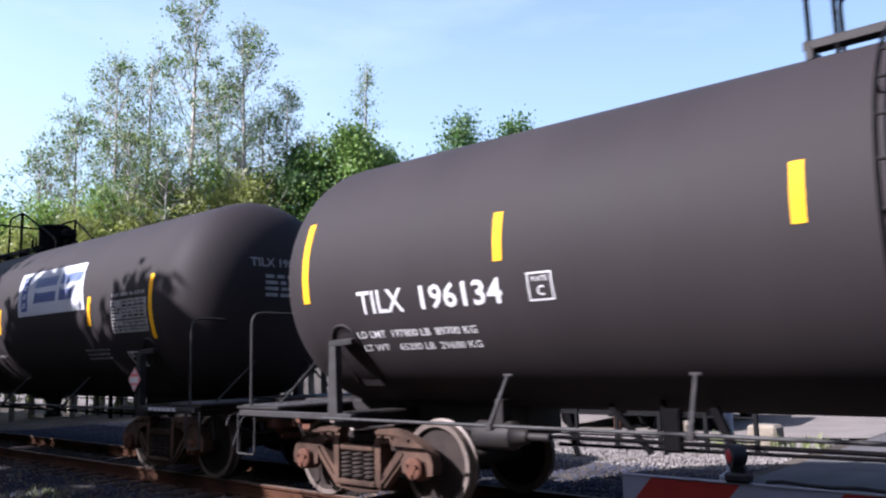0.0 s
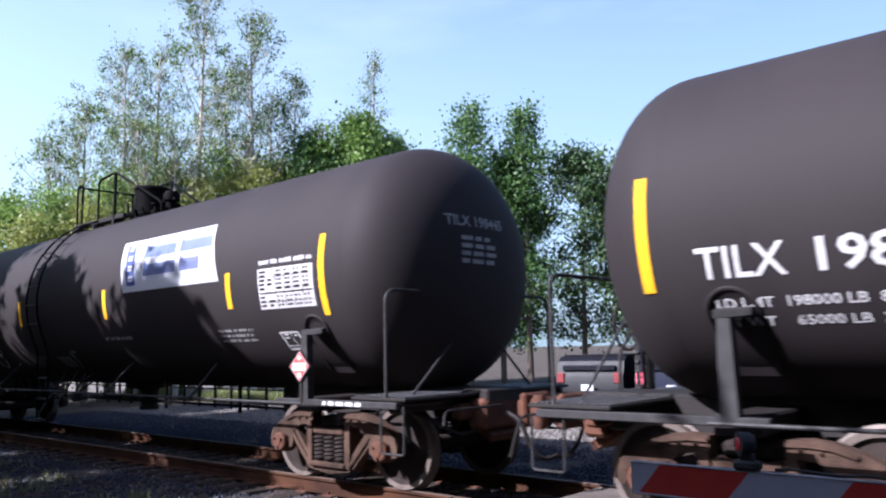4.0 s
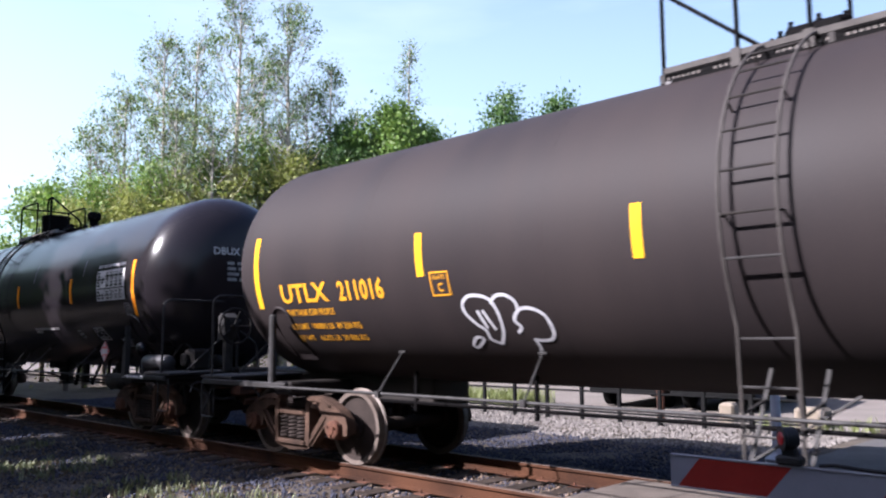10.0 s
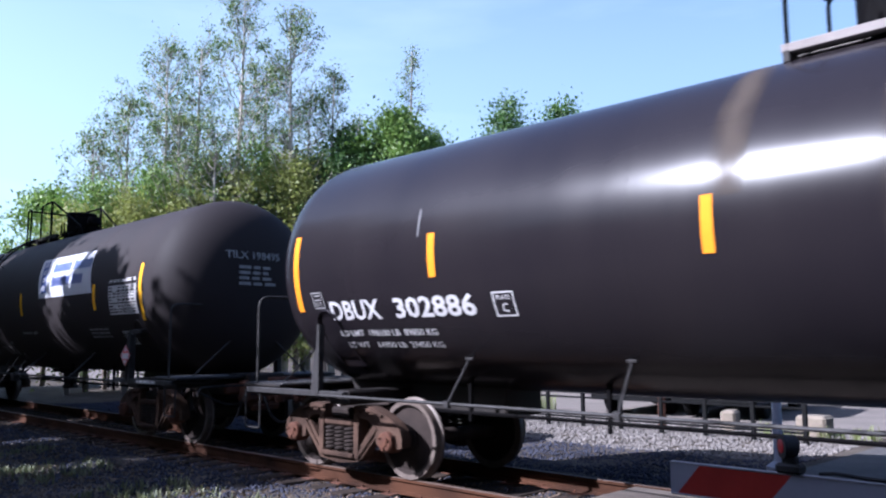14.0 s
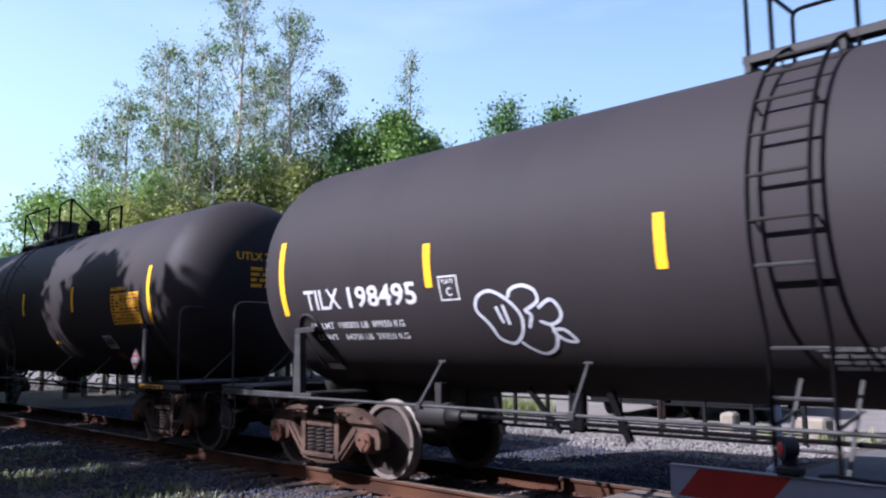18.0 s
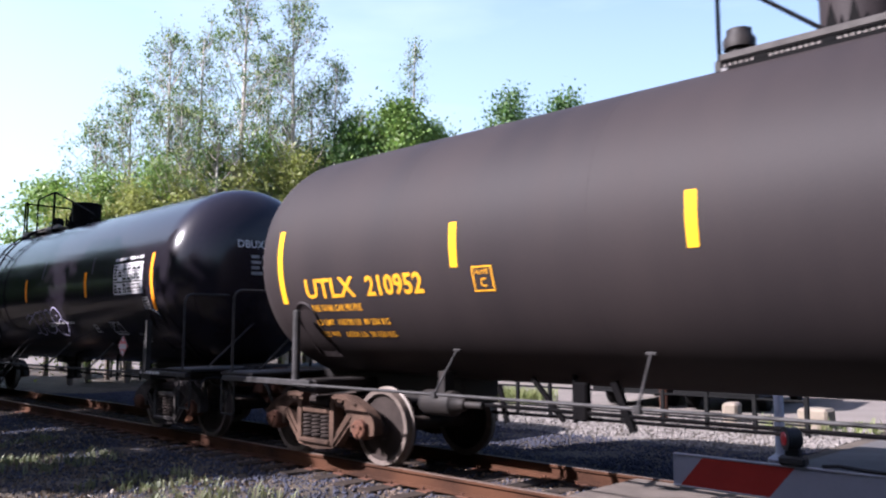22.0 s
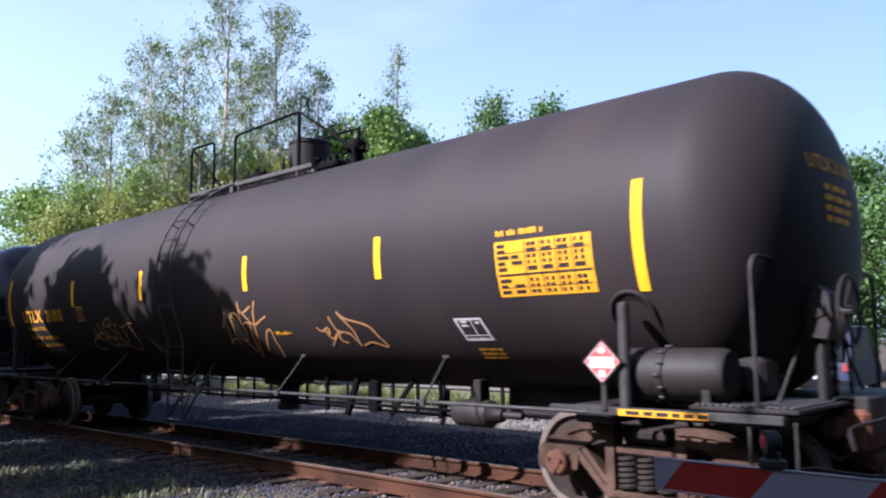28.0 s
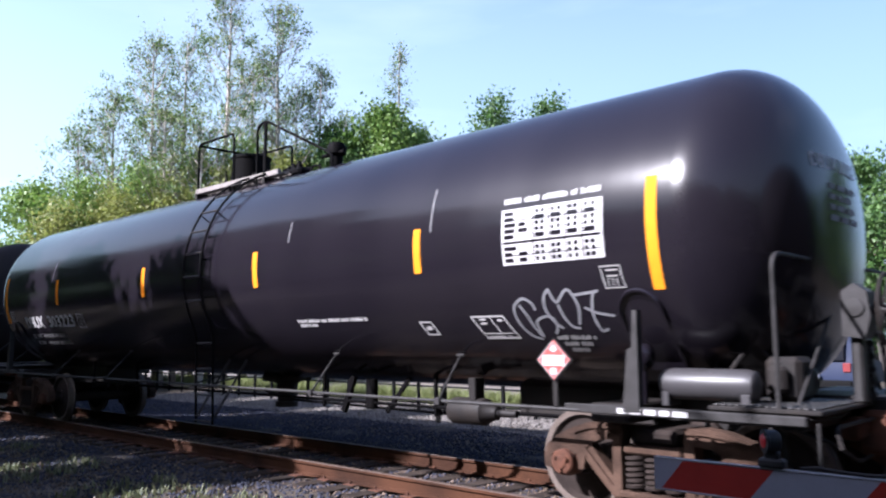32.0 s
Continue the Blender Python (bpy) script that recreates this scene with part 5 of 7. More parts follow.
def tag_orange(car):
    g = Geo()

    def q(*pts):
        curve(g, 0.026, pts)
    q((-3.39, -0.68), (-3.38, -0.76), (-3.34, -0.85), (-3.29, -0.95))
    q((-3.5, -0.82), (-3.44, -0.86), (-3.25, -0.81), (-3.07, -0.79))
    q((-3.22, -0.6), (-3.21, -0.72), (-3.15, -0.81), (-3.07, -0.94))
    q((-3.06, -0.64), (-3.03, -0.76), (-2.94, -0.85), (-2.85, -0.93), (-2.76, -1.03), (-2.69, -1.08))
    q((-3.02, -0.82), (-3.07, -0.94), (-2.99, -0.89), (-2.86, -0.9))
    q((-2.85, -0.54), (-2.83, -0.65), (-2.77, -0.74), (-2.67, -0.81), (-2.85, -0.93))
    q((-3.02, -0.64), (-2.86, -0.55), (-2.73, -0.54), (-2.69, -0.59), (-2.74, -0.66), (-2.9, -0.68), (-3.02, -0.64))
    q((-3.38, -1.15), (-3.6, -1.15), (-3.71, -1.09), (-3.71, -1), (-3.6, -0.92), (-3.39, -0.9), (-3.18, -0.95), (-3.06, -1.04), (-2.91, -1.08), (-2.79, -1.03), (-2.62, -1.06), (-2.51, -1.08))
    q((-2.84, -0.92), (-2.63, -0.93), (-2.51, -1), (-2.4, -1.1))
    q((-2.53, -0.62), (-2.59, -0.72), (-2.56, -0.83), (-2.52, -0.95), (-2.43, -1.08))
    q((-2.44, -0.67), (-2.38, -0.7), (-2.25, -0.69), (-2.12, -0.65), (-1.94, -0.64))
    q((-2.34, -0.71), (-2.3, -0.81), (-2.37, -0.96), (-2.42, -1.03))
    q((-2.1, -0.67), (-2.03, -0.77), (-2, -0.94), (-2.02, -1.09), (-2.12, -1.15), (-2.25, -1.13), (-2.42, -1.07))
    lettered(car, g, OCHRE, "graffiti", "orange sprayed angular scrawl")
    g = Geo()
    q((0.69, -0.79), (0.76, -0.73), (0.84, -0.62), (0.86, -0.54), (0.82, -0.71), (0.8, -0.87), (0.73, -1.04), (0.81, -0.98), (0.9, -0.97), (0.96, -1.07))
    q((1.04, -0.63), (0.99, -0.61), (0.97, -0.74), (0.95, -0.88), (1.01, -0.97), (1.1, -1), (1.17, -0.96), (1.22, -0.82), (1.2, -0.72), (1.16, -0.61), (1.09, -0.57), (1.01, -0.59))
    q((1.2, -0.73), (1.22, -0.61), (1.25, -0.42))
    q((1.25, -0.54), (1.33, -0.62), (1.4, -0.68))
    q((1.19, -0.74), (1.29, -0.72), (1.39, -0.72), (1.52, -0.75), (1.67, -0.69), (1.81, -0.64))
    q((1.31, -0.58), (1.42, -0.54), (1.53, -0.49))
    q((1.4, -0.69), (1.35, -0.86), (1.28, -1.05), (1.24, -1.2))
    q((1.11, -1.02), (1.16, -1.13), (1.18, -1.23))
    q((1.65, -0.43), (1.59, -0.52), (1.48, -0.77), (1.38, -1.02), (1.19, -1.33))
    q((1.47, -1.18), (1.59, -0.99), (1.69, -0.87), (1.77, -0.83), (1.8, -0.87), (1.78, -0.99), (1.76, -1.17), (1.71, -1.31))
    lettered(car, g, OCHRE, "graffiti", "orange sprayed angular scrawl")
    g = Geo()
    q((2.77, -0.82), (2.84, -0.88), (2.98, -0.83), (2.97, -0.92), (2.91, -0.86), (2.98, -0.99), (3.17, -0.87))
    q((3.07, -0.68), (3.1, -0.81), (3.14, -0.91), (3.12, -1.01), (3.22, -1.06))
    q((2.9, -1.1), (3.14, -0.91), (3.34, -0.93), (3.42, -1.1))
    q((3.42, -1.1), (3.42, -0.88), (3.31, -0.72), (3.25, -0.63), (3.36, -0.72), (3.7, -0.82), (3.81, -0.98), (3.87, -1.12), (3.65, -1.05), (3.47, -1.1))
    lettered(car, g, OCHRE, "graffiti", "orange sprayed angular scrawl")


def tag_grey(car):
    g = Geo()

    def q(*pts):
        curve(g, 0.026, pts)
    q((6.17, -0.73), (6.15, -0.66), (6.06, -0.61), (5.95, -0.67), (5.92, -0.77), (5.95, -0.9), (6.03, -1.01), (6.13, -1.05))
    q((6, -0.67), (6.06, -0.79), (6.1, -0.93), (6.15, -1.02), (6.14, -0.86), (6.25, -0.8), (6.34, -0.82), (6.35, -0.92), (6.3, -0.99))
    q((6.37, -0.53), (6.3, -0.62), (6.29, -0.74), (6.35, -0.87), (6.42, -0.93))
    q((6.37, -0.53), (6.43, -0.66), (6.55, -0.55), (6.61, -0.58), (6.65, -0.72), (6.6, -0.89))
    q((6.44, -0.68), (6.46, -0.8), (6.52, -0.91), (6.6, -0.93))
    q((6.63, -0.6), (6.83, -0.58), (6.89, -0.57))
    q((6.84, -0.57), (6.79, -0.72), (6.78, -0.84), (6.81, -0.96), (6.88, -0.94))
    q((6.71, -0.72), (6.83, -0.78), (6.99, -0.81))
    lettered(car, g, GREYSPRAY, "graffiti", "grey sprayed loop scrawl")


def stain_mat():
    """A dry brown film that thins out at its edges, so that the black paint shows through."""
    if "brown product stain" in MATS:
        return MATS["brown product stain"]
    m = bpy.data.materials.new("brown product stain")
    m.use_nodes = True
    t = m.node_tree
    b = t.nodes["Principled BSDF"]
    b.inputs["Base Color"].default_value, b.inputs["Roughness"].default_value = (0.046, 0.033, 0.024, 1), 0.85
    co = t.nodes.new("ShaderNodeTexCoord")
    sp = t.nodes.new("ShaderNodeSeparateXYZ")
    t.links.new(co.outputs["Generated"], sp.inputs[0])
    nz = t.nodes.new("ShaderNodeTexNoise")
    nz.inputs["Scale"].default_value, nz.inputs["Detail"].default_value = 3.0, 6.0
    t.links.new(co.outputs["Object"], nz.inputs["Vector"])
    edge = t.nodes.new("ShaderNodeMath")
    edge.operation = "PINGPONG"
    edge.inputs[1].default_value = 0.5
    t.links.new(sp.outputs["X"], edge.inputs[0])
    mul = t.nodes.new("ShaderNodeMath")
    mul.operation = "MULTIPLY"
    t.links.new(edge.outputs[0], mul.inputs[0])
    t.links.new(nz.outputs["Fac"], mul.inputs[1])
    rg = t.nodes.new("ShaderNodeMapRange")
    rg.inputs["From Min"].default_value, rg.inputs["From Max"].default_value, rg.inputs["To Max"].default_value = 0.03, 0.24, 0.62
    t.links.new(mul.outputs[0], rg.inputs["Value"])
    tr = t.nodes.new("ShaderNodeBsdfTransparent")
    mx = t.nodes.new("ShaderNodeMixShader")
    t.links.new(rg.outputs[0], mx.inputs[0])
    t.links.new(tr.outputs[0], mx.inputs[1])
    t.links.new(b.outputs[0], mx.inputs[2])
    t.links.new(mx.outputs[0], t.nodes["Material Output"].inputs["Surface"])
    MATS["brown product stain"] = m
    return m


TRAIN = [               # kind, place in the train, marks, weights, end of the hand brake, strips, end strips
    ("t1", 0.0, "TILX", "196134", "197800 LB  89700 KG", "65200 LB  29600 KG", -1, (-4.32, -1.67, 1.50, 5.13), (-7.07, 7.07)),
    ("t1", -17.57, "TILX", "198544", "198000 LB  89800 KG", "65000 LB  29500 KG", -1, (-4.66, -1.67, 1.50, 5.13), (-7.22, 7.03)),
    ("t", -35.85, "TILX", "198445", "198300 LB  89950 KG", "64700 LB  29350 KG", -1, (-4.54, -1.62, 1.75, 5.20), (-7.17, 7.07)),
    ("ua", -54.06, "UTLX", "211016", "196800 LB  89 250 KG", "66200 LB  30 050 KG", 1, (-4.05, -1.46, 1.50, 4.13), (-7.12, 7.25)),
    ("dc", -71.87, "DBUX", "302886", "198100 LB  89850 KG", "64900 LB  29450 KG", 1, (-4.75, -1.72, 1.62, 4.43), (-7.12, 7.02)),
    ("t5", -90.37, "TILX", "198495", "198300 LB  89950 KG", "64700 LB  29350 KG", -1, (-4.36, -1.68, 1.51, 5.24), (-6.98, 7.07)),
    ("ub", -108.22, "UTLX", "210952", "196700 LB  89 250 KG", "66300 LB  30 050 KG", -1, (-4.05, -1.45, 1.51, 4.08), (-7.10, 7.17)),
    ("db", -126.27, "DBUX", "303282", "198300 LB  89950 KG", "64700 LB  29350 KG", -1, (-4.72, -1.73, 1.60, 4.70), (-7.32, 7.34)),
    ("ua", -144.37, "UTLX", "211010", "196800 LB  89 250 KG", "66200 LB  30 050 KG", 1, (-4.02, -1.43, 1.50, 4.10), (-7.17, 7.27)),
    ("da", -162.42, "DBUX", "303223", "198300 LB  89950 KG", "64700 LB  29350 KG", 1, (-4.70, -1.30, 1.80, 4.78), (-7.35, 7.47)),
    ("t", -180.6, "", "", "", "", -1, (), ()), ("ua", -198.7, "", "", "", "", 1, (), ()),
]
LABELS = {"t": "long dull black railway tank car with white lettering", "ua": "long dull black railway tank car with yellow lettering",
          "ub": "dull black tank car with yellow lettering and worn grey ladder", "da": "glossy black railway tank car with white lettering", "dc": "glossy black tank car with brown stain and white lettering",
          "db": "glossy black tank car with white lettering and purple graffiti"}
CARS = []
LIFT = {0: 0.135, 1: -0.02, 2: -0.09, 3: -0.03, 5: -0.05}    # how far a car's short strips sit above the usual height, in radians
for n, (kind, place, mark, number, load, light, b_end, strips, ends) in enumerate(TRAIN):
    label = LABELS[kind if kind[0] != "t" else "t"]
    if n in (1, 2, 5):
        label = "long dull black railway tank car with white banner"
    car, sets = tank_car(kind, pose(place, 0, 0), label, b_end, kind[0] == "d", strips, ends, LIFT.get(n, 0.0), 0.185 if n == 0 else 0.0)
    CARS.append((car, place, sets))
    if not mark:
        continue
    rng = dress(car, kind, mark, number, n, load, light)
    if n in (1, 2, 5):
        banner(car, 0.19 if n == 5 else 0.02)
    if n == 2:
        tag_two(car)
    if n == 3:
        tag_three(car)
    if n == 5:
        tag_five(car)
    if n == 7:
        tag_four(car)
    if n == 8:
        tag_orange(car)
    if n == 9:
        tag_grey(car)
    if n == 4:
        for x0, x1, a0 in ((-0.50, 0.10, -0.70), (-1.72, -1.38, 0.10)):
            g = Geo()
            patch(g, x0, x1, a0, 1.15, 0.0042, 0.12)
            lettered(car, g, stain_mat(), "stain", "dry brown stain running down from the hatch")


# ---- track, ground and road ----
def ground_height(x, y):
    """The lie of the land: track bed, shallow ditches, a rise towards the woods."""
    road = 1 / (1 + math.exp(max(-60, min(60, -(x + 4.4) * 3.0))))
    z = -0.30
    d = abs(y)
    if d < 3.2:
        z = -0.215 if d < 1.6 else -0.215 - 0.085 * (d - 1.6) / 1.6
    if y > 3.2:
        z = -0.30 + 0.10 * min(1, max(0, (y - 3.2) / 6))
    if y < -3.2:
        z = -0.30 + 0.16 * min(1, (-3.2 - y) / 5)
    flat = -0.035 if d < 3 else -0.035 - 0.06 * min(1, (d - 3) / 5)
    return z * (1 - road) + flat * road


def axis_steps(lo, hi, mid_lo, mid_hi, fine, far):
    out, x = [], mid_lo
    while x <= mid_hi:
        out.append(x)
        x += fine
    step, x = fine, mid_lo
    while x > lo:
        step = min(far, step * 1.35)
        x -= step
        out.insert(0, x)
    step, x = fine, out[-1]
    while x < hi:
        step = min(far, step * 1.35)
        x += step
        out.append(x)
    return out


g = Geo()
gx, gy = axis_steps(-900, 900, -26, 6, 0.22, 90), axis_steps(-900, 900, -7, 14, 0.22, 90)
for j, y in enumerate(gy):
    for i, x in enumerate(gx):
        near = max(0.0, 1 - max(abs(x + 10) / 40, abs(y) / 25))
        bumpy = 0.035 * noise.noise(Vector((x * 0.9, y * 0.9, 3))) + 0.02 * noise.noise(Vector((x * 2.7, y * 2.7, 1)))
        road = 1 / (1 + math.exp(max(-60, min(60, -(x + 4.4) * 3.0))))
        g.v.append((x, y, ground_height(x, y) + bumpy * near * (1 - 0.95 * road)))
w = len(gx)
g.f = [(j * w + i, j * w + i + 1, (j + 1) * w + i + 1, (j + 1) * w + i) for j in range(len(gy) - 1) for i in range(w - 1)]
tagged(part("ground", g, GRAVEL), "grey crushed gravel ground along the track", "ground", kind="structure")

# road over the crossing, and the tan gravel yard road beyond the fence
g = Geo()
def sheet(g, x0, x1, y0, y1, nx, ny, lift):
    base = len(g.v)
    for j in range(ny + 1):
        for i in range(nx + 1):
            x, y = x0 + (x1 - x0) * i / nx, y0 + (y1 - y0) * j / ny
            g.v.append((x, y, ground_height(x, y) + lift))
    g.f += [(base + j * (nx + 1) + i, base + j * (nx + 1) + i + 1, base + (j + 1) * (nx + 1) + i + 1, base + (j + 1) * (nx + 1) + i) for j in range(ny) for i in range(nx)]
sheet(g, -4.0, 5.5, -40, -0.86, 10, 60, 0.03)
sheet(g, -4.0, 5.5, 0.86, 60, 10, 60, 0.03)
tagged(part("road", g, ASPHALT), "worn grey asphalt road over the level crossing", "road", kind="structure")
g = Geo()
sheet(g, -120, -4.02, 9.6, 16.5, 60, 6, 0.035)
tagged(part("yard_road", g, mat("light tan gravel", (0.105, 0.092, 0.084), 0.95, spec=0.1, second=(0.150, 0.132, 0.120), scale=1.2, amount=0.5, fine=120, bump=0.3, bump_scale=150)), "worn tan gravel lane behind the fence", "road", kind="structure")

# crossing slab between the rails, in pieces
slab = thing("crossing_slab", pose(0, 0, 0), "worn concrete slab flush between the rails of the crossing", "crossing slab", kind="structure")
for i in range(4):
    x0 = -4.75 + i * 2.4
    part("slab_panel", Geo().box(x0, x0 + 2.385, -0.655, 0.655, -0.16, -0.008, 0.015), CONCRETE, slab)
edge = Geo()
for i in range(30):
    x0 = -4.35 + 0.3 * i
    edge.box(x0, x0 + 0.29, -0.98, -0.80, -0.16, -0.006, 0.01)
part("edge_strip", edge, CONCRETE, slab)

# rails
RAIL = [(-0.07, -0.178), (0.07, -0.178), (0.07, -0.166), (0.012, -0.148), (0.010, -0.050), (0.036, -0.036), (0.036, -0.006), (0.028, 0.0), (-0.028, 0.0), (-0.036, -0.006), (-0.036, -0.036), (-0.010, -0.050), (-0.012, -0.148), (-0.07, -0.166)]
for s in (-1, 1):
    g = Geo()
    for x in (-400, -60, -40, -20, 0, 20, 60, 400):
        g.v += [(x, s * 0.753 + q, z) for q, z in RAIL]
    m = len(RAIL)
    for a in range(7):
        for i in range(m):
            j = (i + 1) % m
            g.f.append((a * m + i, a * m + j, (a + 1) * m + j, (a + 1) * m + i))
    ob = part("rail", g, RAILRUST, label="", smooth=False)
    ob.data.materials.append(RAILTOP)
    for f in ob.data.polygons:
        if f.normal.z > 0.6 and f.center.z > -0.02:
            f.material_index = 1
    tagged(ob, "rusty steel rail with worn bright head", "rail", "rails of the track", "structure")

# foreground gate arm of the crossing, red and white
GATERED = mat("dull red reflective sheeting", (0.22, 0.014, 0.009), 0.6, spec=0.25, second=(0.17, 0.011, 0.008), scale=7, amount=0.4)
GATEWHITE = mat("white reflective sheeting", (0.185, 0.19, 0.235), 0.6, spec=0.2, second=(0.145, 0.15, 0.19), scale=5, amount=0.4)
arm = thing("crossing_gate_arm", pose(-1.86, -3.84, 0.95), "lowered red and white striped crossing gate arm", "gate arm")
cuts = [0.0, 0.09] + [0.09 + 0.408 * i for i in range(1, 17)]
for i in range(len(cuts) - 1):
    a, b, sl = cuts[i], cuts[i + 1], 0.055
    lo0, hi0 = (a - (sl if i else 0)), (a + (sl if i else 0))
    lo1, hi1 = b - sl, b + sl
    g = Geo().slab([(lo0, -0.066), (lo1, -0.066), (hi1, 0.066), (hi0, 0.066)], -0.012, 0.012)
    part("stripe", g, GATERED if i % 2 else GATEWHITE, arm, "red stripe" if i % 2 else "white stripe")
part("edge_rail", Geo().box(0, 6.6, -0.016, 0.016, 0.066, 0.074, 0.002).box(0, 6.6, -0.016, 0.016, -0.074, -0.066, 0.002), mat("aluminium edge", (0.22, 0.22, 0.24), 0.5, metal=0.3, second=(0.15, 0.15, 0.17), scale=9), arm)
LAMPRED = mat("red lamp lens", (0.09, 0.003, 0.005), 0.4, second=(0.06, 0.002, 0.003), scale=10, emit=(1.0, 0.005, 0.03), strength=0.016)
BLACKPLASTIC = mat("black lamp plastic", (0.010, 0.010, 0.012), 0.6, spec=0.3, second=(0.016, 0.016, 0.018), scale=20)
lamp_x = 0.545
aim = pose(lamp_x, 0, 0.185, 0, 0, -48)
lb = part("arm_lamp", Geo().lathe([(0.001, 0.034), (0.036, 0.030), (0.047, 0.016), (0.047, -0.022), (0.050, -0.024), (0.050, -0.034), (0.036, -0.036)], (0, 0, 0), "y", 20), BLACKPLASTIC, arm, "round black gate lamp", aim)
part("lamp_lens", Geo().lathe([(0.030, -0.034), (0.027, -0.040), (0.016, -0.044), (0.001, -0.046)], (0, 0, 0), "y", 18), LAMPRED, lb, "dimly glowing red lens")
part("lamp_bracket", Geo().box(lamp_x - 0.055, lamp_x + 0.055, -0.03, 0.03, 0.075, 0.115, 0.01).box(lamp_x - 0.03, lamp_x + 0.03, -0.02, 0.02, 0.11, 0.145, 0.006), BLACKPLASTIC, arm)
part("arm_cable", Geo().tube([(0.66, 0.0, 0.083)] + [(0.72 + 0.1 * i, 0.012 * math.sin(i * 1.3), 0.085 + 0.006 * math.cos(i * 2)) for i in range(58)], 0.008, 6), STEEL, arm)
base = thing("gate_post", pose(5.1, -3.84, -0.09), "grey steel gate mechanism post beside the road", "gate post")
part("mast", Geo().lathe([(0.11, 0), (0.11, 0.05), (0.055, 0.07), (0.055, 3.9), (0.001, 3.92)], (0, 0.4, 0), "z", 16), PIPE, base)
part("mechanism_box", Geo().box(-0.28, 0.28, 0.08, 0.72, 0.55, 1.25, 0.04), PIPE, base)
part("pivot_plate", Geo().box(-0.42, 0.30, -0.06, 0.08, 0.92, 1.20, 0.02), PIPE, base)

# far crossing signal
SILVER = mat("silver painted mast", (0.34, 0.34, 0.38), 0.55, metal=0.0, second=(0.24, 0.24, 0.27), scale=6, amount=0.4)
BLACK = mat("flat black signal plate", (0.004, 0.004, 0.0045), 0.7, spec=0.05, second=(0.008, 0.008, 0.008), scale=9)
SIGNWHITE = mat("white sign sheeting", (0.48, 0.48, 0.54), 0.55, second=(0.40, 0.40, 0.46), scale=8)
SIGNGREY = mat("grey sign backing", (0.35, 0.35, 0.37), 0.5, second=(0.28, 0.28, 0.30), scale=8)
LENSOFF = mat("dark red lens", (0.16, 0.01, 0.012), 0.5, second=(0.10, 0.01, 0.01), scale=10)
LENSON = mat("lit red lens", (0.2, 0.008, 0.006), 0.3, second=(0.2, 0.008, 0.006), scale=8, emit=(1.0, 0.022, 0.02), strength=0.62)
TAIL = mat("lit tail lamp", (0.3, 0.02, 0.02), 0.3, second=(0.3, 0.02, 0.02), scale=8, emit=(1.0, 0.22, 0.30), strength=0.5)
sig = thing("crossing_signal", pose(-4.28, 3.5, -0.12), "silver level crossing signal mast with crossbuck and red lights", "crossing signal")
part("mast", Geo().lathe([(0.16, 0), (0.16, 0.06), (0.075, 0.12), (0.062, 0.14), (0.062, 4.98), (0.05, 5.0), (0.001, 5.02)], (0, 0, 0), "z", 18), SILVER, sig)
for w, sgn in ((42, 1), (-42, -1)):
    # the boards face across the track
    m = pose(0.33, -0.10 + 0.02 * sgn, 4.47) @ pose(0, 0, 0, 0, 0, 24) @ pose(0, 0, 0, 0, w)
    b = part("crossbuck_board", Geo().box(-0.54, 0.54, -0.010, 0.010, -0.062, 0.062, 0.004), SIGNGREY, sig, "white crossbuck board with grey edges", m)
    part("board_face", Geo().box(-0.53, 0.53, -0.0145, -0.0105, -0.040, 0.040, 0.001), SIGNWHITE, b)
part("board_bracket", Geo().tube(bend([(0.04, -0.03, 4.72), (0.18, -0.06, 4.70), (0.34, -0.06, 4.50), (0.26, -0.06, 4.38), (0.05, -0.02, 4.34)], 0.08), 0.016, 6), BLACK, sig)


def light_unit(parent, m, lit, tone):
    u = part("flasher", Geo().lathe([(0.001, 0.21), (0.05, 0.20), (0.09, 0.16), (0.12, 0.08), (0.135, 0.0), (0.135, -0.02)], (0, 0, 0), "y", 24), tone, parent, "black flasher" if tone is BLACK else "silver flasher", m)
    part("backplate", Geo().lathe([(0.13, -0.015), (0.27, -0.015), (0.275, -0.022), (0.27, -0.028), (0.13, -0.028)], (0, 0, 0), "y", 32), BLACK, u, "round flat black backplate")
    part("lens", Geo().lathe([(0.118, -0.030), (0.112, -0.045), (0.07, -0.062), (0.001, -0.068)], (0, 0, 0), "y", 24), LENSON if lit else LENSOFF, u, "lit red lens" if lit else "dark red lens")
    g = Geo()
    n = 16
    for i in range(n + 1):
        w = -30 + 240 * i / n
        t, long = radians(w), 0.10 + 0.20 * max(0.0, math.sin(radians(w)))
        for r in (0.135, 0.128):
            g.v += [(r * math.cos(t), -0.028, r * math.sin(t)), (r * math.cos(t), -0.03 - long, r * math.sin(t) - long * 0.12)]
    for i in range(n):
        a = 4 * i
        g.f += [(a, a + 1, a + 5, a + 4), (a + 2, a + 6, a + 7, a + 3), (a + 1, a + 3, a + 7, a + 5)]
    part("hood", g, BLACK, u, "short sun hood")
    return u


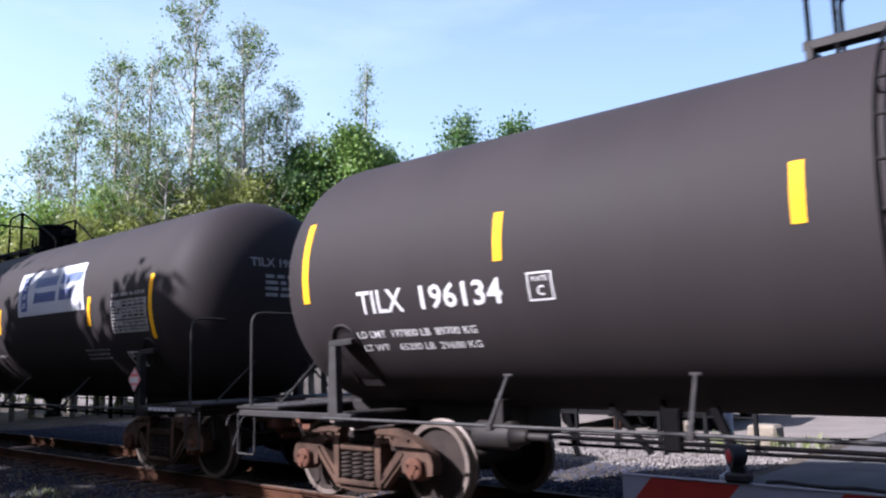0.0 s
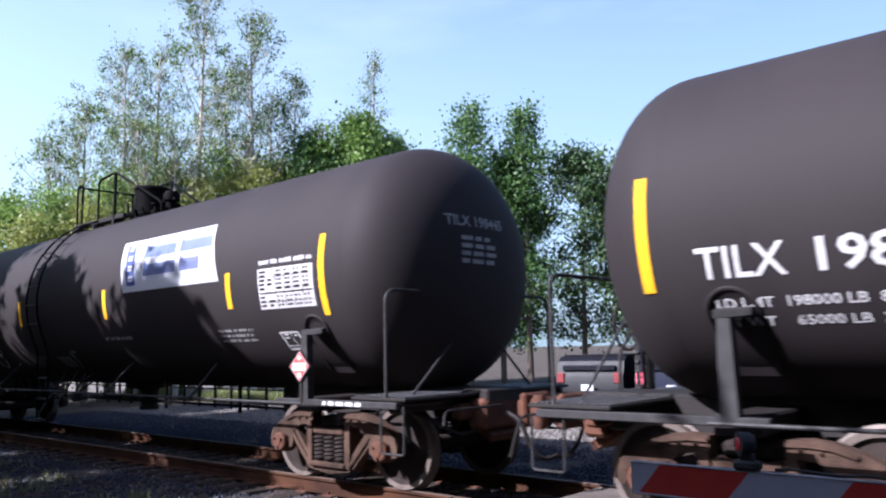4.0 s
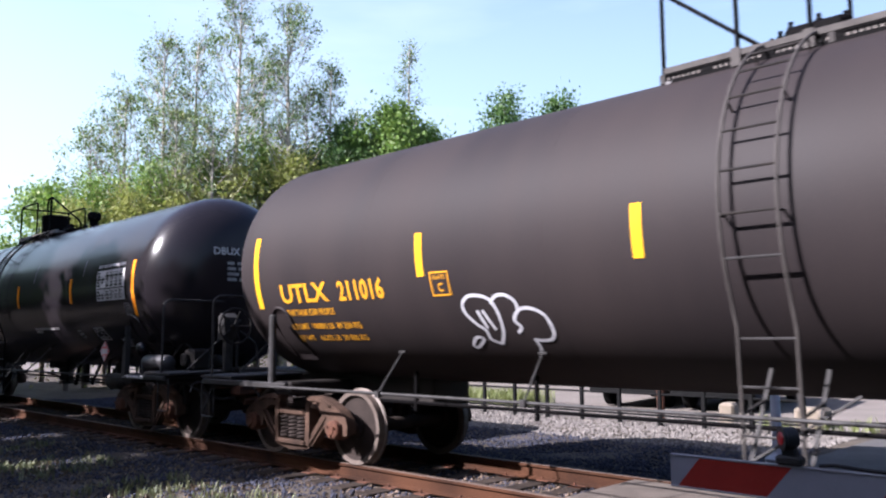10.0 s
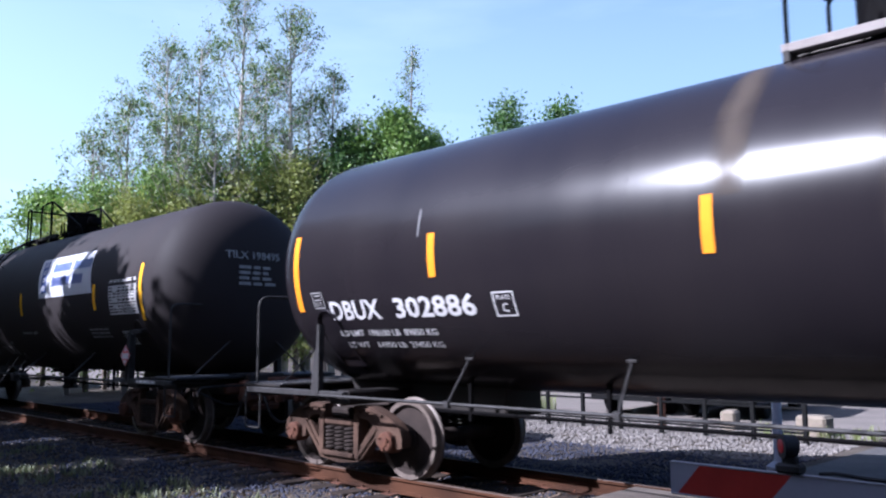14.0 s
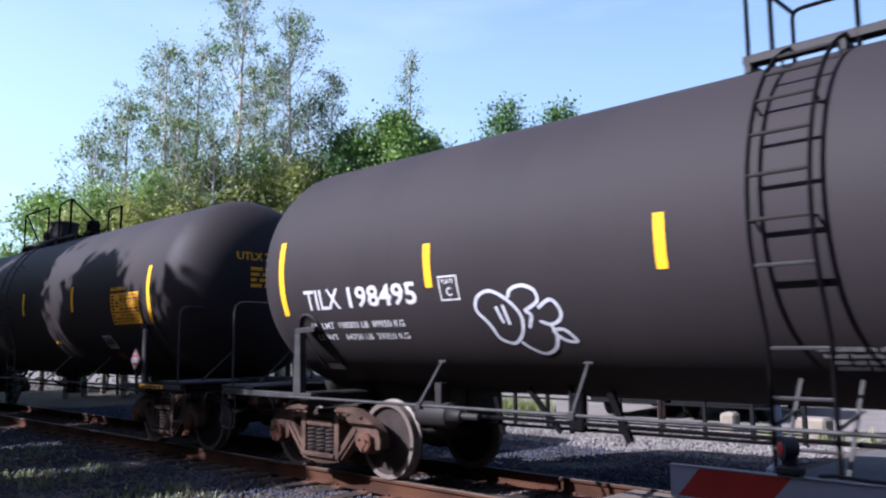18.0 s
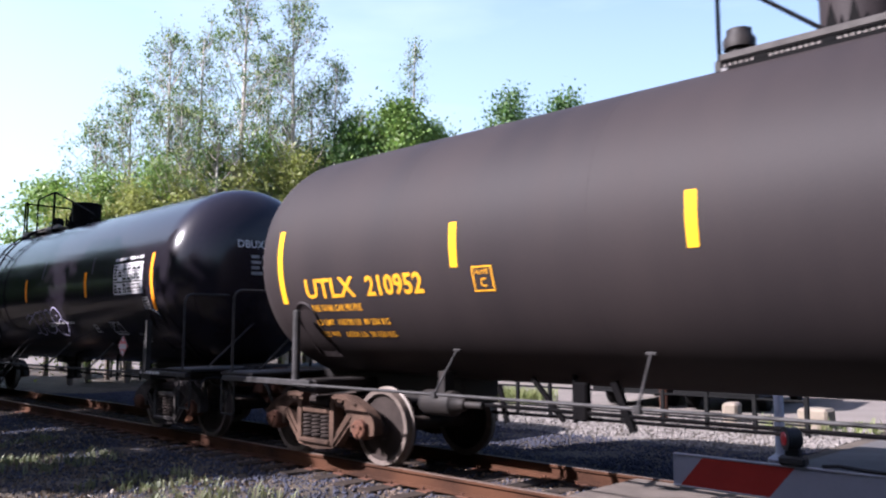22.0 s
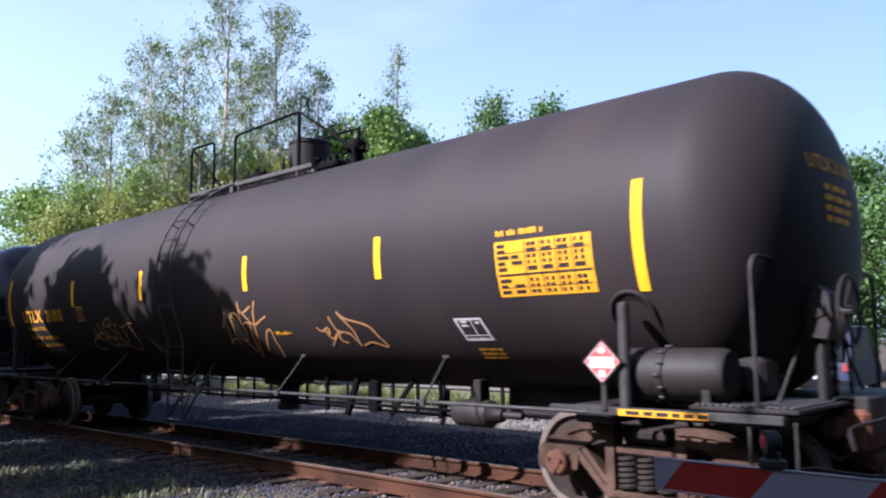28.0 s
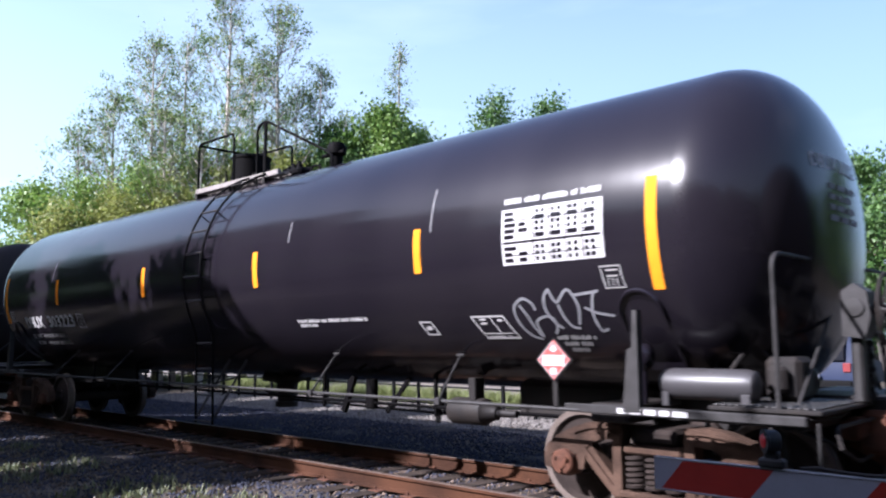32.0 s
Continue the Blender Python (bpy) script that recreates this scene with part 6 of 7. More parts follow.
part("cross_arm", Geo().tube([(-0.52, -0.03, 3.06), (0.66, -0.05, 3.02)], 0.03, 10).tube([(-0.14, -0.05, 3.28), (0.24, -0.09, 3.34)], 0.022, 8), SILVER, sig)
light_unit(sig, pose(-0.50, -0.16, 3.06) @ pose(0, 0, 0, 0, 0, 18), False, BLACK)
light_unit(sig, pose(0.235, -0.16, 3.03) @ pose(0, 0, 0, 0, 0, 18), True, BLACK)
light_unit(sig, pose(0.66, -0.02, 3.00) @ pose(0, 0, 0, 0, 0, 196), False, SILVER)
part("upper_arm", Geo().tube([(0.02, 0, 3.80), (0.48, 0.04, 3.86)], 0.022, 8).tube([(-0.12, 0, 3.54), (0.40, 0.02, 3.46)], 0.03, 8), SILVER, sig)
light_unit(sig, pose(0.27, 0.02, 3.66) @ pose(0, 0, 0, 0, 0, 150), False, SILVER)
light_unit(sig, pose(0.66, 0.04, 3.70) @ pose(0, 0, 0, 0, 0, 108), False, SILVER)
part("wiring_loop", Geo().tube(bend([(0.30, 0.0, 3.62), (0.42, -0.04, 3.40), (0.56, -0.04, 3.42), (0.60, 0.0, 3.60)], 0.08), 0.035, 8), BLACK, sig)
for z in (2.94, 3.40):
    part("mount_clamp", Geo().lathe([(0.075, z), (0.085, z + 0.01), (0.085, z + 0.18), (0.075, z + 0.19)], (0, 0, 0), "z", 16), SILVER, sig)

# low pipe fence beyond the track
fence = thing("pipe_fence", pose(0, 0, 0), "low black two-rail fence behind the track", "fence")
fz = lambda x: ground_height(x, 7.3)
for i in range(32):
    x = -5.3 - 0.93 * i
    part("post", Geo().box(x - 0.038, x + 0.038, 7.265, 7.335, fz(x) - 0.1, 0.52, 0.006), BLACK, fence)
for z in (-0.02, 0.40):
    part("rail_bar", Geo().tube([(-5.3, 7.3, z), (-34.8, 7.3, z)], 0.022, 6), BLACK, fence)
stub = part("marker_post", Geo().box(-0.07, 0.07, -0.05, 0.05, 0, 0.75, 0.01), RUSTRED, None, "", pose(-8.4, 7.9, -0.30))
tagged(stub, "short red brown wooden marker post", "post")
for i, (x, y, w) in enumerate(((-5.6, 8.6, 0.55), (-7.3, 8.7, 0.3))):
    b = part("concrete_block", Geo().box(-w / 2, w / 2, -0.25, 0.25, 0, 0.45, 0.05), mat("pale limestone block", (0.17, 0.14, 0.105), 0.9, second=(0.11, 0.09, 0.07), scale=4, amount=0.5, bump=0.4), None, "", pose(x, y, -0.26, 0, 0, 12 * i))
    tagged(b, "pale cut stone block on the gravel", "stone block", "stone blocks")


# ---- vehicles beyond the crossing ----
def vehicle(name, m, body_mat, label, roof_mat=None, long=4.9, tall=1.85, wide=1.9, lit=True):
    """A parked van-like vehicle with its tail towards -y."""
    car = thing(name, m, label, "vehicle")
    gl = mat("dark car glass", (0.006, 0.007, 0.010), 0.4, spec=0.08, second=(0.012, 0.012, 0.016), scale=3)
    L = long / 2
    body = [(-L, 0.35), (-L, 0.95), (-L + 0.06, 1.05), (-L + 0.16, tall - 0.12), (-L + 0.35, tall), (L - 2.0, tall), (L - 1.35, 1.08), (L - 0.25, 0.98), (L, 0.80), (L, 0.35)]
    b = part("body", Geo().slab([(x, z) for x, z in body], -wide / 2, wide / 2), body_mat, car, "", pose(0, 0, 0, 0, 0, 90))
    part("roof", Geo().box(-L + 0.35, L - 2.0, -wide / 2 + 0.08, wide / 2 - 0.08, tall, tall + 0.03, 0.012), roof_mat or body_mat, car, "", pose(0, 0, 0, 0, 0, 90))
    part("rear_window", Geo().box(-wide / 2 + 0.18, wide / 2 - 0.18, -L - 0.0, -L + 0.1, 1.10, tall - 0.22, 0.02), gl, car)
    for s in (-1, 1):
        part("side_window", Geo().box(s * wide / 2 - 0.01, s * wide / 2 + 0.01, -L + 0.5, L - 2.1, 1.10, tall - 0.18, 0.006), gl, car)
        part("tail_light", Geo().box(s * (wide / 2 - 0.13) - 0.10, s * (wide / 2 - 0.13) + 0.10, -L - 0.03, -L + 0.05, 0.80, 1.05, 0.02), TAIL if lit else LENSOFF, car, "red tail light")
        for y in (-L + 0.95, L - 0.95):
            wh = part("wheel", Geo().lathe([(0.20, -0.11), (0.30, -0.11), (0.345, -0.08), (0.345, 0.08), (0.30, 0.11), (0.20, 0.11)], (0, 0, 0), "x", 24), BLACK, car, "", pose(s * (wide / 2 - 0.12), y, 0.345))
            part("rim", Geo().lathe([(0.001, -0.09), (0.20, -0.10), (0.205, 0.10), (0.001, 0.09)], (0, 0, 0), "x", 18), SILVER, wh)
    part("rear_bumper", Geo().box(-wide / 2, wide / 2, -L - 0.10, -L + 0.05, 0.36, 0.58, 0.04), BLACK, car)
    part("number_plate", Geo().box(-0.16, 0.16, -L - 0.115, -L - 0.10, 0.62, 0.77, 0.004), SIGNWHITE, car)
    return car


NAVY = mat("dark blue car paint", (0.005, 0.0065, 0.015), 0.6, spec=0.08, second=(0.007, 0.009, 0.020), scale=3)
CARBLACK = mat("black car paint", (0.004, 0.004, 0.006), 0.5, spec=0.15, second=(0.006, 0.006, 0.008), scale=3)
BLUECAB = mat("mid blue truck paint", (0.010, 0.015, 0.036), 0.5, spec=0.1, second=(0.013, 0.019, 0.042), scale=3)
CARWHITE = mat("pale car paint", (0.45, 0.45, 0.47), 0.3, second=(0.40, 0.40, 0.42), scale=3, coat=0.4)
vehicle("parked_car", pose(-10.75, 12.2, -0.17, 0, 0, 8), CARBLACK, "black car beside a dark blue van", tall=1.45, wide=1.75, lit=False)
vehicle("pickup_truck", pose(-8.0, 18.4, -0.17, 0, 0, 6), BLUECAB, "blue truck with a white roof", roof_mat=CARWHITE, tall=2.05, wide=1.95, lit=False)
vehicle("parked_van", pose(-8.6, 12.4, -0.17, 0, 0, 8), NAVY, "dark blue van with lit tail lights", tall=1.95)
far = part("stone_wall_end", Geo().box(-0.55, 0.55, -0.3, 0.3, 0, 0.62, 0.06), mat("whitewashed stone", (0.45, 0.44, 0.43), 0.9, second=(0.55, 0.53, 0.50), scale=5, bump=0.4), None, "", pose(-12.1, 32.8, -0.25, 0, 0, 15))
tagged(far, "low whitewashed block beyond the crossing", "stone block", "stone blocks")


# ---- trees and weeds ----
BARK = mat("pale grey bark", (0.42, 0.38, 0.34), 0.9, second=(0.24, 0.21, 0.18), scale=4, amount=0.5, bump=0.4)
DARKBARK = mat("brown bark", (0.13, 0.10, 0.08), 0.95, second=(0.07, 0.055, 0.045), scale=5, amount=0.5, bump=0.5)
LEAF_SPARSE = leaf_mat("grey green young leaves", (0.140, 0.190, 0.046), (0.255, 0.270, 0.105), 0.45)
LEAF_TUFT = leaf_mat("dark green leaf tufts", (0.045, 0.095, 0.022), (0.115, 0.165, 0.048), 0.35)
LEAF_SCRUB = leaf_mat("olive scrub leaves", (0.150, 0.185, 0.034), (0.255, 0.265, 0.075), 0.45)
LEAF_MID = leaf_mat("fresh green leaves", (0.088, 0.170, 0.026), (0.180, 0.265, 0.055))
# deep shade among the trees, put into the leaf colour
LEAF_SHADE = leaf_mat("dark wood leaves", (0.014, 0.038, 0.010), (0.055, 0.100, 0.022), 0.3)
LEAF_DARK = leaf_mat("deep green leaves", (0.026, 0.072, 0.015), (0.082, 0.150, 0.030))


def foliage(centres, per, size, spread, rng):
    """Leaf quads in clumps round centres: one mesh. Each leaf is folded along its middle."""
    c = np.repeat(np.array(centres, float), per, 0)
    n = len(c)
    p = c + rng.normal(0, 1, (n, 3)) * np.array(spread)
    a = rng.normal(0, 1, (n, 3))
    a /= np.linalg.norm(a, axis=1)[:, None]
    b = np.cross(a, rng.normal(0, 1, (n, 3)))
    b /= np.linalg.norm(b, axis=1)[:, None]
    k = np.cross(a, b)
    s = size * rng.uniform(0.6, 1.35, (n, 1))
    v = np.stack([p - a * s, p + b * s * 0.55 + k * s * 0.18, p + a * s, p - b * s * 0.55 + k * s * 0.18], 1).reshape(-1, 3)
    f = np.arange(n * 4).reshape(-1, 4)
    return v, f


def leaf_object(name, v, f, material, parent, label=""):
    me = bpy.data.meshes.new(name)
    me.vertices.add(len(v))
    me.vertices.foreach_set("co", v.ravel())
    me.loops.add(f.size)
    me.loops.foreach_set("vertex_index", f.ravel().astype(np.int32))
    me.polygons.add(len(f))
    me.polygons.foreach_set("loop_start", np.arange(0, f.size, 4, dtype=np.int32))
    me.update()
    me.materials.append(material)
    return link(name, me, parent, None, label)


def tree(x, y, high, wide, seed, leaf, bark, base=0.25, clumps=90, per=40, size=0.13, lean=(0, 0), shape="round", label="leafy green tree", stems=1, puff=0.5, cap=99.0):
    """A tapered trunk with limbs; leaf clumps sit along the limbs' ends."""
    rng = np.random.default_rng(seed)
    near = y < -7
    at = thing("tree" if "bush" not in label else "bush", pose(x, y, -0.35), label, "tree" if "bush" not in label else "bush", "trees on the near side of the track" if near else "trees behind the train")
    g, ends = Geo(), []
    for st in range(stems):
        off = (0, 0) if stems == 1 else (rng.uniform(-0.8, 0.8), rng.uniform(-0.5, 0.5))
        top = high * (1 if st == 0 else rng.uniform(0.8, 0.95))
        line, n = [], 9
        tx, ty = lean[0] + rng.uniform(-0.05, 0.05) * high * 0.4, lean[1]
        for i in range(n):
            t = i / (n - 1)
            line.append((off[0] + tx * t + 0.012 * high * math.sin(3 * t + seed), off[1] + ty * t + 0.012 * high * math.cos(4 * t + seed), t * top))
        r0 = 0.010 * high + 0.04
        g.tube(line, r0, 8, r2=0.02)
        m = max(10, clumps // stems)
        for i in range(m):
            t = base + (1 - base) * ((i + rng.uniform(0, 1)) / m) ** 0.9
            j = min(n - 2, int(t * (n - 1)))
            fr = t * (n - 1) - j
            p0 = Vector(line[j]).lerp(Vector(line[j + 1]), fr)
            u = (t - base) / (1 - base)
            if shape == "round":
                reach = wide / 2 * math.sqrt(max(0.02, 1 - (2 * u - 0.85) ** 2 * 0.9)) * (1 if u < 0.9 else 0.6)
            elif shape == "spire":
                reach = wide / 2 * (1 - u) ** 0.7 + 0.25
            else:
                reach = wide / 2 * (1.0 - 0.75 * u)
            w = rng.uniform(0, 2 * math.pi)
            reach *= rng.uniform(0.35, 1.0)
            up = reach * rng.uniform(0.25, 0.9)
            p1 = p0 + Vector((math.cos(w) * reach, math.sin(w) * reach, up))
            p1.z = min(p1.z, cap - rng.uniform(0, 0.8))
            mid = p0.lerp(p1, 0.5) + Vector((0, 0, -0.08 * reach))
            if i % 2 == 0 or shape != "round":
                g.tube([p0, mid, p1], max(0.012, r0 * 0.28 * (1 - 0.7 * u)), 5, r2=0.008)
            ends.append(tuple(p1))
            if rng.uniform() < 0.6:
                ends.append(tuple(p0.lerp(p1, rng.uniform(0.5, 0.85))))
    part("trunk", g, bark, at)
    v, f = foliage(ends, per, size, (puff, puff, puff * 0.75), rng)
    leaf_object("crown", v, f, leaf, at)
    return at


def spot(az, d):
    """A place d metres off, az degrees left of straight over the track."""
    return -d * math.sin(radians(az)), -7.29 + d * math.cos(radians(az))


def top_of(el, d):
    return 1.567 + d * math.tan(radians(el)) + 0.35


def airy_tree(x, y, high, wide, seed, base=0.14, limbs=70, label="tall thin-crowned tree with pale trunk and sparse leaves"):
    """A straight pale trunk, rising limbs that fork into bare grey twigs, thin foliage along them and dark tufts at their ends."""
    rng = np.random.default_rng(seed)
    at = thing("tree", pose(x, y, -0.35), label, "tree", "trees behind the train")
    g, tw, thin, tufts = Geo(), Geo(), [], []
    line = [Vector((0.010 * high * math.sin(3 * i / 9 + seed), 0.010 * high * math.cos(4 * i / 9 + seed), high * i / 9)) for i in range(10)]
    g.tube(line, 0.0095 * high + 0.035, 8, r2=0.022)
    for i in range(limbs):
        t = base + (0.985 - base) * ((i + rng.uniform(0, 1)) / limbs) ** 0.85
        j = min(8, int(t * 9))
        p0 = line[j].lerp(line[j + 1], t * 9 - j)
        u = (t - base) / (1 - base)
        reach = wide / 2 * (0.25 + 0.95 * (1 - u) ** 0.65) * rng.uniform(0.45, 1.08)
        w, rise = rng.uniform(0, 2 * math.pi), rng.uniform(0.7, 1.5)
        p1 = p0 + Vector((math.cos(w) * reach, math.sin(w) * reach, reach * rise))
        mid = p0.lerp(p1, 0.5) - Vector((0, 0, 0.10 * reach))
        g.tube([p0, mid, p1], max(0.016, 0.036 * (1 - 0.6 * u)), 5, r2=0.010)
        for k in range(5):
            q0 = p0.lerp(p1, rng.uniform(0.3, 0.95))
            q1 = q0 + Vector(rng.normal(0, 0.26, 3)) + Vector((0, 0, rng.uniform(0.15, 0.55)))
            tw.tube([q0, q1], 0.013, 3, r2=0.006)
            thin += [tuple(q1)] if u > 0.35 else [tuple(q0.lerp(q1, 0.4)), tuple(q1)]
            if rng.uniform() < 0.05:
                tufts.append(tuple(q1))
        tufts.append(tuple(p1))
    tufts.append(tuple(line[-1]))
    part("trunk", g, BARK, at)
    part("twig_work", tw, TWIG, at, "fine grey twigs")["kind"] = "stuff"
    v, f = foliage(thin, 7, 0.050, (0.15, 0.15, 0.19), rng)
    leaf_object("crown", v, f, LEAF_SPARSE, at)
    v, f = foliage(tufts, 40, 0.060, (0.16, 0.16, 0.14), rng)
    leaf_object("tip_foliage", v, f, LEAF_TUFT, at, "small dense dark green tufts")
    return at


TWIG = mat("grey violet twigs", (0.23, 0.195, 0.205), 0.9, second=(0.13, 0.11, 0.115), scale=6)
# tall thin-crowned trees
for az, d, el, wide, seed, limbs in ((58.9, 34, 24.3, 5.0, 3, 95), (55.4, 34, 22.6, 4.6, 5, 90), (64.0, 36, 20.0, 4.4, 4, 80), (61.6, 37, 20.3, 4.2, 7, 66), (52.2, 35, 19.2, 3.0, 8, 60), (50.4, 37, 15.8, 2.8, 15, 44),
                                     (57.2, 38, 19.2, 4.2, 10, 60), (66.2, 37, 16.2, 4.4, 6, 70), (68.4, 38, 13.4, 4.0, 11, 60), (62.9, 34, 15.2, 4.0, 12, 60), (60.4, 33, 14.6, 4.0, 13, 60), (53.9, 36, 17.0, 3.4, 14, 55)):
    x, y = spot(az, d)
    airy_tree(x, y, top_of(el, d), wide, seed, 0.14, limbs)
x, y = spot(46.5, 36)
airy_tree(x, y, top_of(20.9, 36), 1.3, 9, 0.5, 20, "slender tree with bare top and a tuft of leaves")
# leafy trees and scrub below them
for i in range(13):
    az, d = 69.4 - 1.22 * i, 33.0 + 1.3 * (i % 3)
    x, y = spot(az, d)
    tree(x, y, top_of(8.4 + 0.36 * i + (0.0, 1.5, 0.6)[i % 3], d), 3.0 + 0.5 * (i % 2), 20 + i, (LEAF_SCRUB, LEAF_SCRUB, LEAF_MID)[(i * 2) % 3], DARKBARK, 0.10, 64, 80, 0.070, shape="cone", label="yellow green scrubby tree", puff=0.42)
for az, d, el, wide, seed, leaf, n in ((70.9, 40, 9.6, 4.6, 220, LEAF_MID, 80), (54.0, 37, 12.6, 4.6, 224, LEAF_MID, 80), (51.2, 35, 14.6, 4.4, 225, LEAF_DARK, 100), (47.6, 35, 16.2, 4.6, 226, LEAF_MID, 110),
                                       (45.2, 36, 14.8, 4.2, 227, LEAF_MID, 100), (49.4, 37, 13.6, 4.4, 242, LEAF_DARK, 100), (39.6, 36, 17.2, 2.7, 28, LEAF_DARK, 60), (35.2, 36, 16.8, 2.4, 29, LEAF_DARK, 55), (37.2, 37, 13.6, 3.6, 41, LEAF_DARK, 80),
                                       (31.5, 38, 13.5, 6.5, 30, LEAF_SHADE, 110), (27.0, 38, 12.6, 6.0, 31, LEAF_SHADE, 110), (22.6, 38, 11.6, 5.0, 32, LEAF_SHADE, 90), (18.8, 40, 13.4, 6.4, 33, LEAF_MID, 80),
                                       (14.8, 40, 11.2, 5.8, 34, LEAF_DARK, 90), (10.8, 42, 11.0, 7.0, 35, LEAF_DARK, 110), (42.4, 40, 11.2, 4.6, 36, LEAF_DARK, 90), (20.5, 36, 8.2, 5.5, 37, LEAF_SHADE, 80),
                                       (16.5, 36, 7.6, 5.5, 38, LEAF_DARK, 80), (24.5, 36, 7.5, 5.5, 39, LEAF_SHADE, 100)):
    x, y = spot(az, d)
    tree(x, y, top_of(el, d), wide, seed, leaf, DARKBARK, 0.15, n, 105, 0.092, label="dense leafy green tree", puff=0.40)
# trees on the near side of the track, whose shade falls over the train
for x, y, top, wide, base, seed, n in ((-14.4, -9.5, 9.75, 2.3, 0.40, 50, 110), (-17.9, -9.5, 10.2, 2.9, 0.40, 51, 130), (-22.0, -9.6, 14.0, 3.2, 0.30, 52, 180), (-26.2, -9.8, 15.2, 4.2, 0.28, 53, 190),
                                       (-31.0, -9.8, 15.4, 5.0, 0.28, 54, 180), (-36.4, -10, 14.5, 5.8, 0.28, 55, 170), (-43.0, -10, 14.5, 6.2, 0.28, 56, 170)):
    tree(x, y, top - 0.7, wide, seed, LEAF_DARK, DARKBARK, base, n, 70, 0.18, label="unseen leafy tree beside the track", puff=0.30, cap=top + 0.35)
# added out of view to keep sun off the gate arm
for x, y, seed in ((-4.6, -12.0, 57), (-1.0, -12.4, 58), (2.6, -12.2, 59)):
    tree(x, y, 7.6, 5.2, seed, LEAF_DARK, DARKBARK, 0.3, 130, 80, 0.2, label="low broad unseen tree that shades the gate arm", puff=0.5, cap=7.95)
# more trees and a bush row, added unseen to darken the tanks' reflections
for i in range(9):
    tree(-49.5 - 7.5 * i, -10.5 - 0.4 * i, 12.0 + (i % 3), 8.0, 130 + i, LEAF_DARK, DARKBARK, 0.05, 110, 60, 0.30, label="unseen leafy tree beside the track", puff=0.7)
for i in range(24):
    tree(-17 - 5.0 * i, -13.2 - 0.5 * (i % 3), 2.8 + 0.5 * (i % 2), 6.0, 150 + i, LEAF_DARK, DARKBARK, 0.03, 60, 60, 0.24, label="unseen dark green bush beside the track", puff=0.6)
# unseen wood added behind the road to cut sky light on the tanks
rng_wood = random.Random(77)
for i in range(17):
    x, y = -58 + 6.6 * i + rng_wood.uniform(-1.5, 1.5), -25 - rng_wood.uniform(0, 4)
    tree(x, y, rng_wood.uniform(9, 12), rng_wood.uniform(7.5, 9.5), 80 + i, LEAF_DARK, DARKBARK, 0.05, 120, 60, 0.34, label="tall dense tree of the unseen wood behind the road", puff=0.8)
# unseen trees added across the road to block low sky
for i in range(6):
    x, y = 26 + rng_wood.uniform(-3, 5), -16 + 8 * i
    tree(x, y, rng_wood.uniform(11, 14), 8.5, 110 + i, LEAF_DARK, DARKBARK, 0.05, 110, 60, 0.34, label="unseen dense tree across the road", puff=0.8)


# more unseen trees, added so the tank ends reflect dark
for i in range(9):
    x, y = 10 + 6.5 * i, 34 - 2.5 * i + rng_wood.uniform(-2, 2)
    tree(x, y, rng_wood.uniform(10, 13), 8.0, 240 + i, LEAF_DARK, DARKBARK, 0.05, 100, 50, 0.36, label="unseen dense tree across the road", puff=0.8)
for i in range(9):
    x, y = 13 + rng_wood.uniform(0, 4) + 5.5 * (i % 3), -13 - 8.0 * (i // 3) - rng_wood.uniform(0, 3)
    tree(x, y, rng_wood.uniform(9, 12), 7.5, 190 + i, LEAF_DARK, DARKBARK, 0.05, 110, 60, 0.34, label="unseen dense tree across the road", puff=0.8)


# ---- stones, ties and weeds by the track ----
def rocks(name, count, area, size, seed, label, stone):
    """Loose crushed stone, every piece a small irregular lump."""
    rng = np.random.default_rng(seed)
    oct_v = np.array([(1, 0, 0), (-1, 0, 0), (0, 1, 0), (0, -1, 0), (0, 0, 1), (0, 0, -1)], float)
    oct_f = np.array([(0, 2, 4), (2, 1, 4), (1, 3, 4), (3, 0, 4), (2, 0, 5), (1, 2, 5), (3, 1, 5), (0, 3, 5)])
    x = rng.uniform(area[0], area[1], count)
    y = rng.uniform(area[2], area[3], count)
    keep = (np.abs(np.abs(y) - 0.753) > 0.10) & ~((x > -4.4) & (np.abs(y) > 0.6))
    x, y = x[keep], y[keep]
    n = len(x)
    z = np.array([ground_height(a, b) for a, b in zip(x, y)]) + 0.01
    s = size * rng.uniform(0.5, 1.5, (n, 1, 1)) * rng.uniform(0.6, 1.3, (n, 6, 3))
    v = oct_v[None] * s
    w = rng.uniform(0, 6.283, n)
    c, q = np.cos(w)[:, None], np.sin(w)[:, None]
    v = np.stack([v[:, :, 0] * c - v[:, :, 1] * q, v[:, :, 0] * q + v[:, :, 1] * c, v[:, :, 2] * 0.8], 2)
    v += np.stack([x, y, z], 1)[:, None]
    f = (oct_f[None] + (np.arange(n) * 6)[:, None, None]).reshape(-1, 3)
    me = bpy.data.meshes.new(name)
    v = v.reshape(-1, 3)
    me.vertices.add(len(v))
    me.vertices.foreach_set("co", v.ravel())
    me.loops.add(f.size)
    me.loops.foreach_set("vertex_index", f.ravel().astype(np.int32))
    me.polygons.add(len(f))
    me.polygons.foreach_set("loop_start", np.arange(0, f.size, 3, dtype=np.int32))
    me.update()
    me.materials.append(stone)
    ob = new(name, me)
    return tagged(ob, label, "gravel", kind="stuff")


# shade-toned stone up to the train's shadow edge, sun-toned stone past it
rocks("ballast_edge", 5000, (-22, -4.6, -4.0, -2.6), 0.020, 4, "scattered crushed stone on the dirt", SHADESTONE)
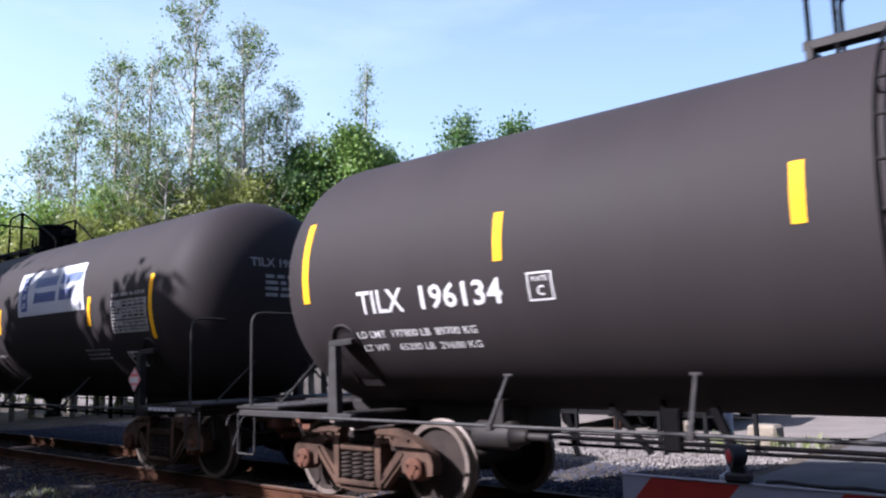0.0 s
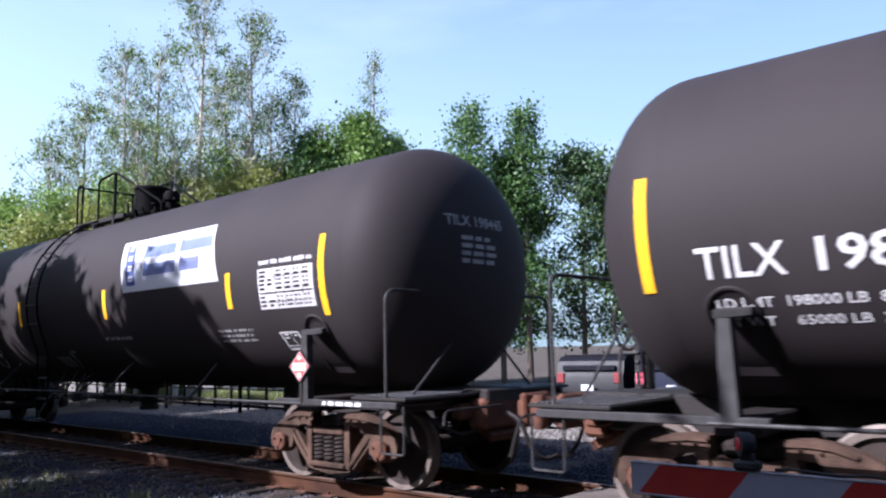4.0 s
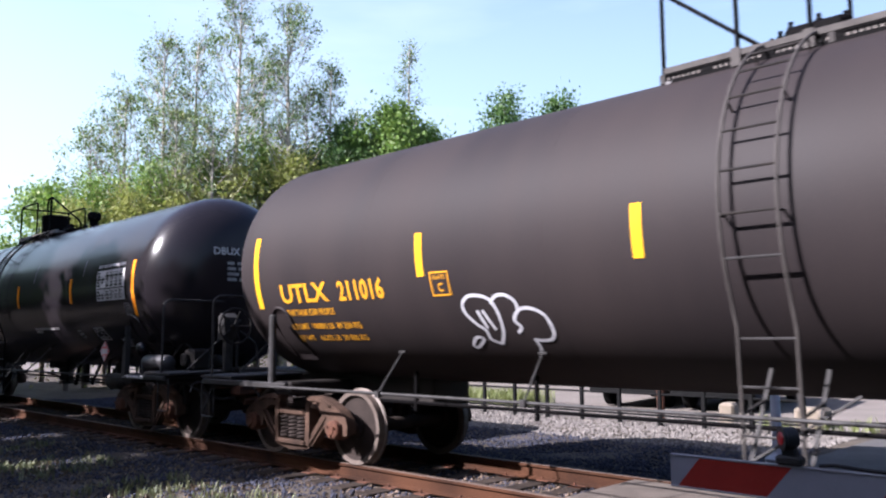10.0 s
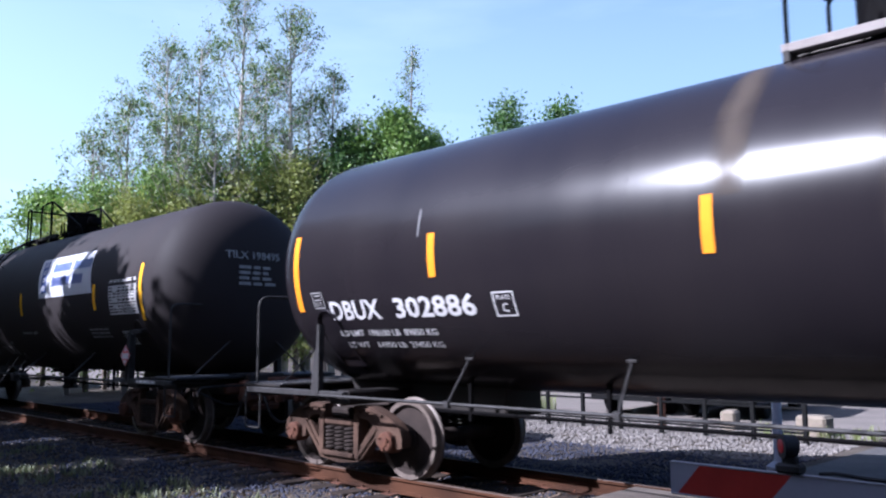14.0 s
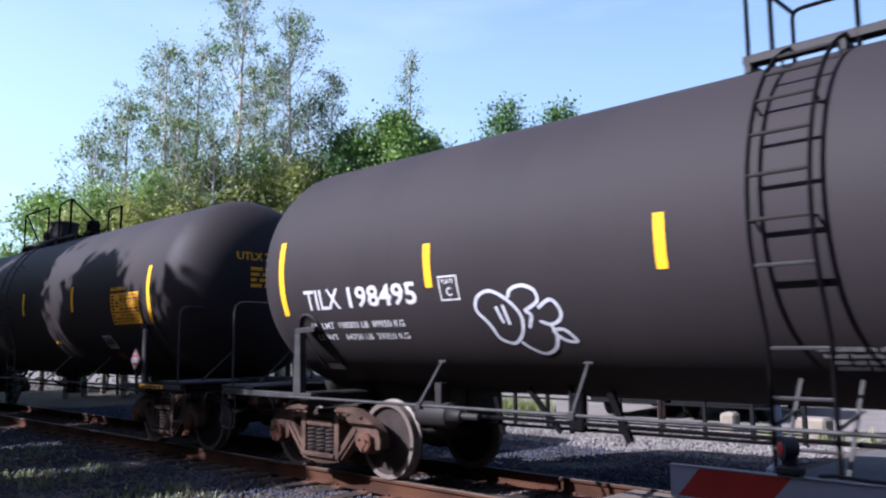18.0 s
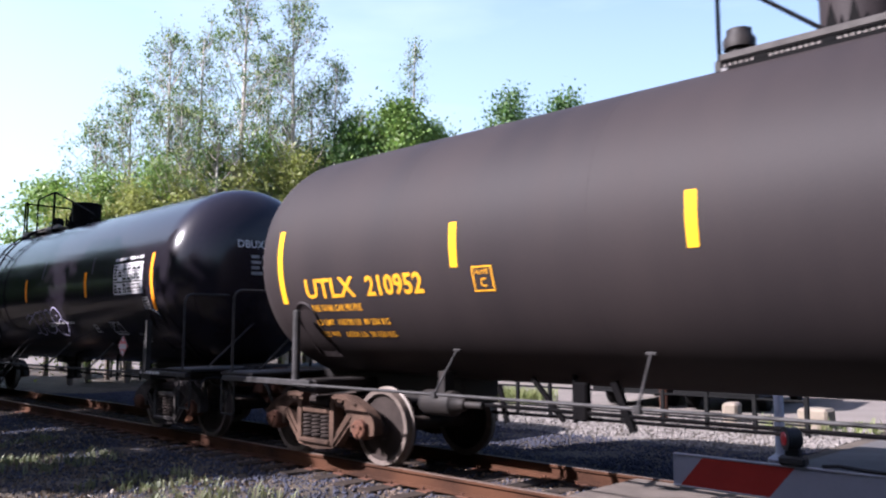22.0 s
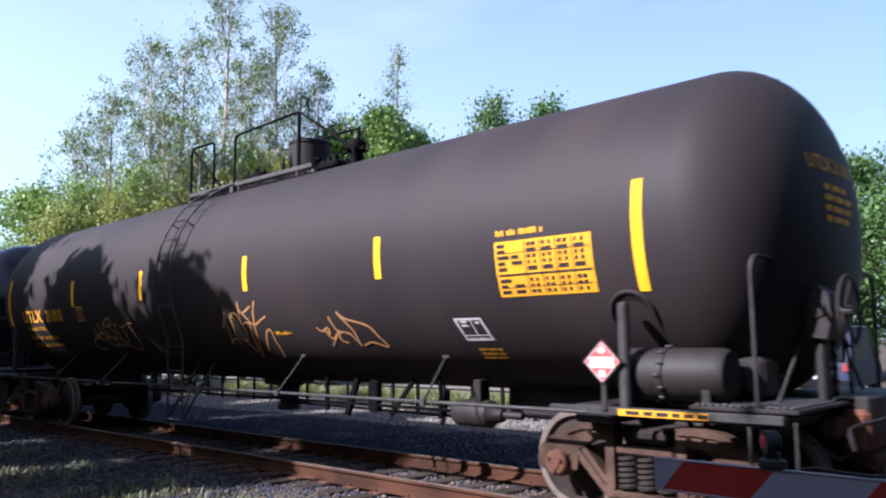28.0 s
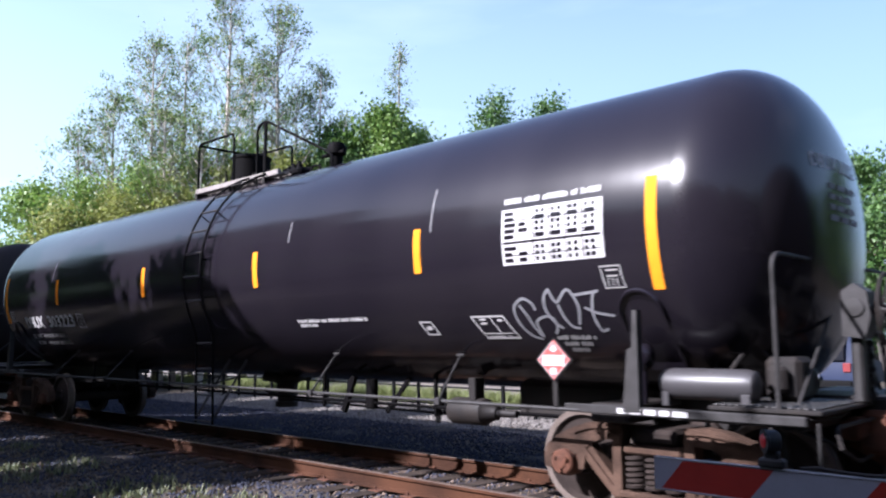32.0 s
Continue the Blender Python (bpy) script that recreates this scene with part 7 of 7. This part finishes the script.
rocks("ballast", 42000, (-26, -4.2, -2.7, 5.2), 0.024, 1, "loose crushed stone ballast, toned as in shade", SHADESTONE)
rocks("ballast_bed", 9000, (-22, -4.6, -1.35, 0.72), 0.022, 3, "crushed stone between the ties, toned as sunlit", LITBED)
rocks("ballast_far", 26000, (-26, -4.2, 5.0, 9.6), 0.030, 2, "loose crushed stone beyond the track, toned as sunlit", LITSTONE)


def weeds(seed, area, count, high, leaf, name, label):
    rng = np.random.default_rng(seed)
    v, f = [], []
    for _ in range(count):
        x, y = rng.uniform(area[0], area[1]), rng.uniform(area[2], area[3])
        if noise.noise(Vector((x * 0.6, y * 0.6, seed))) < -0.05:
            continue
        z = ground_height(x, y)
        for b in range(int(rng.integers(5, 11))):
            w, h = rng.uniform(0, 6.28), high * rng.uniform(0.4, 1.4)
            bx, by = x + rng.normal(0, 0.05), y + rng.normal(0, 0.05)
            dx, dy, t = math.cos(w) * h * 0.5, math.sin(w) * h * 0.5, 0.006 + 0.006 * rng.uniform()
            k = len(v)
            v += [(bx - t * math.sin(w), by + t * math.cos(w), z), (bx + t * math.sin(w), by - t * math.cos(w), z),
                  (bx + dx * 0.4 + t * math.sin(w), by + dy * 0.4 - t * math.cos(w), z + h * 0.65), (bx + dx * 0.4 - t * math.sin(w), by + dy * 0.4 + t * math.cos(w), z + h * 0.65),
                  (bx + dx, by + dy, z + h), (bx + dx, by + dy, z + h)]
            f += [(k, k + 1, k + 2, k + 3), (k + 3, k + 2, k + 4, k + 5)]
    me = bpy.data.meshes.new(name)
    me.from_pydata(v, [], f)
    me.materials.append(leaf)
    return tagged(new(name, me), label, "weeds", kind="stuff")


GRASS = leaf_mat("weed blades", (0.075, 0.094, 0.034), (0.150, 0.150, 0.075), 0.35)
weeds(5, (-20, -4.6, -5.6, -2.0), 1300, 0.10, GRASS, "weeds", "thin green weeds and grass on the gravel")
GRASSFAR = leaf_mat("sunlit grass blades", (0.110, 0.140, 0.035), (0.200, 0.215, 0.085), 0.4)
weeds(9, (-6.6, -4.4, 7.7, 8.6), 26, 0.22, GRASSFAR, "weeds_lot", "small bright green plants on the pale gravel")
weeds(6, (-32, -12.5, 8.6, 9.8), 1900, 0.36, GRASSFAR, "weeds_far", "tufts of grass along the fence")

LITTER = leaf_mat("dry fallen leaves", (0.065, 0.045, 0.027), (0.150, 0.112, 0.070), 0.2)
rng = np.random.default_rng(8)
spots = [(x, y, ground_height(x, y) + 0.025) for x, y in zip(rng.uniform(-21, -4.8, 700), rng.uniform(-6.0, -1.7, 700))]
v, f = foliage(spots, 12, 0.028, (0.11, 0.11, 0.012), rng)
tagged(leaf_object("leaf_litter", v, f, LITTER, None), "dry brown leaves and chips scattered on the gravel", "leaf litter", kind="stuff")

# timber ties with steel plates and spikes
for i in range(78):
    x = -4.95 - 0.53 * i
    rng = random.Random(i)
    tie = link("tie", shared("tie %d" % (i % 3), lambda g: g.box(-0.115, 0.115, -1.30, 1.30, -0.36, -0.182 + 0.003 * (i % 3), 0.012), TIE), None, pose(x, rng.uniform(-0.05, 0.05), 0, 0, 0, rng.uniform(-1.2, 1.2)))
    tagged(tie, "weathered brown timber tie under the rails", "railway tie", "ties of the track", "structure")
    if i < 40:
        def plate(g):
            for s in (-1, 1):
                g.box(-0.09, 0.09, s * 0.753 - 0.17, s * 0.753 + 0.17, -0.188, -0.170, 0.003)
                for q in (-1, 1):
                    g.box(-0.05, -0.03, s * 0.753 + q * 0.09 - 0.012, s * 0.753 + q * 0.09 + 0.012, -0.172, -0.140, 0.003)
        link("tie_plate", shared("tie plate", plate, RUSTRED), tie)


# ---- motion ----
WAY = [0.0, 5.5, 10.99, 16.43, 21.83, 27.09, 32.26, 37.34, 42.35, 47.3, 52.16, 56.93, 61.62, 66.25, 70.84, 75.42, 79.96, 84.44,
       88.9, 93.35, 97.8, 102.27, 106.76, 111.24, 115.75, 120.29, 124.85, 129.36, 133.88, 138.43, 142.97, 147.43, 151.85]


def way(t):
    """How far the train has come at t seconds."""
    i = min(int(t), 31)
    u, a, b = t - i, WAY[i], WAY[i + 1]
    m0 = (WAY[min(i + 1, 32)] - WAY[max(i - 1, 0)]) / (2 if i else 1)
    m1 = (WAY[min(i + 2, 32)] - WAY[i]) / (2 if i < 31 else 1)
    return a * (2 * u ** 3 - 3 * u * u + 1) + m0 * (u ** 3 - 2 * u * u + u) + b * (3 * u * u - 2 * u ** 3) + m1 * (u ** 3 - u * u)


def motions():
    for car, place, sets in CARS:
        walk(car, [(t, pose(place + WAY[t], 0, 0)) for t in range(33)])
        turns, n = [], 350
        for i in range(n + 1):
            t = 32.0 * i / n
            turns.append((round(t * FPS) / FPS, math.degrees(way(round(t * FPS) / FPS) / 0.457)))
        for ws in sets:
            x = ws.location.x
            walk(ws, [(t, pose(x, 0, 0.457, 0, a % 360, 0)) for t, a in turns])


motions()
